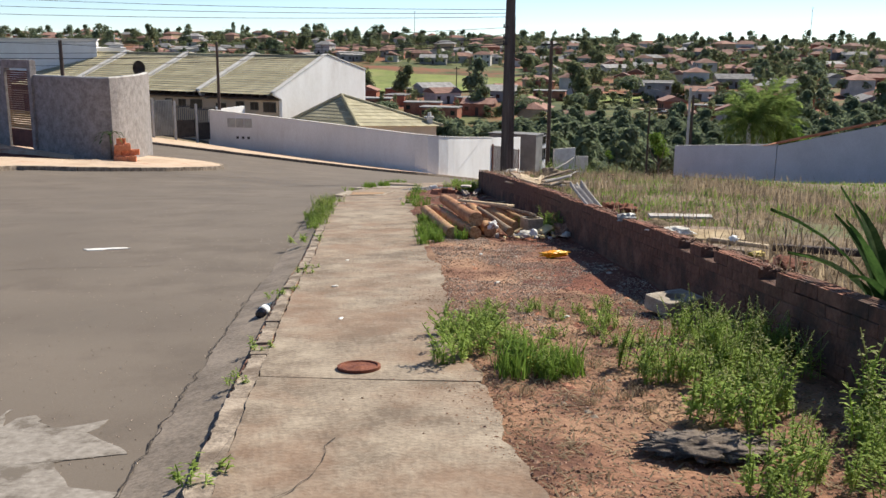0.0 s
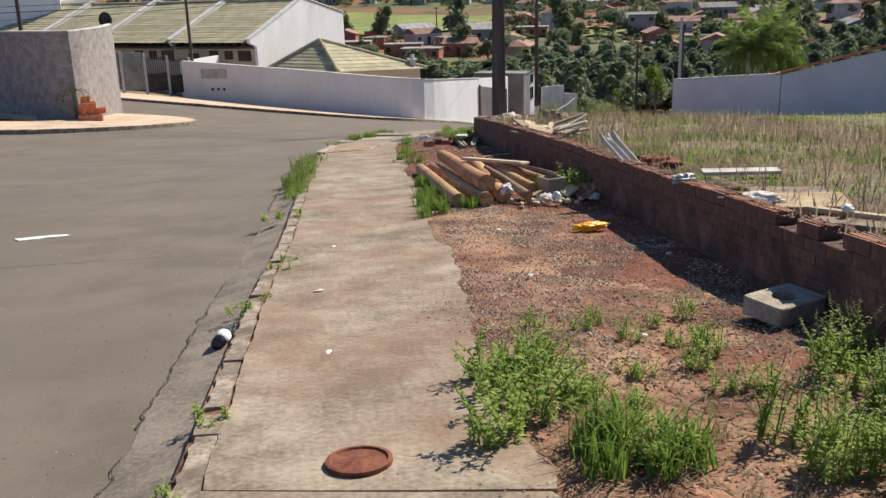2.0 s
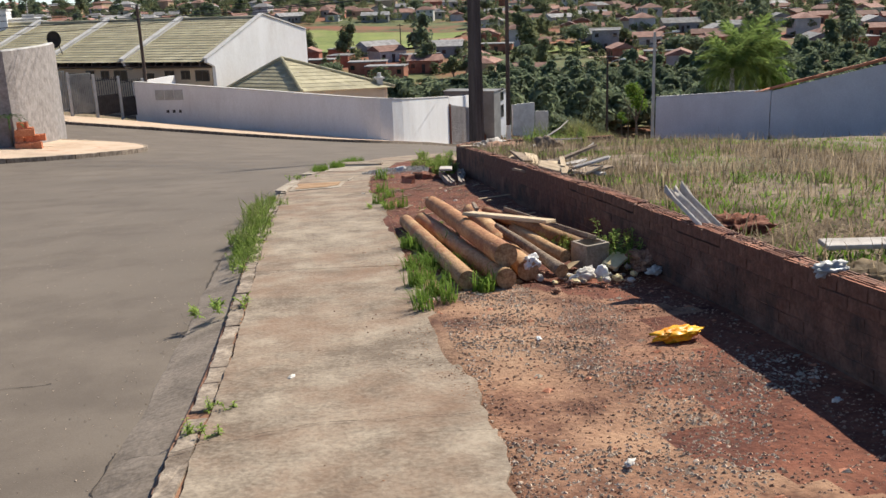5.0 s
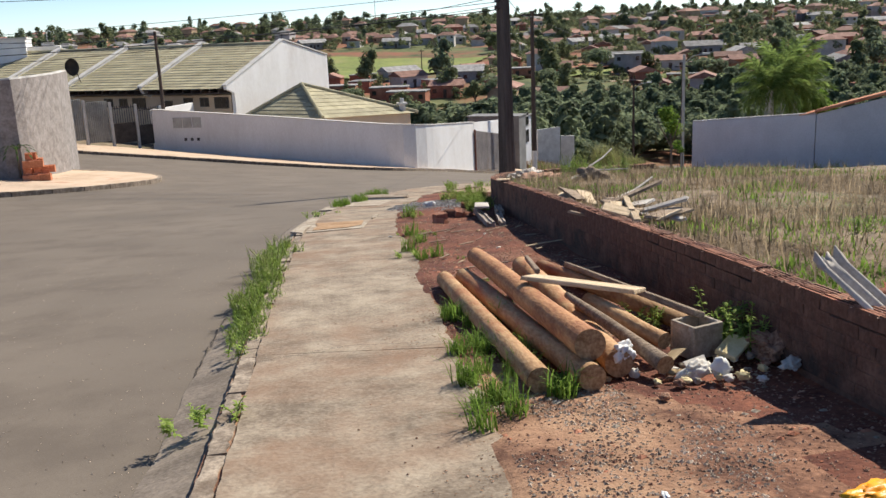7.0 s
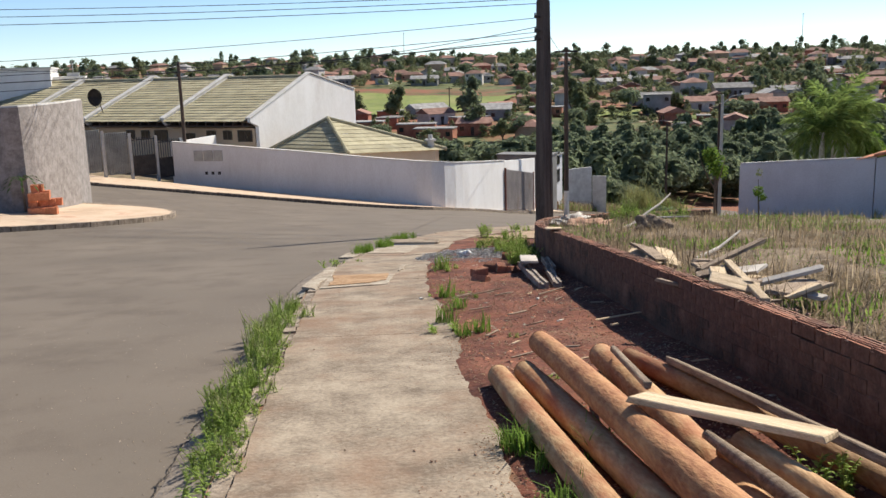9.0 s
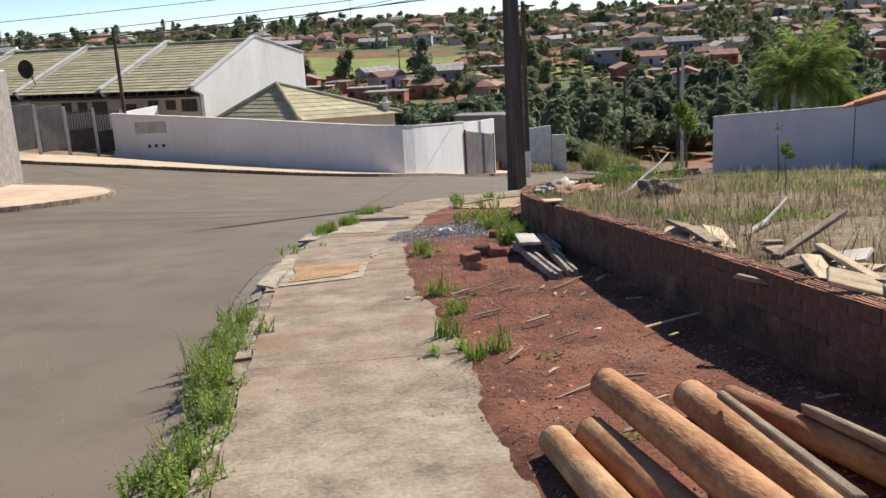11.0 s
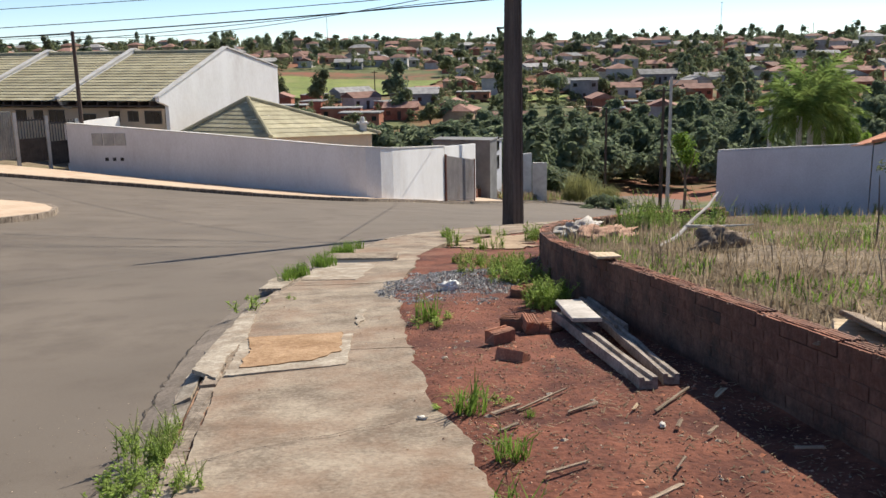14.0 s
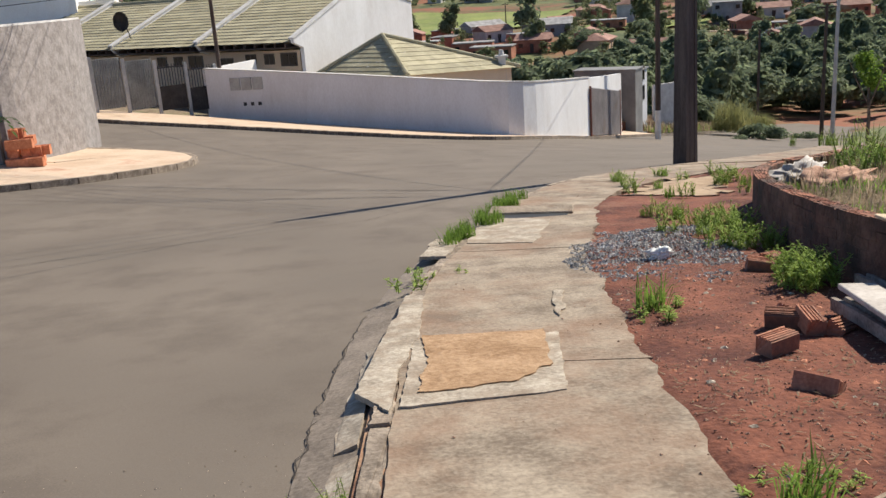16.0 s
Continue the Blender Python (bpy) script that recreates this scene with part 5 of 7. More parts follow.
bmesh.ops.bevel(bm, geom=bm.edges[:], offset=0.014, segments=2, affect="EDGES")
part("body", bm, M["yellow"], cup)
for i in range(3):
    bm = bmesh.new()
    box(bm, -0.04 + i * 0.028, -0.025 + i * 0.028, -0.033, -0.028, 0.01, 0.034)
    part("rib", bm, M["yellow"], cup)

bottle = thing("glass_bottle", 0.02, 6.38, zat(0.02, 6.38) - 0.038, "dark bottle with a white label lying in the gutter", "bottle", turn=72)
def lathe(bm, prof, n=16):
    rows = [[bm.verts.new((x, r * math.cos(6.28318 * q / n), r * math.sin(6.28318 * q / n))) for q in range(n)] for x, r in prof]
    for a, b in zip(rows, rows[1:]):
        for q in range(n):
            bm.faces.new((a[q], a[(q + 1) % n], b[(q + 1) % n], b[q]))
    bm.faces.new(rows[0])
    bm.faces.new(rows[-1][::-1])
    bmesh.ops.recalc_face_normals(bm, faces=bm.faces)
    for f in bm.faces:
        f.smooth = True
bm = bmesh.new()
lathe(bm, [(0, 0.02), (0.004, 0.034), (0.15, 0.036), (0.19, 0.03), (0.22, 0.014), (0.27, 0.013), (0.275, 0.01)])
part("glass", bm, M["bottle"], bottle)
bm = bmesh.new()
lathe(bm, [(0.05, 0.0374), (0.13, 0.0374)])
part("label", bm, M["white_plastic"], bottle)

# ---- things on the plot behind the low wall ----
sheet_ob = thing("corrugated_sheet", 3.6, 9.45, zat(3.6, 9.45) + 0.4, "broken corrugated fibre-cement sheet leaning over a wall", "sheet", turn=-70)
bm = bmesh.new()
cols = 25
grid = [[bm.verts.new((-0.22 + 0.42 * r / 6, -0.11 + 0.22 * q / (cols - 1), 0.022 * math.sin(q * 0.75) + 0.26 * (1 - r / 6) - 0.06 + (0.03 * math.sin(q * 1.1) if r == 0 else 0))) for q in range(cols)] for r in range(7)]
for r in range(6):
    for q in range(cols - 1):
        f = bm.faces.new((grid[r][q], grid[r][q + 1], grid[r + 1][q + 1], grid[r + 1][q]))
        f.smooth = True
bmesh.ops.recalc_face_normals(bm, faces=bm.faces)
bmesh.ops.solidify(bm, geom=bm.faces[:], thickness=0.008)
part("body", bm, M["asbestos"], sheet_ob)
crumple("cloth", 3.44, 7.0, zat(3.44, 7.0) + 0.37, 0.17, 0.07, 0.035, "cloth", "dirty white cloth thrown over a board", "cloth", -20, 31, 2.5)
crumple("cloth", 3.38, 7.88, zat(3.38, 7.88) + 0.41, 0.09, 0.05, 0.035, "fence_sheet", "grey crumpled plastic scrap on a wall top", "cloth", 0, 33, 3)
board("board", (3.5, 7.05), (3.98, 6.82), 0.34, 0.34, 0.42, 0.05, "straw_card", "brown weathered board lying on debris")
board("board", (3.72, 7.55), (4.2, 7.35), 0.33, 0.32, 0.3, 0.035, "old_wood", "old grey-brown board on a plot")
board("board", (4.0, 8.75), (4.6, 8.55), 0.34, 0.33, 0.16, 0.03, "asbestos", "pale grey slab on a vacant plot")
board("plank", (3.5, 6.5), (3.72, 6.02), 0.38, 0.37, 0.05, 0.03, "plank", "pale split plank on a plot")
board("plank", (3.42, 6.35), (3.62, 5.95), 0.33, 0.33, 0.16, 0.05, "old_wood", "dark board under a plank")
board("plank", (3.95, 6.35), (4.5, 5.75), 0.32, 0.32, 0.08, 0.05, "polewood", "dark beam lying on the plot")
crumple("litter_scrap", 3.58, 6.28, zat(3.58, 6.28) + 0.4, 0.04, 0.03, 0.02, "white_plastic", "white plastic scrap on a plank", "litter", 0, 34, 2)
crumple("yellow_scrap", 3.46, 5.75, zat(3.46, 5.75) + 0.35, 0.08, 0.035, 0.02, "yellow", "yellow plastic scrap on debris", "scrap", 30, 35, 3)
crumple("dirt_clod", 3.6, 5.6, zat(3.6, 5.6) + 0.26, 0.2, 0.14, 0.06, "soil_red", "low heap of red earth on a plot", "clod", 30, 37, 3)
crumple("straw_heap", 3.76, 8.1, zat(3.76, 8.1) + 0.25, 0.28, 0.17, 0.07, "straw", "brown heap of dry straw", "heap", 0, 36, 5)
crumple("root_heap", 4.0, 9.7, zat(4.0, 9.7) + 0.25, 0.26, 0.18, 0.1, "rust", "reddish heap of dry roots", "heap", 0, 38, 6)
board("plank", (4.55, 14.15), (3.99, 12.7), 0.46, 0.42, 0.06, 0.03, "plank", "long pale batten leaning on a wall top")
board("plank", (4.46, 14.45), (5.3, 14.9), 0.36, 0.52, 0.06, 0.035, "old_wood", "brown batten sticking out of scrap wood")
rng = random.Random(21)
for i in range(26):
    y = rng.uniform(13.0, 15.9)
    x = float(np.interp(y, LOTWALL[:, 1], LOTWALL[:, 0])) + rng.uniform(0.2, 0.55)
    a = rng.uniform(0, 6.283)
    ln = rng.choice((0.2, 0.28, 0.35, 0.45))
    w = rng.choice((0.06, 0.12, 0.22, 0.28))
    z0 = 0.29 + rng.uniform(0, 0.12)
    board("plank", (x, y), (x + ln * math.cos(a) * 0.9, y + ln * math.sin(a) * 0.9), z0, z0 + rng.uniform(-0.02, 0.12), w, 0.025, rng.choice(("plank", "old_wood", "asbestos", "plank")), "broken plank in a heap of scrap wood", roll=rng.uniform(-25, 25))


def branch(name, pts, r, label, mat="asbestos", twigs=0):
    ob = thing(name, *pts[0], label, "branch")
    bm = bmesh.new()
    p0 = Vector(pts[0])
    n = len(pts)
    tube(bm, [Vector(p) - p0 for p in pts], [r * (1 - 0.6 * i / (n - 1)) for i in range(n)], 7)
    part("stem", bm, M[mat], ob)
    return ob


g = lambda x, y, h: (x, y, zat(x, y) + h)
branch("dead_branch", [g(6.35, 20.9, 0.2), g(6.9, 21.3, 0.32), g(7.3, 21.6, 0.5), g(7.6, 21.8, 0.62), g(7.9, 22.05, 0.78)], 0.028, "bleached dead branch rising from the plot")
branch("dead_branch", [g(7.1, 21.45, 0.42), g(7.5, 21.4, 0.4), g(7.9, 21.3, 0.4)], 0.022, "bleached side branch on a plot")
branch("dead_branch", [g(5.2, 15.9, 0.26), g(5.6, 16.2, 0.32), g(6.0, 16.5, 0.45)], 0.025, "bleached stick lying on dry grass")
crumple("rubble_heap", 6.6, 22.6, zat(6.6, 22.6) + 0.2, 0.6, 0.35, 0.12, "pebble", "heap of broken brick and earth", "rubble", 40, 41, 4)
crumple("cement_sack", 6.5, 23.0, zat(6.5, 23.0) + 0.3, 0.5, 0.22, 0.12, "asbestos", "grey hardened sack on rubble", "sack", 40, 42, 3)
crumple("stump", 6.7, 20.2, zat(6.7, 20.2) + 0.2, 0.28, 0.2, 0.2, "old_wood", "dark stump on a vacant plot", "stump", 0, 44, 2)
board("board", (4.68, 18.6), (4.78, 18.95), 0.45, 0.45, 0.2, 0.02, "plank", "pale square board on a wall top")

# ---- small plants ----
def leaf_quad(bm, base, direction, length, width, up=Vector((0, 0, 1))):
    """One bent leaf of two quads."""
    d = direction.normalized()
    s = d.cross(up)
    s = s.normalized() if s.length > 0.01 else Vector((1, 0, 0))
    mid = base + d * length * 0.5 + Vector((0, 0, 0.06 * length))
    tip = base + d * length - Vector((0, 0, 0.12 * length))
    a = bm.verts.new(base)
    b, c = bm.verts.new(mid + s * width / 2), bm.verts.new(mid - s * width / 2)
    e = bm.verts.new(tip)
    bm.faces.new((a, b, c))
    bm.faces.new((b, e, c))


def weed_mesh(name, height, stems, seed, seedy):
    """A bushy weed: several leaning stems with many small leaves, and seed heads where seedy."""
    r = random.Random(seed)
    bm = bmesh.new()
    for s in range(stems):
        a, lean = r.uniform(0, 6.283), r.uniform(0.05, 0.45 if seedy else 0.8)
        h = height * r.uniform(0.4, 1.0)
        pts = [Vector((lean * h * t * t * math.cos(a) + 0.09 * math.cos(a * 3), lean * h * t * t * math.sin(a) + 0.09 * math.sin(a * 3), h * t)) for t in (0, 0.35, 0.7, 1.0)]
        tube(bm, pts, [0.004, 0.0035, 0.003, 0.002], 4, False)
        n = int(26 * h / 0.4) + 8
        for i in range(n):
            t = 0.08 + 0.9 * i / n
            k = min(2, int(t * 3))
            p = pts[k].lerp(pts[k + 1], t * 3 - k)
            b = r.uniform(0, 6.283)
            top = seedy and t > 0.72
            leaf_quad(bm, p, Vector((math.cos(b), math.sin(b), r.uniform(-0.2, 0.7))), (0.022 if top else r.uniform(0.028, 0.062)) * (1.2 - 0.5 * t), 0.012 if top else r.uniform(0.011, 0.022))
    me = bpy.data.meshes.new(name)
    bm.to_mesh(me)
    bm.free()
    me.materials.append(M["weed"])
    me.materials.append(M["weed_seed"])
    if seedy:
        for p in me.polygons:
            if p.center.z > height * 0.62 and (p.index // 2) % 3:
                p.material_index = 1
    return me


def tuft_mesh(name, height, blades, spread, seed, mat):
    r = random.Random(seed)
    bm = bmesh.new()
    for i in range(blades):
        a, b = r.uniform(0, 6.283), r.uniform(0, 6.283)
        q = spread * math.sqrt(r.random())
        base = Vector((q * math.cos(b), q * math.sin(b), 0))
        h, lean = height * r.uniform(0.4, 1.0), r.uniform(0.15, 0.9)
        w = Vector((-math.sin(a), math.cos(a), 0)) * r.uniform(0.003, 0.006)
        d = Vector((math.cos(a), math.sin(a), 0))
        p1, p2 = base + d * lean * h * 0.3 + Vector((0, 0, h * 0.6)), base + d * lean * h + Vector((0, 0, h * r.uniform(0.6, 1.0)))
        v = [bm.verts.new(x) for x in (base - w, base + w, p1 + w * 0.8, p1 - w * 0.8, p2)]
        bm.faces.new((v[0], v[1], v[2], v[3]))
        bm.faces.new((v[3], v[2], v[4]))
    me = bpy.data.meshes.new(name)
    bm.to_mesh(me)
    bm.free()
    me.materials.append(M[mat])
    return me


TALL = [weed_mesh("weed", 0.42, 13, i, True) for i in range(4)]
LOW = [weed_mesh("weed", 0.26, 15, 10 + i, False) for i in range(4)]
TUFT = [tuft_mesh("grass_tuft", 0.26, 60, 0.09, 20 + i, "turf") for i in range(3)]
SMALL = [weed_mesh("weed", 0.11, 8, 30 + i, False) for i in range(3)]
STRAWS = [tuft_mesh("straw_tuft", 0.2, 45, 0.12, 40 + i, "straw") for i in range(3)]
rng = random.Random(77)


def plant(meshes, x, y, label, category, size=1.0, lift=0.0, group=""):
    ob = new(meshes[0].name.split(".")[0], rng.choice(meshes))
    ob.matrix_world = pose(x, y, zat(x, y) - 0.02 + lift, rng.uniform(-6, 6), rng.uniform(-6, 6), rng.uniform(0, 360)) @ Matrix.Scale(size * rng.uniform(0.8, 1.2), 4)
    return tagged(ob, label, category, group)


def verge(y, f):
    """Plan x at a share f between the pavement's edge and the low wall."""
    a = float(np.interp(y, INNER[:, 1], INNER[:, 0]))
    b = float(np.interp(y, LOTWALL[:, 1], LOTWALL[:, 0]))
    return a + (b - a) * f


for i in range(66):
    y = rng.uniform(1.2, 4.4)
    f = rng.uniform(0.45 + 0.1 * max(0, 2.6 - y), 0.97)
    if y < 2.4 and f < 0.62 + 0.1 * rng.random():
        continue
    plant(TALL if rng.random() < 0.72 else LOW, verge(y, f), y, "tall green weed with pale seed heads", "weed", rng.uniform(0.5, 1.0) if y < 3.6 else rng.uniform(0.45, 0.8), group="weeds by the low wall")
for i in range(14):
    plant(TALL, verge(y := rng.uniform(4.2, 5.0), rng.uniform(0.75, 0.97)), y, "tall green weed with pale seed heads", "weed", 0.75, group="weeds by the low wall")
for i in range(13):
    x, y = rng.gauss(1.32, 0.15), rng.gauss(5.0, 0.32)
    plant(LOW, x, y, "bushy green weed at the pavement edge", "weed", rng.uniform(0.55, 1.0), group="weeds at the pavement edge")
for i in range(18):
    plant(LOW, rng.uniform(1.4, 2.4), rng.uniform(4.7, 6.0), "low green weed on red soil", "weed", rng.uniform(0.35, 0.6), group="weeds at the pavement edge")
for i in range(9):
    plant(TUFT, rng.uniform(1.25, 1.6), rng.uniform(4.2, 4.6), "green grass tuft on bare soil", "grass", 0.9, group="grass tufts")
for i in range(9):
    y = rng.uniform(3.4, 4.6)
    plant(STRAWS, verge(y, rng.uniform(0.1, 0.5)), y, "flattened dry straw on bare soil", "straw", 0.35, group="dry straw")
for i in range(24):
    y = rng.uniform(9.6, 12.2)
    plant(TUFT, verge(y, 0.0) + rng.uniform(-0.08, 0.16) + (0.25 if rng.random() < 0.2 else 0), y, "bright green grass beside logs", "grass", 0.75, group="grass beside the logs")
for x, y, s in ((3.5, 10.5, 1.3), (3.45, 10.25, 1.1), (3.2, 10.9, 0.8)):
    plant(LOW, x, y, "leafy green weed by a brick wall", "weed", s)
for i in range(104):
    y = rng.uniform(11.9, 17.0)
    x = float(np.interp(y, KERB[:, 1], KERB[:, 0])) + rng.gauss(-0.05, 0.09)
    plant(TALL if rng.random() < 0.6 else LOW, x, y, "green weed growing from a broken kerb", "weed", rng.uniform(0.32, 0.56) + 0.12 * math.sin((y - 11.9) / 5.1 * 3.1), -0.06, "weeds along the kerb")
for x, y, s in ((0.14, 6.95, 0.9), (0.02, 5.2, 0.9), (-0.1, 4.5, 0.8), (0.5, 8.3, 0.7), (0.42, 8.0, 0.8), (0.45, 10.25, 1.0), (0.62, 10.3, 1.2), (0.72, 11.6, 1.0), (-0.2, 3.2, 1.0), (0.3, 7.2, 0.6), (2.2, 20.9, 1.0), (2.05, 20.5, 1.2), (2.5, 20.9, 0.8), (2.15, 21.1, 1.0)):
    plant(SMALL, x, y, "small weed in a pavement joint", "weed", s * 0.8, group="small weeds in joints")
for i in range(26):
    y = rng.uniform(22.3, 26.0)
    x = float(np.interp(y, KERB[:, 1], KERB[:, 0])) + rng.gauss(0.02, 0.1)
    plant(TUFT, x, y, "green grass along the kerb", "grass", 0.8, group="grass along the far kerb")
for x, y, s in ((2.76, 16.66, 1.2), (2.85, 16.5, 1.1), (2.81, 15.8, 1.0), (3.1, 16.3, 0.9), (2.53, 15.07, 1.3), (2.45, 14.7, 1.4), (2.73, 14.6, 1.2), (3.35, 19.1, 1.6), (3.3, 18.9, 1.5), (3.05, 16.6, 1.0), (2.95, 16.7, 1.2), (3.5, 19.2, 1.2), (2.7, 12.9, 1.0), (2.9, 14.3, 1.0), (2.55, 14.5, 1.2), (4.9, 23.3, 1.4), (5.1, 22.9, 1.3)):
    plant(SMALL if rng.random() < 0.6 else TUFT, x, y, "small green weed on red soil", "weed", s * rng.uniform(0.35, 0.75), group="small weeds on red soil")
for i in range(22):
    x, y = rng.gauss(5.1, 0.3), rng.gauss(21.6, 0.8)
    plant(LOW, x, y, "bushy green weed against a brick wall", "weed", 0.85, group="bushy weeds at the wall corner")
for i in range(9):
    plant(LOW, rng.gauss(4.5, 0.12), rng.gauss(19.4, 0.16), "bushy green weed beside rubble", "weed", 0.8, group="bushy weeds at the wall corner")
for i in range(26):
    x, y = rng.uniform(5.5, 8.2), rng.uniform(24.0, 28.0)
    plant(TUFT if rng.random() < 0.6 else LOW, x, y, "green grass and weeds beside a pole", "grass", 0.8, group="grass beside the pole")
for i in range(16):
    plant(TALL if i % 2 else LOW, rng.uniform(7.7, 8.9), rng.uniform(22.8, 24.6), "leafy green weed in the plot corner", "weed", 1.3, 0.2, "tall weeds in the plot")
for i in range(26):
    x, y = rng.uniform(15, 21), 37.5
    y = 37.2 - (x - 18.15) * 1.27 - rng.uniform(0.4, 2.2)
    plant(TALL, x, y, "dry tall weed before a grey wall", "weed", 1.1, 0.0, "tall weeds at the grey wall")

for i in range(46):
    y = rng.uniform(6.5, 24)
    x = float(np.interp(y, LOTWALL[:, 1], LOTWALL[:, 0])) + 0.3 + 4.5 * rng.random() ** 1.3
    if noise.noise(Vector((x * 0.7, y * 0.55, 7.7))) < 0.0:
        continue
    plant(LOW, x, y, "low green weed on a vacant plot", "weed", rng.uniform(0.4, 0.8), 0.24, "low weeds on the plot")

agave = thing("agave", 3.2, 4.0, zat(3.2, 4.0) + 0.22, "dark green agave with long pointed leaves", "agave")
for i in range(17):
    a = i * 2.4
    tilt = 0.35 + 0.9 * (i / 17)
    ln = 0.74 + 0.12 * math.sin(i * 3)
    bm = bmesh.new()
    rows = []
    for k in range(7):
        t = k / 6
        th = 1.57 - tilt * (0.45 + 0.55 * t)
        d = Vector((math.cos(a) * math.cos(th), math.sin(a) * math.cos(th), math.sin(th)))
        s = Vector((-math.sin(a), math.cos(a), 0))
        w = 0.06 * (1 - t) ** 0.6 * (0.7 + 1.2 * t * (1 - t)) + 0.001
        c = d * ln * t
        rows.append([bm.verts.new(c + s * w + Vector((0, 0, 0.012))), bm.verts.new(c - Vector((0, 0, 0.004))), bm.verts.new(c - s * w + Vector((0, 0, 0.012)))])
    for p, q in zip(rows, rows[1:]):
        bm.faces.new((p[0], p[1], q[1], q[0]))
        bm.faces.new((p[1], p[2], q[2], q[1]))
    bmesh.ops.solidify(bm, geom=bm.faces[:], thickness=0.006)
    part("leaf", bm, M["agave"], agave)

# ---- loose stuff on the ground ----
def scatter_blades(name, n, place, hmin, hmax, mat, label, flat=0.0, width=0.006):
    """Very many grass blades in one mesh."""
    r = random.Random(len(name) * 7 + n)
    v, f = [], []
    for i in range(n):
        x, y, lift = place(r)
        z = zat(x, y) + lift
        a, h = r.uniform(0, 6.283), r.uniform(hmin, hmax)
        lay = r.random() < flat
        dx, dy = math.cos(a), math.sin(a)
        wx, wy = -dy * width, dx * width
        l1, z1, l2, z2 = (h * 0.5, h * (0.04 + 0.16 * r.random()), h, h * (0.02 + 0.22 * r.random())) if lay else (h * 0.12, h * 0.55, h * r.uniform(0.2, 0.6), h)
        o = len(v)
        v += [(x - wx, y - wy, z), (x + wx, y + wy, z), (x + dx * l1 + wx * 0.8, y + dy * l1 + wy * 0.8, z + z1), (x + dx * l1 - wx * 0.8, y + dy * l1 - wy * 0.8, z + z1), (x + dx * l2, y + dy * l2, z + z2)]
        f += [(o, o + 1, o + 2, o + 3), (o + 3, o + 2, o + 4)]
    return tagged(new(name, mesh(name, v, f, M[mat])), label, "grass", kind="stuff")


def lot_place(green):
    def place(r):
        while True:
            y = 4 + 28 * r.random() ** 1.2
            near = float(np.interp(y, LOTWALL[:, 1], LOTWALL[:, 0])) if y < 25 else 9.2 + (y - 25) * 0.8
            x = near + 0.3 + (13 + y * 0.15) * r.random() ** 1.5
            k = noise.noise(Vector((x * 0.35, y * 0.3, 3.1))) + (0.4 if x - near > 4.5 or y > 22 else -0.12)
            if (k > 0.0) == green and x > float(np.interp(y, INNER[:, 1], INNER[:, 0])) + 0.2 and x + 0.79 * (y - 37.7) < 17.8:
                d = x - near
                return x, y, 0.26 * max(0.0, min(1.0, 1 - (d - 2) / 7)) * max(0.0, min(1.0, (28 - y) / 6)) - 0.03
    return place


def strip_place(r):
    y = 4.5 + 21 * r.random()
    x = float(np.interp(y, LOTWALL[:, 1], LOTWALL[:, 0])) + 0.22 + 5.5 * r.random() ** 1.2
    d = x - float(np.interp(y, LOTWALL[:, 1], LOTWALL[:, 0]))
    return x, y, 0.26 * max(0.0, min(1.0, 1 - (d - 2) / 7)) - 0.02 + 0.05 * max(0.0, noise.noise(Vector((x * 2.2, y * 2.2, 0))))


def strip_green(r):
    while True:
        x, y, z = strip_place(r)
        if noise.noise(Vector((x * 0.7, y * 0.55, 7.7))) > 0.03:
            return x, y, z


M["stalk"] = surface("dead_stalk", (0.10, 0.07, 0.05), (0.28, 0.21, 0.15), 4, 0.95, 0.2, 30, piece=0.3)
scatter_blades("straw_mat", 78000, strip_place, 0.06, 0.28, "straw", "tangled dry straw lying on a plot", 0.93, 0.005)
scatter_blades("green_mat", 26000, strip_green, 0.03, 0.11, "turf", "patches of low green weeds on a plot", 0.55, 0.008)
scatter_blades("dead_stalks", 800, lot_place(False), 0.12, 0.4, "stalk", "dead brown stalks standing on a plot", 0.15, 0.004)
scatter_blades("plot_grass", 40000, lot_place(True), 0.03, 0.12, "turf", "green grass on a vacant plot", 0.65, 0.007)
scatter_blades("plot_straw", 95000, lot_place(False), 0.06, 0.26, "straw", "flattened dry straw on a vacant plot", 0.96, 0.0065)


def stones(name, n, place, smin, smax, mat, label, squash=0.7):
    """Very many small angular stones in one mesh."""
    r = random.Random(n)
    v, f = [], []
    for i in range(n):
        x, y, lift = place(r)
        s = smin + (smax - smin) * r.random() ** 3
        z = zat(x, y) + lift
        a = r.uniform(0, 6.283)
        o = len(v)
        for k in range(4):
            b = a + k * 1.5708 + r.uniform(-0.3, 0.3)
            v.append((x + s * math.cos(b), y + s * math.sin(b) * r.uniform(0.6, 1), z + s * 0.15 * r.random()))
        v += [(x + s * 0.3 * r.uniform(-1, 1), y + s * 0.3 * r.uniform(-1, 1), z + s * squash), (x, y, z - s * 0.5)]
        f += [(o + k, o + (k + 1) % 4, o + 4) for k in range(4)]
    return tagged(new(name, mesh(name, v, f, M[mat])), label, "stones", kind="stuff")


def verge_place(y0, y1, power=1.0):
    def place(r):
        y = y0 + (y1 - y0) * r.random() ** power
        return verge(y, r.uniform(0.0, 0.98)), y, float(soil_noise(verge(y, 0.5), y)) * 0 - 0.022 + 0.012 * r.random()
    return place


def on_soil(place):
    def put(r):
        x, y, _ = place(r)
        return x, y, float(soil_noise(np.float64(x), np.float64(y))) - 0.02
    return put


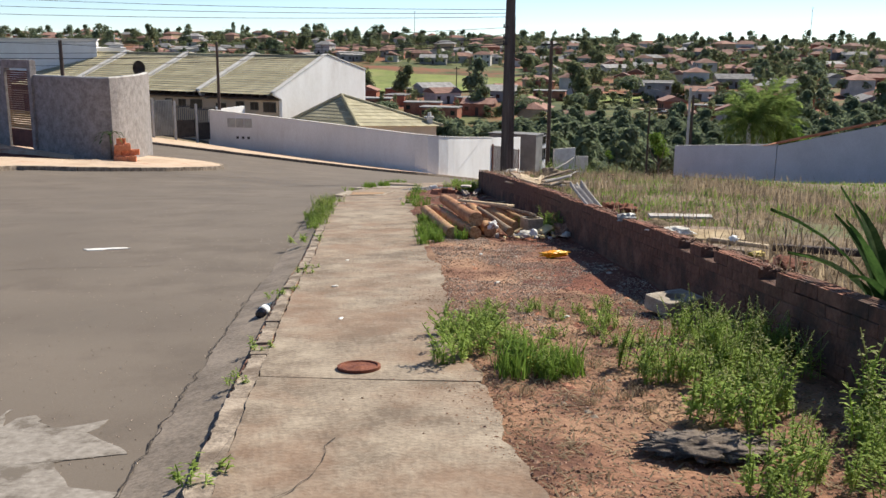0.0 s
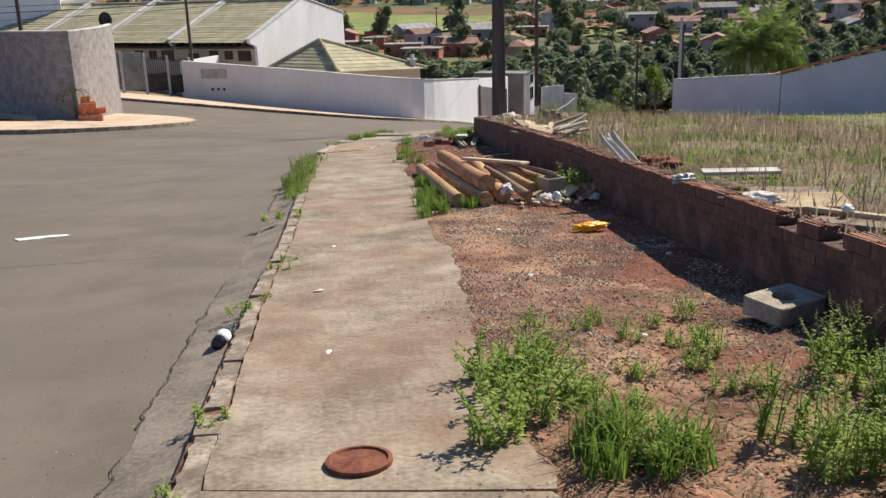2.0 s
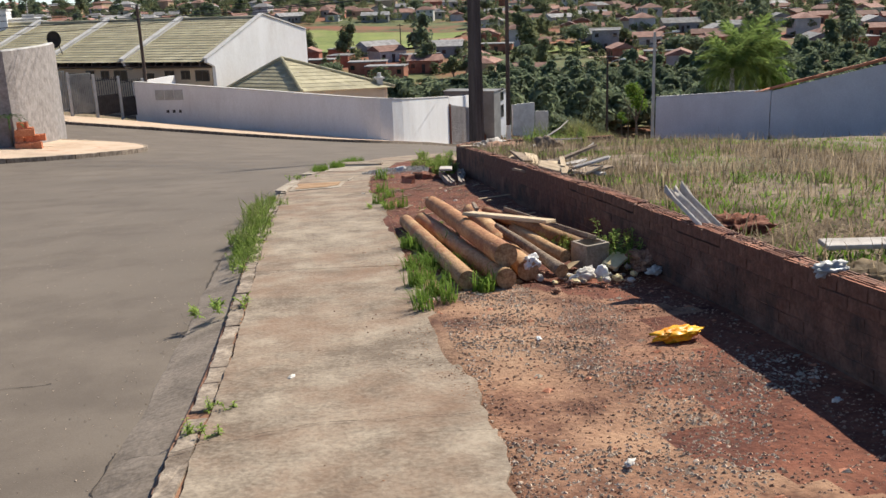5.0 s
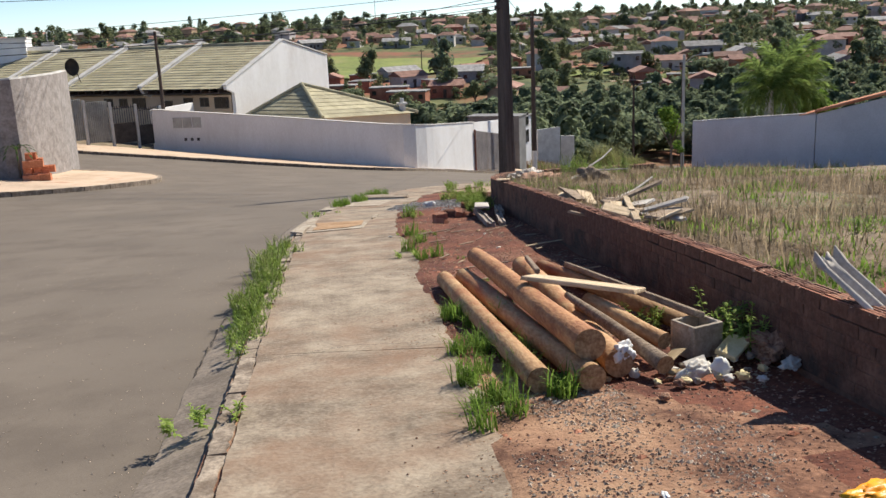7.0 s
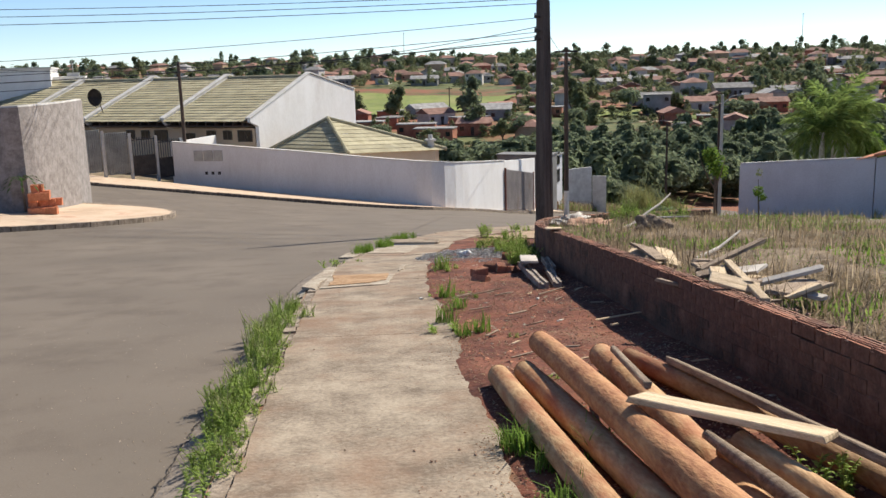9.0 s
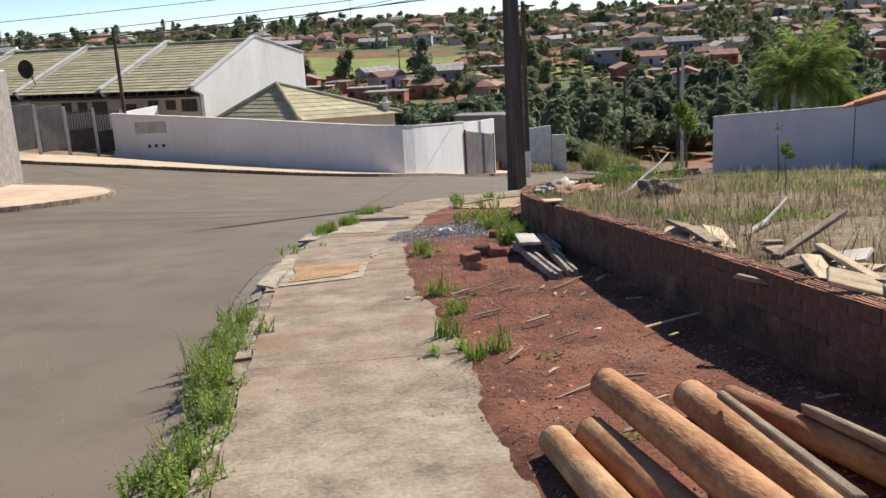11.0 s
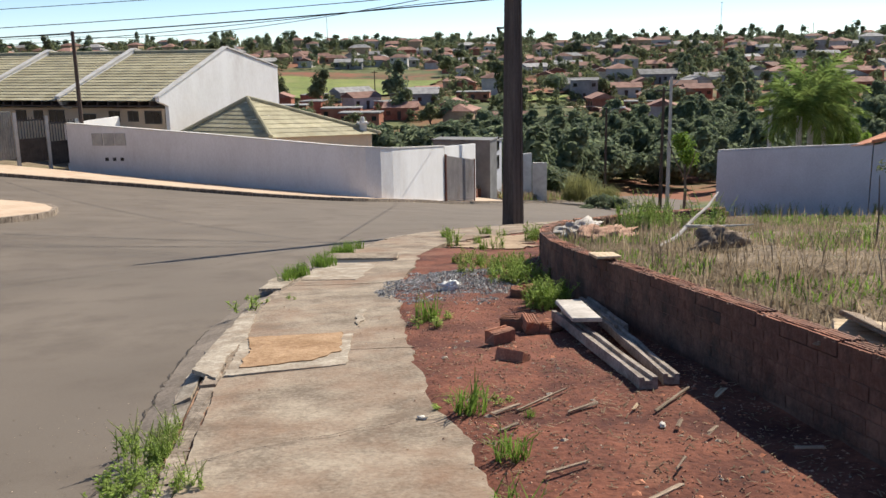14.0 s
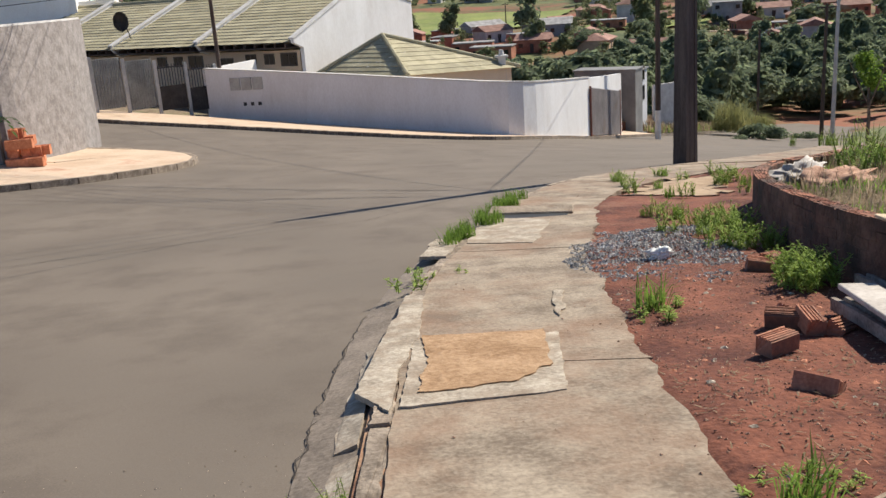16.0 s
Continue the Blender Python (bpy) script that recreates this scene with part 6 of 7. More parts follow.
stones("soil_crumbs", 42000, on_soil(verge_place(2.0, 22, 1.3)), 0.0025, 0.011, "pebble", "red soil crumbs and pebbles")
def pale_gravel(r):
    while True:
        y = r.uniform(5.2, 10.0)
        f = r.random()
        if noise.noise(Vector((f * 3, y * 1.1, 2.0))) + 0.35 - 0.5 * f > 0.1 * r.random():
            x = verge(y, f)
            return x, y, float(soil_noise(np.float64(x), np.float64(y))) - 0.02


M["grit"] = surface("pale_grit", (0.24, 0.175, 0.125), (0.52, 0.42, 0.33), 7, 0.95, 0.3, 60, piece=0.5)
stones("soil_gravel", 16000, pale_gravel, 0.003, 0.014, "grit", "pale gravel spread on soil")
stones("soil_lumps", 6000, on_soil(verge_place(2.0, 12, 1.2)), 0.004, 0.016, "pebble", "red soil lumps and stones")


def fringe_place(r):
    y = 1.5 + 14 * r.random()
    x = float(np.interp(y, INNER[:, 1], INNER[:, 0])) + 0.1 - abs(r.gauss(0, 0.16)) * (1.6 if noise.noise(Vector((y * 1.3, 0, 0))) > 0 else 0.7)
    return x, y, -0.001


stones("fringe_soil", 9000, fringe_place, 0.0015, 0.008, "soil", "soil crumbs strewn over the pavement edge", 0.4)


def road_place(r):
    y = r.uniform(1.5, 18)
    x = float(np.interp(y, KERB[:, 1], KERB[:, 0])) - 0.3 - 3.0 * r.random() ** 1.6
    return x, y, -0.119


stones("road_grit", 5200, road_place, 0.0015, 0.007, "grit", "loose grit on worn asphalt")


def top_place(r):
    y = r.uniform(4.0, 24.0)
    x = float(np.interp(y, LOTWALL[:, 1], LOTWALL[:, 0])) + r.uniform(0.0, 0.16)
    return x, y, 0.41 + 0.006 * r.random()


stones("wall_crumbs", 2600, top_place, 0.004, 0.022, "pebble", "crumbs of mortar and soil on a wall top", 0.6)
stones("brick_chips", 620, on_soil(verge_place(3.5, 20)), 0.008, 0.032, "chip", "orange brick chips on soil", 0.5)
stones("pale_chips", 620, on_soil(verge_place(3.0, 22)), 0.006, 0.028, "cement", "pale stone chips on soil", 0.5)


def wood_bits(r):
    x, y, z = on_soil(verge_place(12, 18))(r)
    return x, y, z + 0.006


scatter_blades("straw_bits", 1800, wood_bits, 0.015, 0.06, "straw", "dry straw bits and splinters on red soil", 1.0, 0.004)
scatter_blades("straw_bits_near", 5200, on_soil(verge_place(2.0, 6.5)), 0.02, 0.10, "straw", "dry straw bits on soil", 1.0, 0.004)


def heap(r):
    while True:
        x, y = r.uniform(3.3, 5.2), r.uniform(19.6, 22.8)
        u, v = (x - 4.15 - 0.22 * (y - 21.2)) / 0.75, (y - 21.1) / 1.35
        d = u * u + v * v + 0.9 * noise.noise(Vector((x * 1.7, y * 1.7, 0))) + 0.25 * r.random()
        if d < 1:
            return x, y, 0.03 * (1 - max(0, d)) + 0.01 * r.random() - 0.012


stones("gravel_heap", 5000, heap, 0.008, 0.026, "gravel", "spread heap of blue-grey gravel")


def pave_place(r):
    y = r.uniform(2, 26)
    a, b = float(np.interp(y, KERB[:, 1], KERB[:, 0])), float(np.interp(y, INNER[:, 1], INNER[:, 0]))
    return a + 0.15 + (b - a - 0.15) * r.random() ** 0.5, y, -0.002


stones("pavement_grit", 700, pave_place, 0.002, 0.01, "pebble", "small soil crumbs on concrete")
for i in range(26):
    y = rng.uniform(12.8, 16.5)
    x = verge(y, rng.uniform(0.1, 0.95))
    a, ln = rng.uniform(-0.6, 0.9), rng.choice((0.08, 0.12, 0.2, 0.45))
    board("stick", (x, y), (x + ln * math.cos(a), y + ln * math.sin(a)), 0.012, 0.02, rng.uniform(0.008, 0.03) if ln < 0.3 else 0.012, 0.01, rng.choice(("plank", "old_wood", "old_wood")), "splintered wood scrap on red soil", "stick")
for x, y in ((1.93, 7.05), (2.02, 5.6), (0.62, 7.2), (0.55, 5.9), (2.6, 16.5), (3.3, 17.2), (3.0, 7.3), (2.2, 8.7), (3.6, 15.9), (3.4, 14.7), (0.85, 8.6)):
    crumple("litter_scrap", x, y, zat(x, y), 0.03, 0.015, 0.008, rng.choice(("white_plastic", "cloth")), "small white litter scrap on the ground", "litter", rng.uniform(0, 180), int(x * 50), 2)

# ---- brick pile and plant at the far corner ----
pile = thing("brick_pile", -4.75, 35.15, zat(-4.75, 35.15), "stack of orange hollow bricks at a street corner", "brick pile")
M["new_brick"] = surface("orange_brick", (0.42, 0.13, 0.06), (0.66, 0.27, 0.14), 8, 0.9, 0.2, 40, piece=0.25)
big_brick = brick_mesh("brick", 0.3, 0.2, 0.2, True, M["new_brick"], 2)
for lay in range(4):
    for k in range((3, 3, 2, 1)[lay] * 2):
        b = new("brick", big_brick)
        b.parent = pile
        b.matrix_basis = pose(-0.36 + (k // 2) * 0.26 + rng.uniform(-0.03, 0.03) + 0.05 * lay, -0.05 + (k % 2) * 0.3, lay * 0.205, 0, 0, rng.uniform(-10, 10) + (90 if (k + lay) % 2 else 0))
potted = thing("potted_plant", -5.2, 35.25, zat(-5.2, 35.25) + 0.55, "dark green drooping plant behind bricks", "plant")
bm = bmesh.new()
for i in range(12):
    a = i * 0.7
    for k in range(6):
        leaf_quad(bm, Vector((0.09 * k * math.cos(a), 0.09 * k * math.sin(a), 0.35 + 0.12 * k - 0.028 * k * k)), Vector((math.cos(a), math.sin(a), 0.5 - 0.25 * k)), 0.24, 0.07)
part("leaves", bm, M["agave"], potted)
bm = bmesh.new()
tube(bm, [(0, 0, -0.5), (0, 0, 0.4)], [0.04, 0.03], 7)
part("stem", bm, M["bark"], potted)

# ---- trees ----
def crown_mesh(name, lobes, n, size, seed, mat, droop=0.0):
    """A crown of many small leaf clumps over several uneven lobes."""
    r = random.Random(seed)
    v, f = [], []
    for i in range(n):
        cx, cy, cz, rx, rz = r.choice(lobes)
        while True:
            d = Vector((r.uniform(-1, 1), r.uniform(-1, 1), r.uniform(-1, 1)))
            if 0.3 < d.length < 1:
                break
        d *= 0.8 + 0.35 * noise.noise(d * 2.2 + Vector((seed, cx, cy)))
        c = Vector((cx + d.x * rx, cy + d.y * rx, cz + d.z * rz))
        nrm = (d.normalized() + Vector((r.uniform(-1, 1), r.uniform(-1, 1), r.uniform(-0.6, 1))) * 0.8 + Vector((0, 0, 0.45))).normalized()
        a = nrm.orthogonal().normalized()
        a.rotate(Matrix.Rotation(r.uniform(0, 6.28), 3, nrm))
        b = nrm.cross(a)
        s = size * r.uniform(0.5, 1.3)
        o = len(v)
        v += [c - a * s, c - b * s * 0.6 + nrm * s * 0.2, c + a * s - Vector((0, 0, droop * s)), c + b * s * 0.6 + nrm * s * 0.25]
        f.append((o, o + 1, o + 2, o + 3))
    return mesh(name, v, f, mat)


def trunk_mesh(h, r, seed, limbs):
    q = random.Random(seed)
    bm = bmesh.new()
    tube(bm, [(0, 0, -0.4), (0.03 * h, 0.02 * h, h * 0.5), (0, 0.03 * h, h)], [r, r * 0.75, r * 0.45], 8)
    for i in range(limbs):
        a = q.uniform(0, 6.28)
        tube(bm, [(0.01 * h, 0.02 * h, h * q.uniform(0.55, 0.9)), (0.25 * h * math.cos(a), 0.25 * h * math.sin(a), h * 1.15), (0.4 * h * math.cos(a), 0.4 * h * math.sin(a), h * 1.5)], [r * 0.4, r * 0.28, r * 0.12], 6)
    me = bpy.data.meshes.new("trunk")
    bm.to_mesh(me)
    bm.free()
    me.materials.append(M["bark"])
    return me


def tree(name, x, y, z, trunk, crown, label, size=1.0, turn=0.0, group=""):
    ob = thing(name, x, y, z, label, "tree", group, turn)
    for nm, me in (("trunk", trunk), ("crown", crown)):
        p = new(nm, me)
        p.parent = ob
    ob.matrix_world = ob.matrix_world @ Matrix.Scale(size, 4)
    return ob


street_crown = crown_mesh("crown", [(0, 0, 2.1, 0.42, 0.55), (0.2, 0.1, 1.75, 0.35, 0.35), (-0.22, 0, 2.35, 0.3, 0.35)], 900, 0.06, 1, M["leaf_bright"])
tree("street_tree", 18.6, 40.3, zat(18.6, 40.3), trunk_mesh(1.6, 0.06, 1, 3), street_crown, "young street tree with a small leafy crown", 1.12)
sapling_crown = crown_mesh("crown", [(0, 0, 1.15, 0.16, 0.16), (0.1, 0, 1.0, 0.12, 0.1)], 120, 0.045, 2, M["leaf_bright"])
tree("sapling", 7.4, 18.5, zat(7.4, 18.5) + 0.13, trunk_mesh(1.05, 0.014, 2, 0), sapling_crown, "thin sapling on a vacant plot", 0.56)
tree("sapling", 8.0, 19.5, zat(8.0, 19.5) + 0.12, trunk_mesh(0.9, 0.012, 3, 0), crown_mesh("crown", [(0, 0, 1.0, 0.08, 0.1)], 20, 0.03, 3, M["leaf_olive"]), "bare thin sapling on a plot", 0.9)

M["leaf_sun"] = leafy("leaf_sunlit_green", (0.10, 0.16, 0.04), (0.25, 0.33, 0.10), 1.0)


def frond_mesh(name, length, arch, seed):
    """A feather frond: an arching rib with two rows of hanging leaflets."""
    r = random.Random(seed)
    v, f = [], []
    pts = [Vector((length * math.sin(arch * t) / arch, 0, length * (math.cos(arch * t) - 1) / arch + 0.25 * length * t)) for t in (i / 30 for i in range(31))]
    for i in range(30):
        w = 0.03 * (1 - i / 32)
        o = len(v)
        v += [pts[i] + Vector((0, -w, 0)), pts[i] + Vector((0, w, 0)), pts[i + 1] + Vector((0, w, 0)), pts[i + 1] + Vector((0, -w, 0))]
        f.append((o, o + 1, o + 2, o + 3))
        if i < 3:
            continue
        for sgn in (-1, 1):
            for h in (0, 0.5):
                p = pts[i].lerp(pts[i + 1], h)
                ll = (0.55 - 0.35 * abs(i / 30 - 0.45)) * r.uniform(0.8, 1.15)
                d = Vector((0.5, sgn * r.uniform(0.55, 0.9), r.uniform(-0.75, 0.2))).normalized()
                mid, tip = p + d * ll * 0.55, p + d * ll - Vector((0, 0, 0.22 * ll))
                o = len(v)
                v += [p, mid + Vector((0.025, 0, 0)), tip, mid - Vector((0.025, 0, 0))]
                f.append((o, o + 1, o + 2, o + 3))
    return mesh(name, v, f, M["leaf_sun"])


FRONDS = [frond_mesh("frond", 2.0, a, 50 + i) for i, a in enumerate((0.7, 1.2, 1.7))]


def palm(x, y, z, h, size, label):
    ob = thing("palm_tree", x, y, z, label, "palm", "palms behind the grey wall")
    bm = bmesh.new()
    tube(bm, [(0, 0, -0.4), (0.03, 0.02, h * 0.5), (0, 0.04, h)], [0.14, 0.11, 0.10], 9)
    part("trunk", bm, M["pale_pole"], ob)
    for i in range(26):
        lift = -68 + 92 * i / 25
        fr = new("frond", FRONDS[0 if lift < -40 else 1 if lift < -10 else 2])
        fr.parent = ob
        fr.matrix_basis = pose(0, 0, h, 0, 0, i * 137.5) @ pose(0, 0, 0, 0, lift, 0) @ Matrix.Scale(size * rng.uniform(0.85, 1.1), 4)
    return ob


palm(23.1, 40.2, -5.0, 2.5, 0.95, "feathery bright green palm behind a grey wall")
palm(24.2, 41.0, -5.0, 3.0, 1.05, "tall feathery palm with a pale trunk")
palm(25.1, 41.4, -5.0, 2.3, 0.9, "feathery palm with drooping fronds")
tree("garden_tree", 26.0, 41.6, -5.2, trunk_mesh(1.4, 0.12, 7, 4), crown_mesh("crown", [(0, 0, 1.9, 1.0, 0.8), (0.8, 0.2, 1.5, 0.8, 0.6)], 1500, 0.12, 6, M["leaf_bright"], 0.3), "yellow-green bushy tree behind a grey wall", 1.0)

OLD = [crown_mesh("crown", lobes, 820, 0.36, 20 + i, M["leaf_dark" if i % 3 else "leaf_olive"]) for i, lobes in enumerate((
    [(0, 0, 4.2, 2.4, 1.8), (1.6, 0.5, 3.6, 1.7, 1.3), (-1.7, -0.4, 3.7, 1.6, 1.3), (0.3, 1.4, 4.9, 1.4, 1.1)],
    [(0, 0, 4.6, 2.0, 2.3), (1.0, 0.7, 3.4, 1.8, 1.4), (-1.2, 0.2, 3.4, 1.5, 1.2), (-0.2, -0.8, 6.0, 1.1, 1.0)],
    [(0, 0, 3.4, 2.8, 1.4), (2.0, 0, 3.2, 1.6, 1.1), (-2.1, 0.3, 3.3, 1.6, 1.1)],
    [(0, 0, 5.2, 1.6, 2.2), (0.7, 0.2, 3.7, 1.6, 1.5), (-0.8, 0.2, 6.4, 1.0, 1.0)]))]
TRUNKS = [trunk_mesh(2.6, 0.22, 30 + i, 4) for i in range(3)]


def far_z(x, y):
    d = math.hypot(x, y)
    if d > 130:
        far = min(1.0, max(0.0, (d - 140) / 200))
        return zat(x, y) - 0.02 + far * (2.2 * math.sin(0.011 * x + 1) * math.sin(0.013 * y) + 1.2 * math.sin(0.031 * x) * math.sin(0.027 * y + 2))
    return float(ground_height(np.array([x]), np.array([y]))[0])


def polar(bearing, d):
    a = radians(bearing)
    return 1 + d * math.sin(a), 8 + d * math.cos(a)


rng = random.Random(5)
# woods in the valley: one mass of crowns
v, f = [], []
for i in range(700):
    b = rng.uniform(8, 47)
    d = rng.uniform(84, 128 if b < 14 else 150 if b < 19 else 188 if b < 30 else 225)
    x, y = polar(b, d)
    if d < 108 and side(np.float64(x), np.float64(y), KERB_FAR[::4]) < 4:
        continue
    me = rng.choice(OLD)
    s = rng.uniform(0.7, 1.25)
    m = pose(x, y, far_z(x, y) - 1.2, 0, 0, rng.uniform(0, 360)) @ Matrix.Scale(s, 4)
    o = len(v)
    v += [m @ q.co for q in me.vertices]
    f += [tuple(o + k for k in p.vertices) for p in me.polygons]
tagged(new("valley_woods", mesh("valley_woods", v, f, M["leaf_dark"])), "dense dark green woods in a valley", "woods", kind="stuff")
for i in range(296):
    d = 195 + 520 * rng.random() ** 0.9
    b = rng.uniform(-14, 48)
    if 1 < b < 16.5 and 275 < d < 425:
        continue
    if d < 400 and b > 15 and rng.random() < 0.3:
        continue
    x, y = polar(b, d)
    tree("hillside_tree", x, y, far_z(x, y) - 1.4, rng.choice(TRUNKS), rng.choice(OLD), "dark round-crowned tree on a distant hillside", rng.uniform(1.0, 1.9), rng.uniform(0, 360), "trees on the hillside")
for b, s in ((17.5, 1.7), (18.8, 1.9), (20.2, 1.7), (22.5, 1.5), (24.6, 1.9), (27, 1.6), (29.3, 1.6), (32.5, 2.0), (35, 1.6), (36.5, 1.9), (40, 1.5), (9.5, 1.2), (13.3, 2.2), (15.6, 2.3), (5, 1.1), (0, 1.2), (-3, 1.2), (44, 1.8)):
    x, y = polar(b, 690)
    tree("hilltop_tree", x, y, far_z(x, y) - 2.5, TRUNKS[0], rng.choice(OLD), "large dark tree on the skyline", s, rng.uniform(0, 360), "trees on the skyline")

v, f = [], []
for i in range(2900):
    d = 165 + 570 * rng.random() ** 0.8
    b = rng.uniform(-12, 48)
    if -3 < b < 16.5 and 272 < d < 425:
        continue
    x, y = polar(b, d)
    me = rng.choice(OLD)
    m = pose(x, y, far_z(x, y) - 1.6, 0, 0, rng.uniform(0, 360)) @ Matrix.Diagonal((*[rng.uniform(0.5, 1.15)] * 2, rng.uniform(0.4, 0.85) if d < 300 else rng.uniform(0.7, 1.25), 1))
    o = len(v)
    v += [m @ q.co for q in me.vertices[:1320]]
    f += [tuple(o + k for k in p.vertices) for p in list(me.polygons)[:250 if d > 420 else 330]]
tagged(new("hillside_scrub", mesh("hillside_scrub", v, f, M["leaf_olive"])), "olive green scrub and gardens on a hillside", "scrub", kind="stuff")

v, f = [], []
for i in range(190):
    x, y = polar(rng.uniform(-14, 48), rng.uniform(600, 720))
    me = rng.choice(OLD)
    m = pose(x, y, far_z(x, y) - 3.0, 0, 0, rng.uniform(0, 360)) @ Matrix.Diagonal((*[rng.uniform(1.3, 2.8)] * 2, rng.uniform(1.2, 2.3), 1))
    o = len(v)
    v += [m @ q.co for q in me.vertices[:1600]]
    f += [tuple(o + k for k in p.vertices) for p in list(me.polygons)[:400]]
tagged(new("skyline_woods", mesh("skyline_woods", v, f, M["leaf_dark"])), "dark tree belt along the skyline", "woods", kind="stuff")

# bank of earth and dry grass beyond the cross street
def bank_place(r):
    t = r.random()
    p = resample(KERB_FAR, 2, 0.66 + 0.3 * t, 0.661 + 0.3 * t)[0]
    n = r.uniform(2.0, 9.0)
    x, y = p[0] - 0.8 * n + 2.0, p[1] + 0.6 * n
    return x, y, 0.0


berm = resample(KERB_FAR, 60, near_share(KERB_FAR, 60.5), near_share(KERB_FAR, 76))
ribbon("earth_bank", offset(berm, 1.9 + 0.12 * np.sin(np.arange(60) * 0.9))[::-1], offset(berm, 8.0)[::-1], 0.55, 1.15, 0.9, M["soil_red"], "cut bank of red earth beyond the cross street")


def berm_place(r):
    i = r.randrange(60)
    u = r.random()
    p = (offset(berm, 1.95)[i] * (1 - u) + offset(berm, 8.0)[i] * u)
    return p[0] + r.uniform(-0.2, 0.2), p[1] + r.uniform(-0.2, 0.2), 0.55 + 0.6 * u - 0.03


scatter_blades("bank_turf", 7000, berm_place, 0.12, 0.35, "straw", "dry grass on an earth bank", 0.4, 0.03)
M["bush_dry"] = leafy("yellow_green_bush", (0.16, 0.17, 0.06), (0.36, 0.34, 0.15), 2)
BUSH = [tuft_mesh("dry_bush", 0.75, 420, 0.32, 60 + i, "bush_dry") for i in range(2)]
for x, y, k in ((30.2, 73.5, 3.4), (31.2, 74.5, 3.0), (33.5, 76.0, 2.6), (34.6, 77.0, 2.3), (29.2, 73.0, 2.0)):
    plant(BUSH, x, y, "tall dry yellow-green grass clump on a bank", "bush", k, 0.3, "dry bushes on the bank")
scatter_blades("bank_grass", 9000, bank_place, 0.25, 0.8, "straw", "dry yellow grass on a bank", 0.2, 0.03)
scatter_blades("bank_green", 5000, bank_place, 0.2, 0.6, "turf", "green grass on a bank", 0.1, 0.03)
for x, y, s, me in ((30.5, 70, 0.42, 2), (33, 72.5, 0.36, 2), (36, 74, 0.3, 2), (28.2, 68.2, 0.25, 2)):
    tree("bush", x, y, far_z(x, y) - 0.6, TRUNKS[1], OLD[me], "olive bush on a grassy bank", s, 40 * x)

# ---- meadow, earth roads and houses on the hill ----
def drape(name, corners, material, label, lift, n=14):
    """A sheet over the land between four corners given as bearing and distance."""
    v, f = [], []
    for i in range(n + 1):
        for j in range(n + 1):
            s, t = i / n, j / n
            b = (corners[0][0] * (1 - s) + corners[1][0] * s) * (1 - t) + (corners[3][0] * (1 - s) + corners[2][0] * s) * t
            d = (corners[0][1] * (1 - s) + corners[1][1] * s) * (1 - t) + (corners[3][1] * (1 - s) + corners[2][1] * s) * t
            b += 0.12 * math.sin(j * 2.3 + i)
            x, y = polar(b, d + 3 * math.sin(i * 1.9))
            v.append((x, y, far_z(x, y) + lift))
    f = [(i * (n + 1) + j, i * (n + 1) + j + 1, (i + 1) * (n + 1) + j + 1, (i + 1) * (n + 1) + j) for i in range(n) for j in range(n)]
    return structure(name, mesh(name, v, f, material, True), label)


drape("meadow", [(-2, 272), (14.2, 292), (16.6, 355), (-2, 430)], M["meadow"], "bright green meadow on a hillside", 0.5)
drape("meadow_lower", [(17, 250), (24, 250), (24, 268), (17, 270)], M["meadow"], "green rough grass on a hillside", 0.5)
drape("meadow_middle", [(27, 236), (33, 238), (33, 252), (27, 250)], M["meadow"], "green scrub on a hillside", 0.5)
drape("earth_road", [(12.2, 232), (12.7, 232), (16.6, 285), (16.2, 285)], M["red_earth"], "red earth track up a hillside", 0.8)
drape("earth_cut", [(20, 278), (28, 274), (28, 284), (20, 287)], M["red_earth"], "red earth cutting on a hillside", 0.7)
drape("earth_lane", [(24, 226), (43, 212), (43, 213.5), (24, 228)], M["tan_pave"], "pale lane crossing a hillside", 0.9)

M["house_red"] = surface("raw_brick_house", (0.27, 0.095, 0.06), (0.44, 0.19, 0.12), 0.6, 0.9, 0.0, 3)
M["house_white"] = surface("whitewashed_house", (0.40, 0.38, 0.35), (0.58, 0.56, 0.52), 0.4, 0.9, 0.0, 3)
M["house_grey"] = surface("cement_house", (0.20, 0.195, 0.19), (0.33, 0.32, 0.31), 0.4, 0.9, 0.0, 3)
M["house_ochre"] = surface("ochre_house", (0.34, 0.24, 0.15), (0.48, 0.35, 0.23), 0.4, 0.9, 0.0, 3)
M["roof_far"] = surface("old_clay_roof", (0.19, 0.10, 0.075), (0.35, 0.20, 0.155), 0.5, 0.9, 0.0, 4, piece=0.35)
M["roof_grey"] = surface("fibre_cement_roof", (0.20, 0.19, 0.185), (0.40, 0.385, 0.37), 0.5, 0.9, 0.0, 4, piece=0.3)


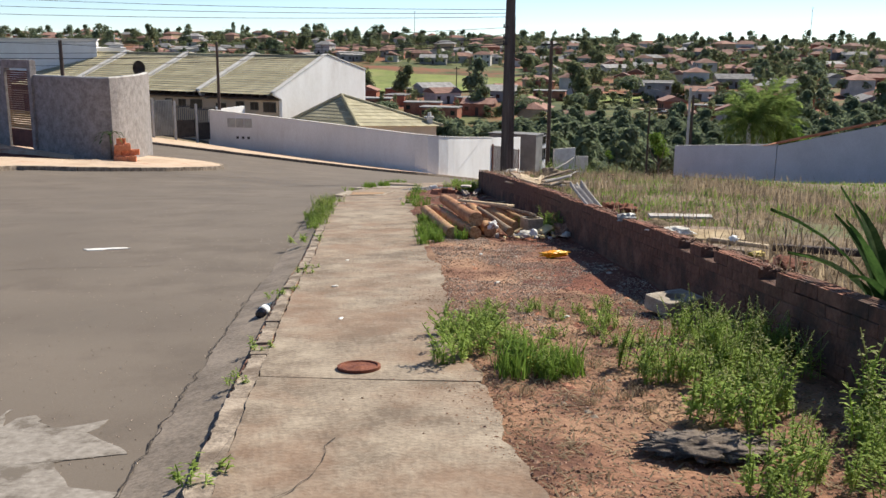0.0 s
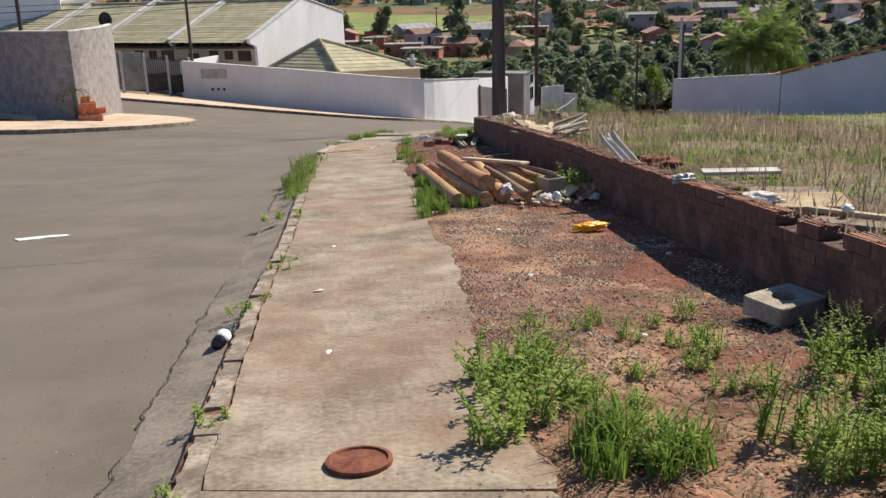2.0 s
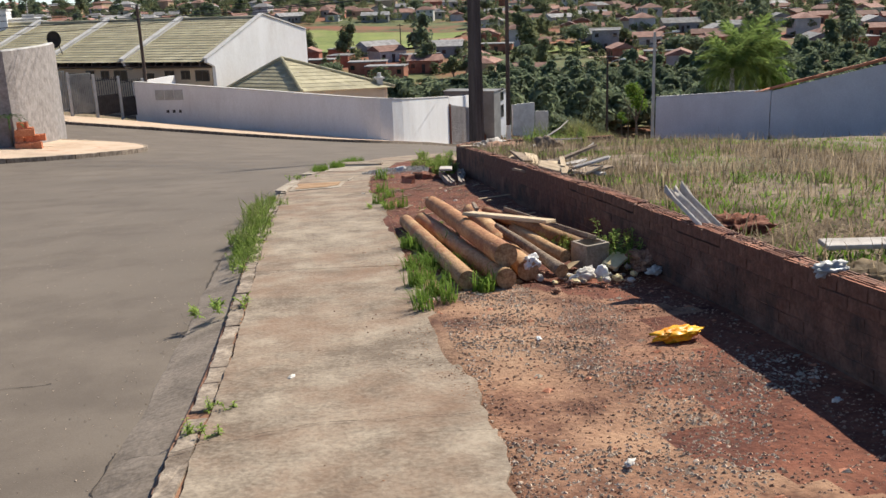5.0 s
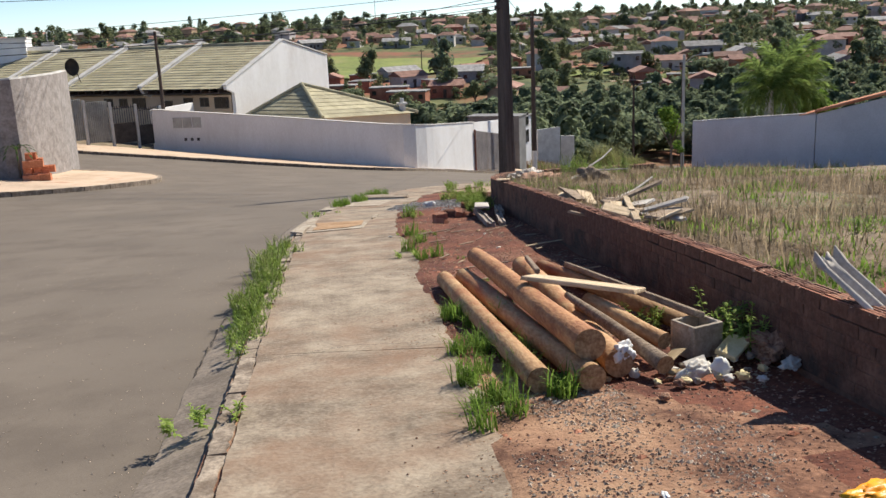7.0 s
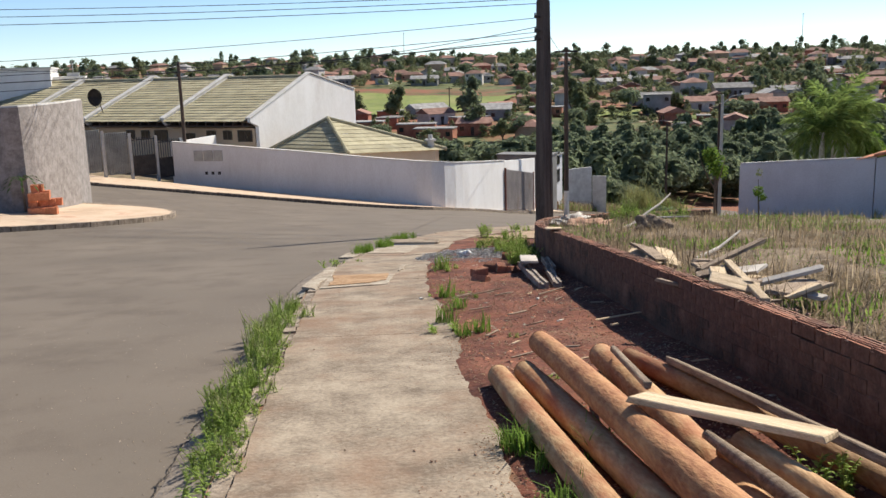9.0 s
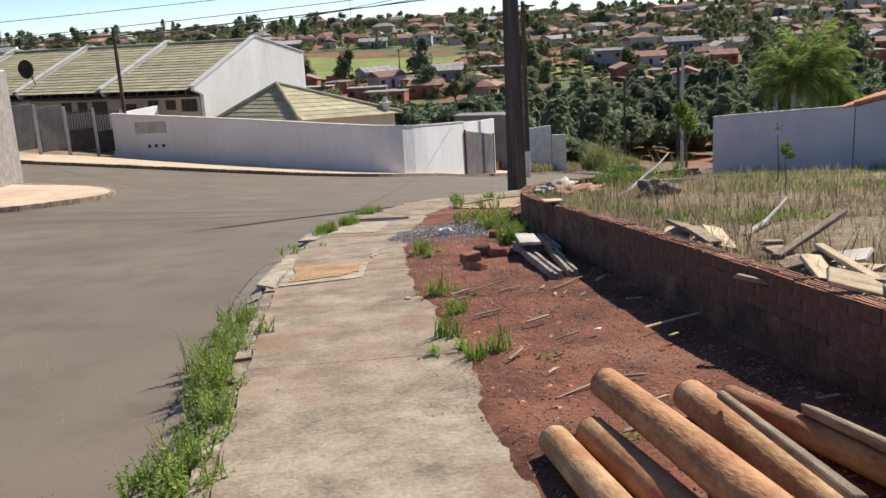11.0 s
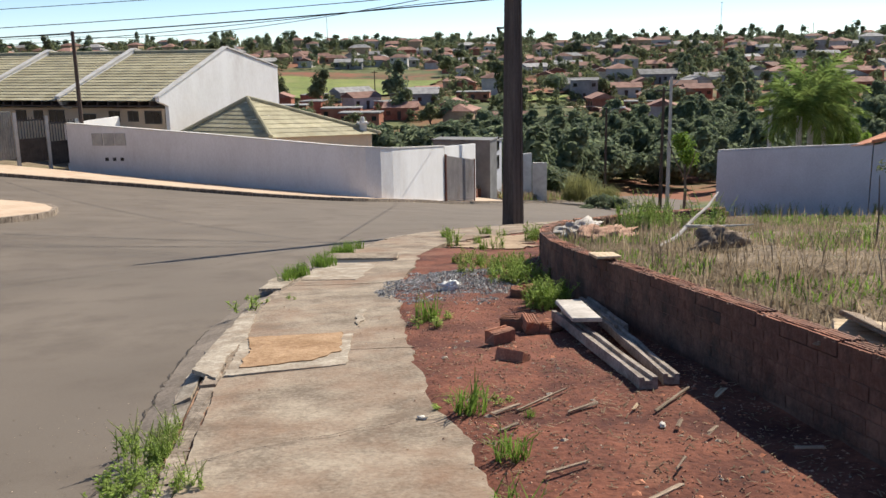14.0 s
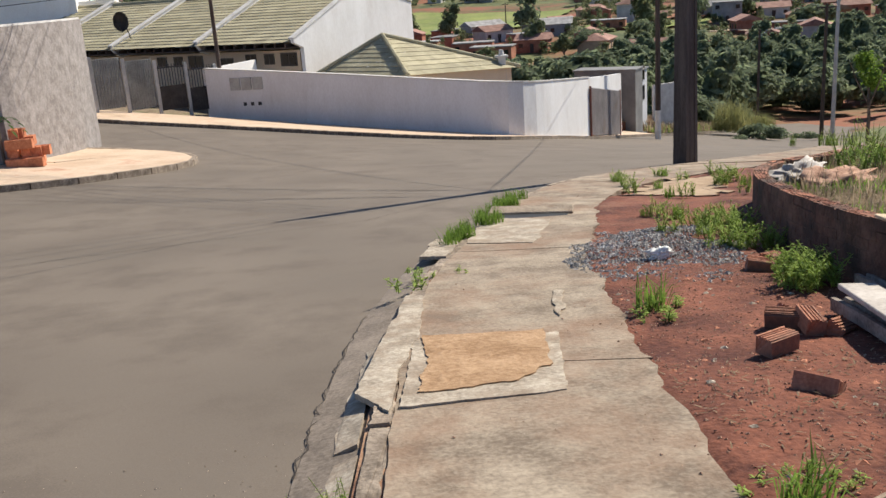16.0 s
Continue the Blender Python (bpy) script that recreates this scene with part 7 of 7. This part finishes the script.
def far_house(kind, w, d, h, roof, wall_mat, roof_mat, label):
    """A small hill house: walls, a gable, hipped or flat roof with eaves, a door and windows."""
    ob = thing("hill_house", 0, 0, 0, label, "house", "houses on the hillside")
    bm = bmesh.new()
    box(bm, -w / 2, w / 2, -d / 2, d / 2, -3, h)
    part("wall", bm, M[wall_mat], ob)
    bm = bmesh.new()
    e = 0.5
    if roof == "flat":
        box(bm, -w / 2 - 0.2, w / 2 + 0.2, -d / 2 - 0.2, d / 2 + 0.2, h, h + 0.25)
    else:
        k = w / 2 + e if roof == "gable" else w / 2 - d * 0.35
        lo = [bm.verts.new(p) for p in ((-w / 2 - e, -d / 2 - e, h), (w / 2 + e, -d / 2 - e, h), (w / 2 + e, d / 2 + e, h), (-w / 2 - e, d / 2 + e, h))]
        r0, r1 = bm.verts.new((-k, 0, h + d * 0.22)), bm.verts.new((k, 0, h + d * 0.22))
        bm.faces.new((lo[0], lo[1], r1, r0))
        bm.faces.new((lo[2], lo[3], r0, r1))
        bm.faces.new((lo[1], lo[2], r1))
        bm.faces.new((lo[3], lo[0], r0))
        bm.faces.new(lo[::-1])
    part("roof", bm, M[roof_mat], ob)
    for x in np.linspace(-w / 2 + 1.2, w / 2 - 1.2, max(2, int(w / 3))):
        bm = bmesh.new()
        box(bm, x - 0.55, x + 0.55, -d / 2 - 0.06, -d / 2 + 0.1, 1.0, 2.1)
        part("window", bm, M["dark_glass"], ob)
        if h > 4:
            bm = bmesh.new()
            box(bm, x - 0.55, x + 0.55, -d / 2 - 0.06, -d / 2 + 0.1, 4.0, 5.1)
            part("window", bm, M["dark_glass"], ob)
    bm = bmesh.new()
    box(bm, -0.45, 0.45, -d / 2 - 0.07, -d / 2 + 0.1, -0.2, 2.0)
    part("door", bm, M["polewood"], ob)
    return ob


KINDS = [far_house("a", 9, 7, 3.0, "gable", "house_white", "roof_far", "small white house with a red tiled roof"),
         far_house("b", 11, 7, 3.0, "hip", "house_ochre", "roof_far", "ochre house with a hipped clay roof"),
         far_house("c", 8, 6.5, 2.9, "gable", "house_red", "roof_far", "raw red brick house with a clay roof"),
         far_house("d", 10, 6, 2.8, "flat", "house_red", "roof_grey", "raw brick house with a flat roof"),
         far_house("e", 8, 8, 5.8, "flat", "house_grey", "roof_grey", "two-storey grey cement house"),
         far_house("f", 14, 8, 3.2, "gable", "house_grey", "roof_grey", "long grey shed with a pale roof"),
         far_house("g", 9, 8, 5.6, "hip", "house_white", "roof_far", "two-storey white house with a clay roof"),
         far_house("h", 12, 7, 3.0, "gable", "house_white", "roof_grey", "white house with a grey sheet roof")]
spots = []
for i in range(2600):
    d = 178 + 330 * rng.random() ** 0.8
    b = rng.uniform(-14, 48)
    if -3 < b < 17 and 268 < d < 432:
        continue
    if d < 250 and (b < 7 or b > 30 or rng.random() < 0.5):
        continue
    x, y = polar(b, d)
    if any((x - p) ** 2 + (y - q) ** 2 < (10.5 + (d - 215) * 0.012) ** 2 for p, q in spots):
        continue
    spots.append((x, y))
    if len(spots) > 250:
        break
for n, (x, y) in enumerate(spots):
    k = n if n < len(KINDS) else rng.choice((0, 0, 1, 1, 2, 2, 2, 3, 5, 6, 7) if math.hypot(x, y) > 270 else (2, 2, 3, 3, 2, 3, 0, 5))
    m = pose(x, y, far_z(x, y), 0, 0, rng.choice((-22, -18, 20, 68, -110)) + rng.uniform(-8, 8))
    if n < len(KINDS):
        KINDS[n].matrix_world = m @ Matrix.Scale(0.88, 4)
    else:
        copy_thing(KINDS[k], m).scale = (0.88, 0.88, 0.88)
# the town on the upper slope: many small houses under clay and sheet roofs
verts, faces, slot = [], [], []
for i in range(250):
    d, b = 440 + 320 * rng.random(), rng.uniform(-14, 48)
    x, y = polar(b, d)
    w, l, h = rng.uniform(7, 12), rng.uniform(6, 8), rng.choice((3.0, 3.0, 3.2, 5.6))
    m = pose(x, y, far_z(x, y), 0, 0, rng.choice((-22, -18, 20, 68)) + rng.uniform(-8, 8))
    o = len(verts)
    verts += [m @ Vector(p) for p in ((-w / 2, -l / 2, -2), (w / 2, -l / 2, -2), (w / 2, l / 2, -2), (-w / 2, l / 2, -2), (-w / 2, -l / 2, h), (w / 2, -l / 2, h), (w / 2, l / 2, h), (-w / 2, l / 2, h),
                                      (-w / 2 - 0.5, -l / 2 - 0.5, h), (w / 2 + 0.5, -l / 2 - 0.5, h), (w / 2 + 0.5, l / 2 + 0.5, h), (-w / 2 - 0.5, l / 2 + 0.5, h), (-w / 4, 0, h + l * 0.22), (w / 4, 0, h + l * 0.22))]
    wall_slot, roof_slot = rng.choice((0, 0, 1, 2, 3)), rng.choice((4, 4, 4, 5))
    for q, k in (((0, 1, 5, 4), wall_slot), ((1, 2, 6, 5), wall_slot), ((2, 3, 7, 6), wall_slot), ((3, 0, 4, 7), wall_slot), ((8, 9, 13, 12), roof_slot), ((10, 11, 12, 13), roof_slot), ((9, 10, 13), roof_slot), ((11, 8, 12), roof_slot)):
        faces.append(tuple(o + j for j in q))
        slot.append(k)
    for k in range(2):
        u = w * (-0.25 + 0.5 * k)
        o = len(verts)
        verts += [m @ Vector(p) for p in ((u - 0.6, -l / 2 - 0.05, 1), (u + 0.6, -l / 2 - 0.05, 1), (u + 0.6, -l / 2 - 0.05, 2.2), (u - 0.6, -l / 2 - 0.05, 2.2))]
        faces.append((o, o + 1, o + 2, o + 3))
        slot.append(6)
town = mesh("hill_town", verts, faces, M["house_white"])
for k in ("house_ochre", "house_red", "house_grey", "roof_far", "roof_grey", "dark_glass"):
    town.materials.append(M[k])
town.polygons.foreach_set("material_index", np.array(slot, np.int32))
tagged(new("hill_town", town), "dense town of clay-roofed houses on a hillside", "houses", kind="stuff")
for b, d, h in ((-4.5, 300, 9), (-2, 320, 8), (0.5, 330, 9), (2.5, 310, 8), (4, 420, 9), (12.4, 300, 8), (13.6, 330, 8), (33, 720, 30), (38, 700, 14), (-6, 260, 8), (-7.5, 240, 8), (9.7, 640, 22)):
    x, y = polar(b, d)
    p = thing("distant_pole", x, y, far_z(x, y) - 0.3, "thin distant power pole on a hill", "pole", "poles on the hillside")
    bm = bmesh.new()
    tube(bm, [(0, 0, 0), (0, 0, h)], [0.2, 0.14], 6)
    part("shaft", bm, M["polewood"], p)
    bm = bmesh.new()
    box(bm, -1.0, 1.0, -0.08, 0.08, h - 0.7, h - 0.5)
    part("crossarm", bm, M["polewood"], p)
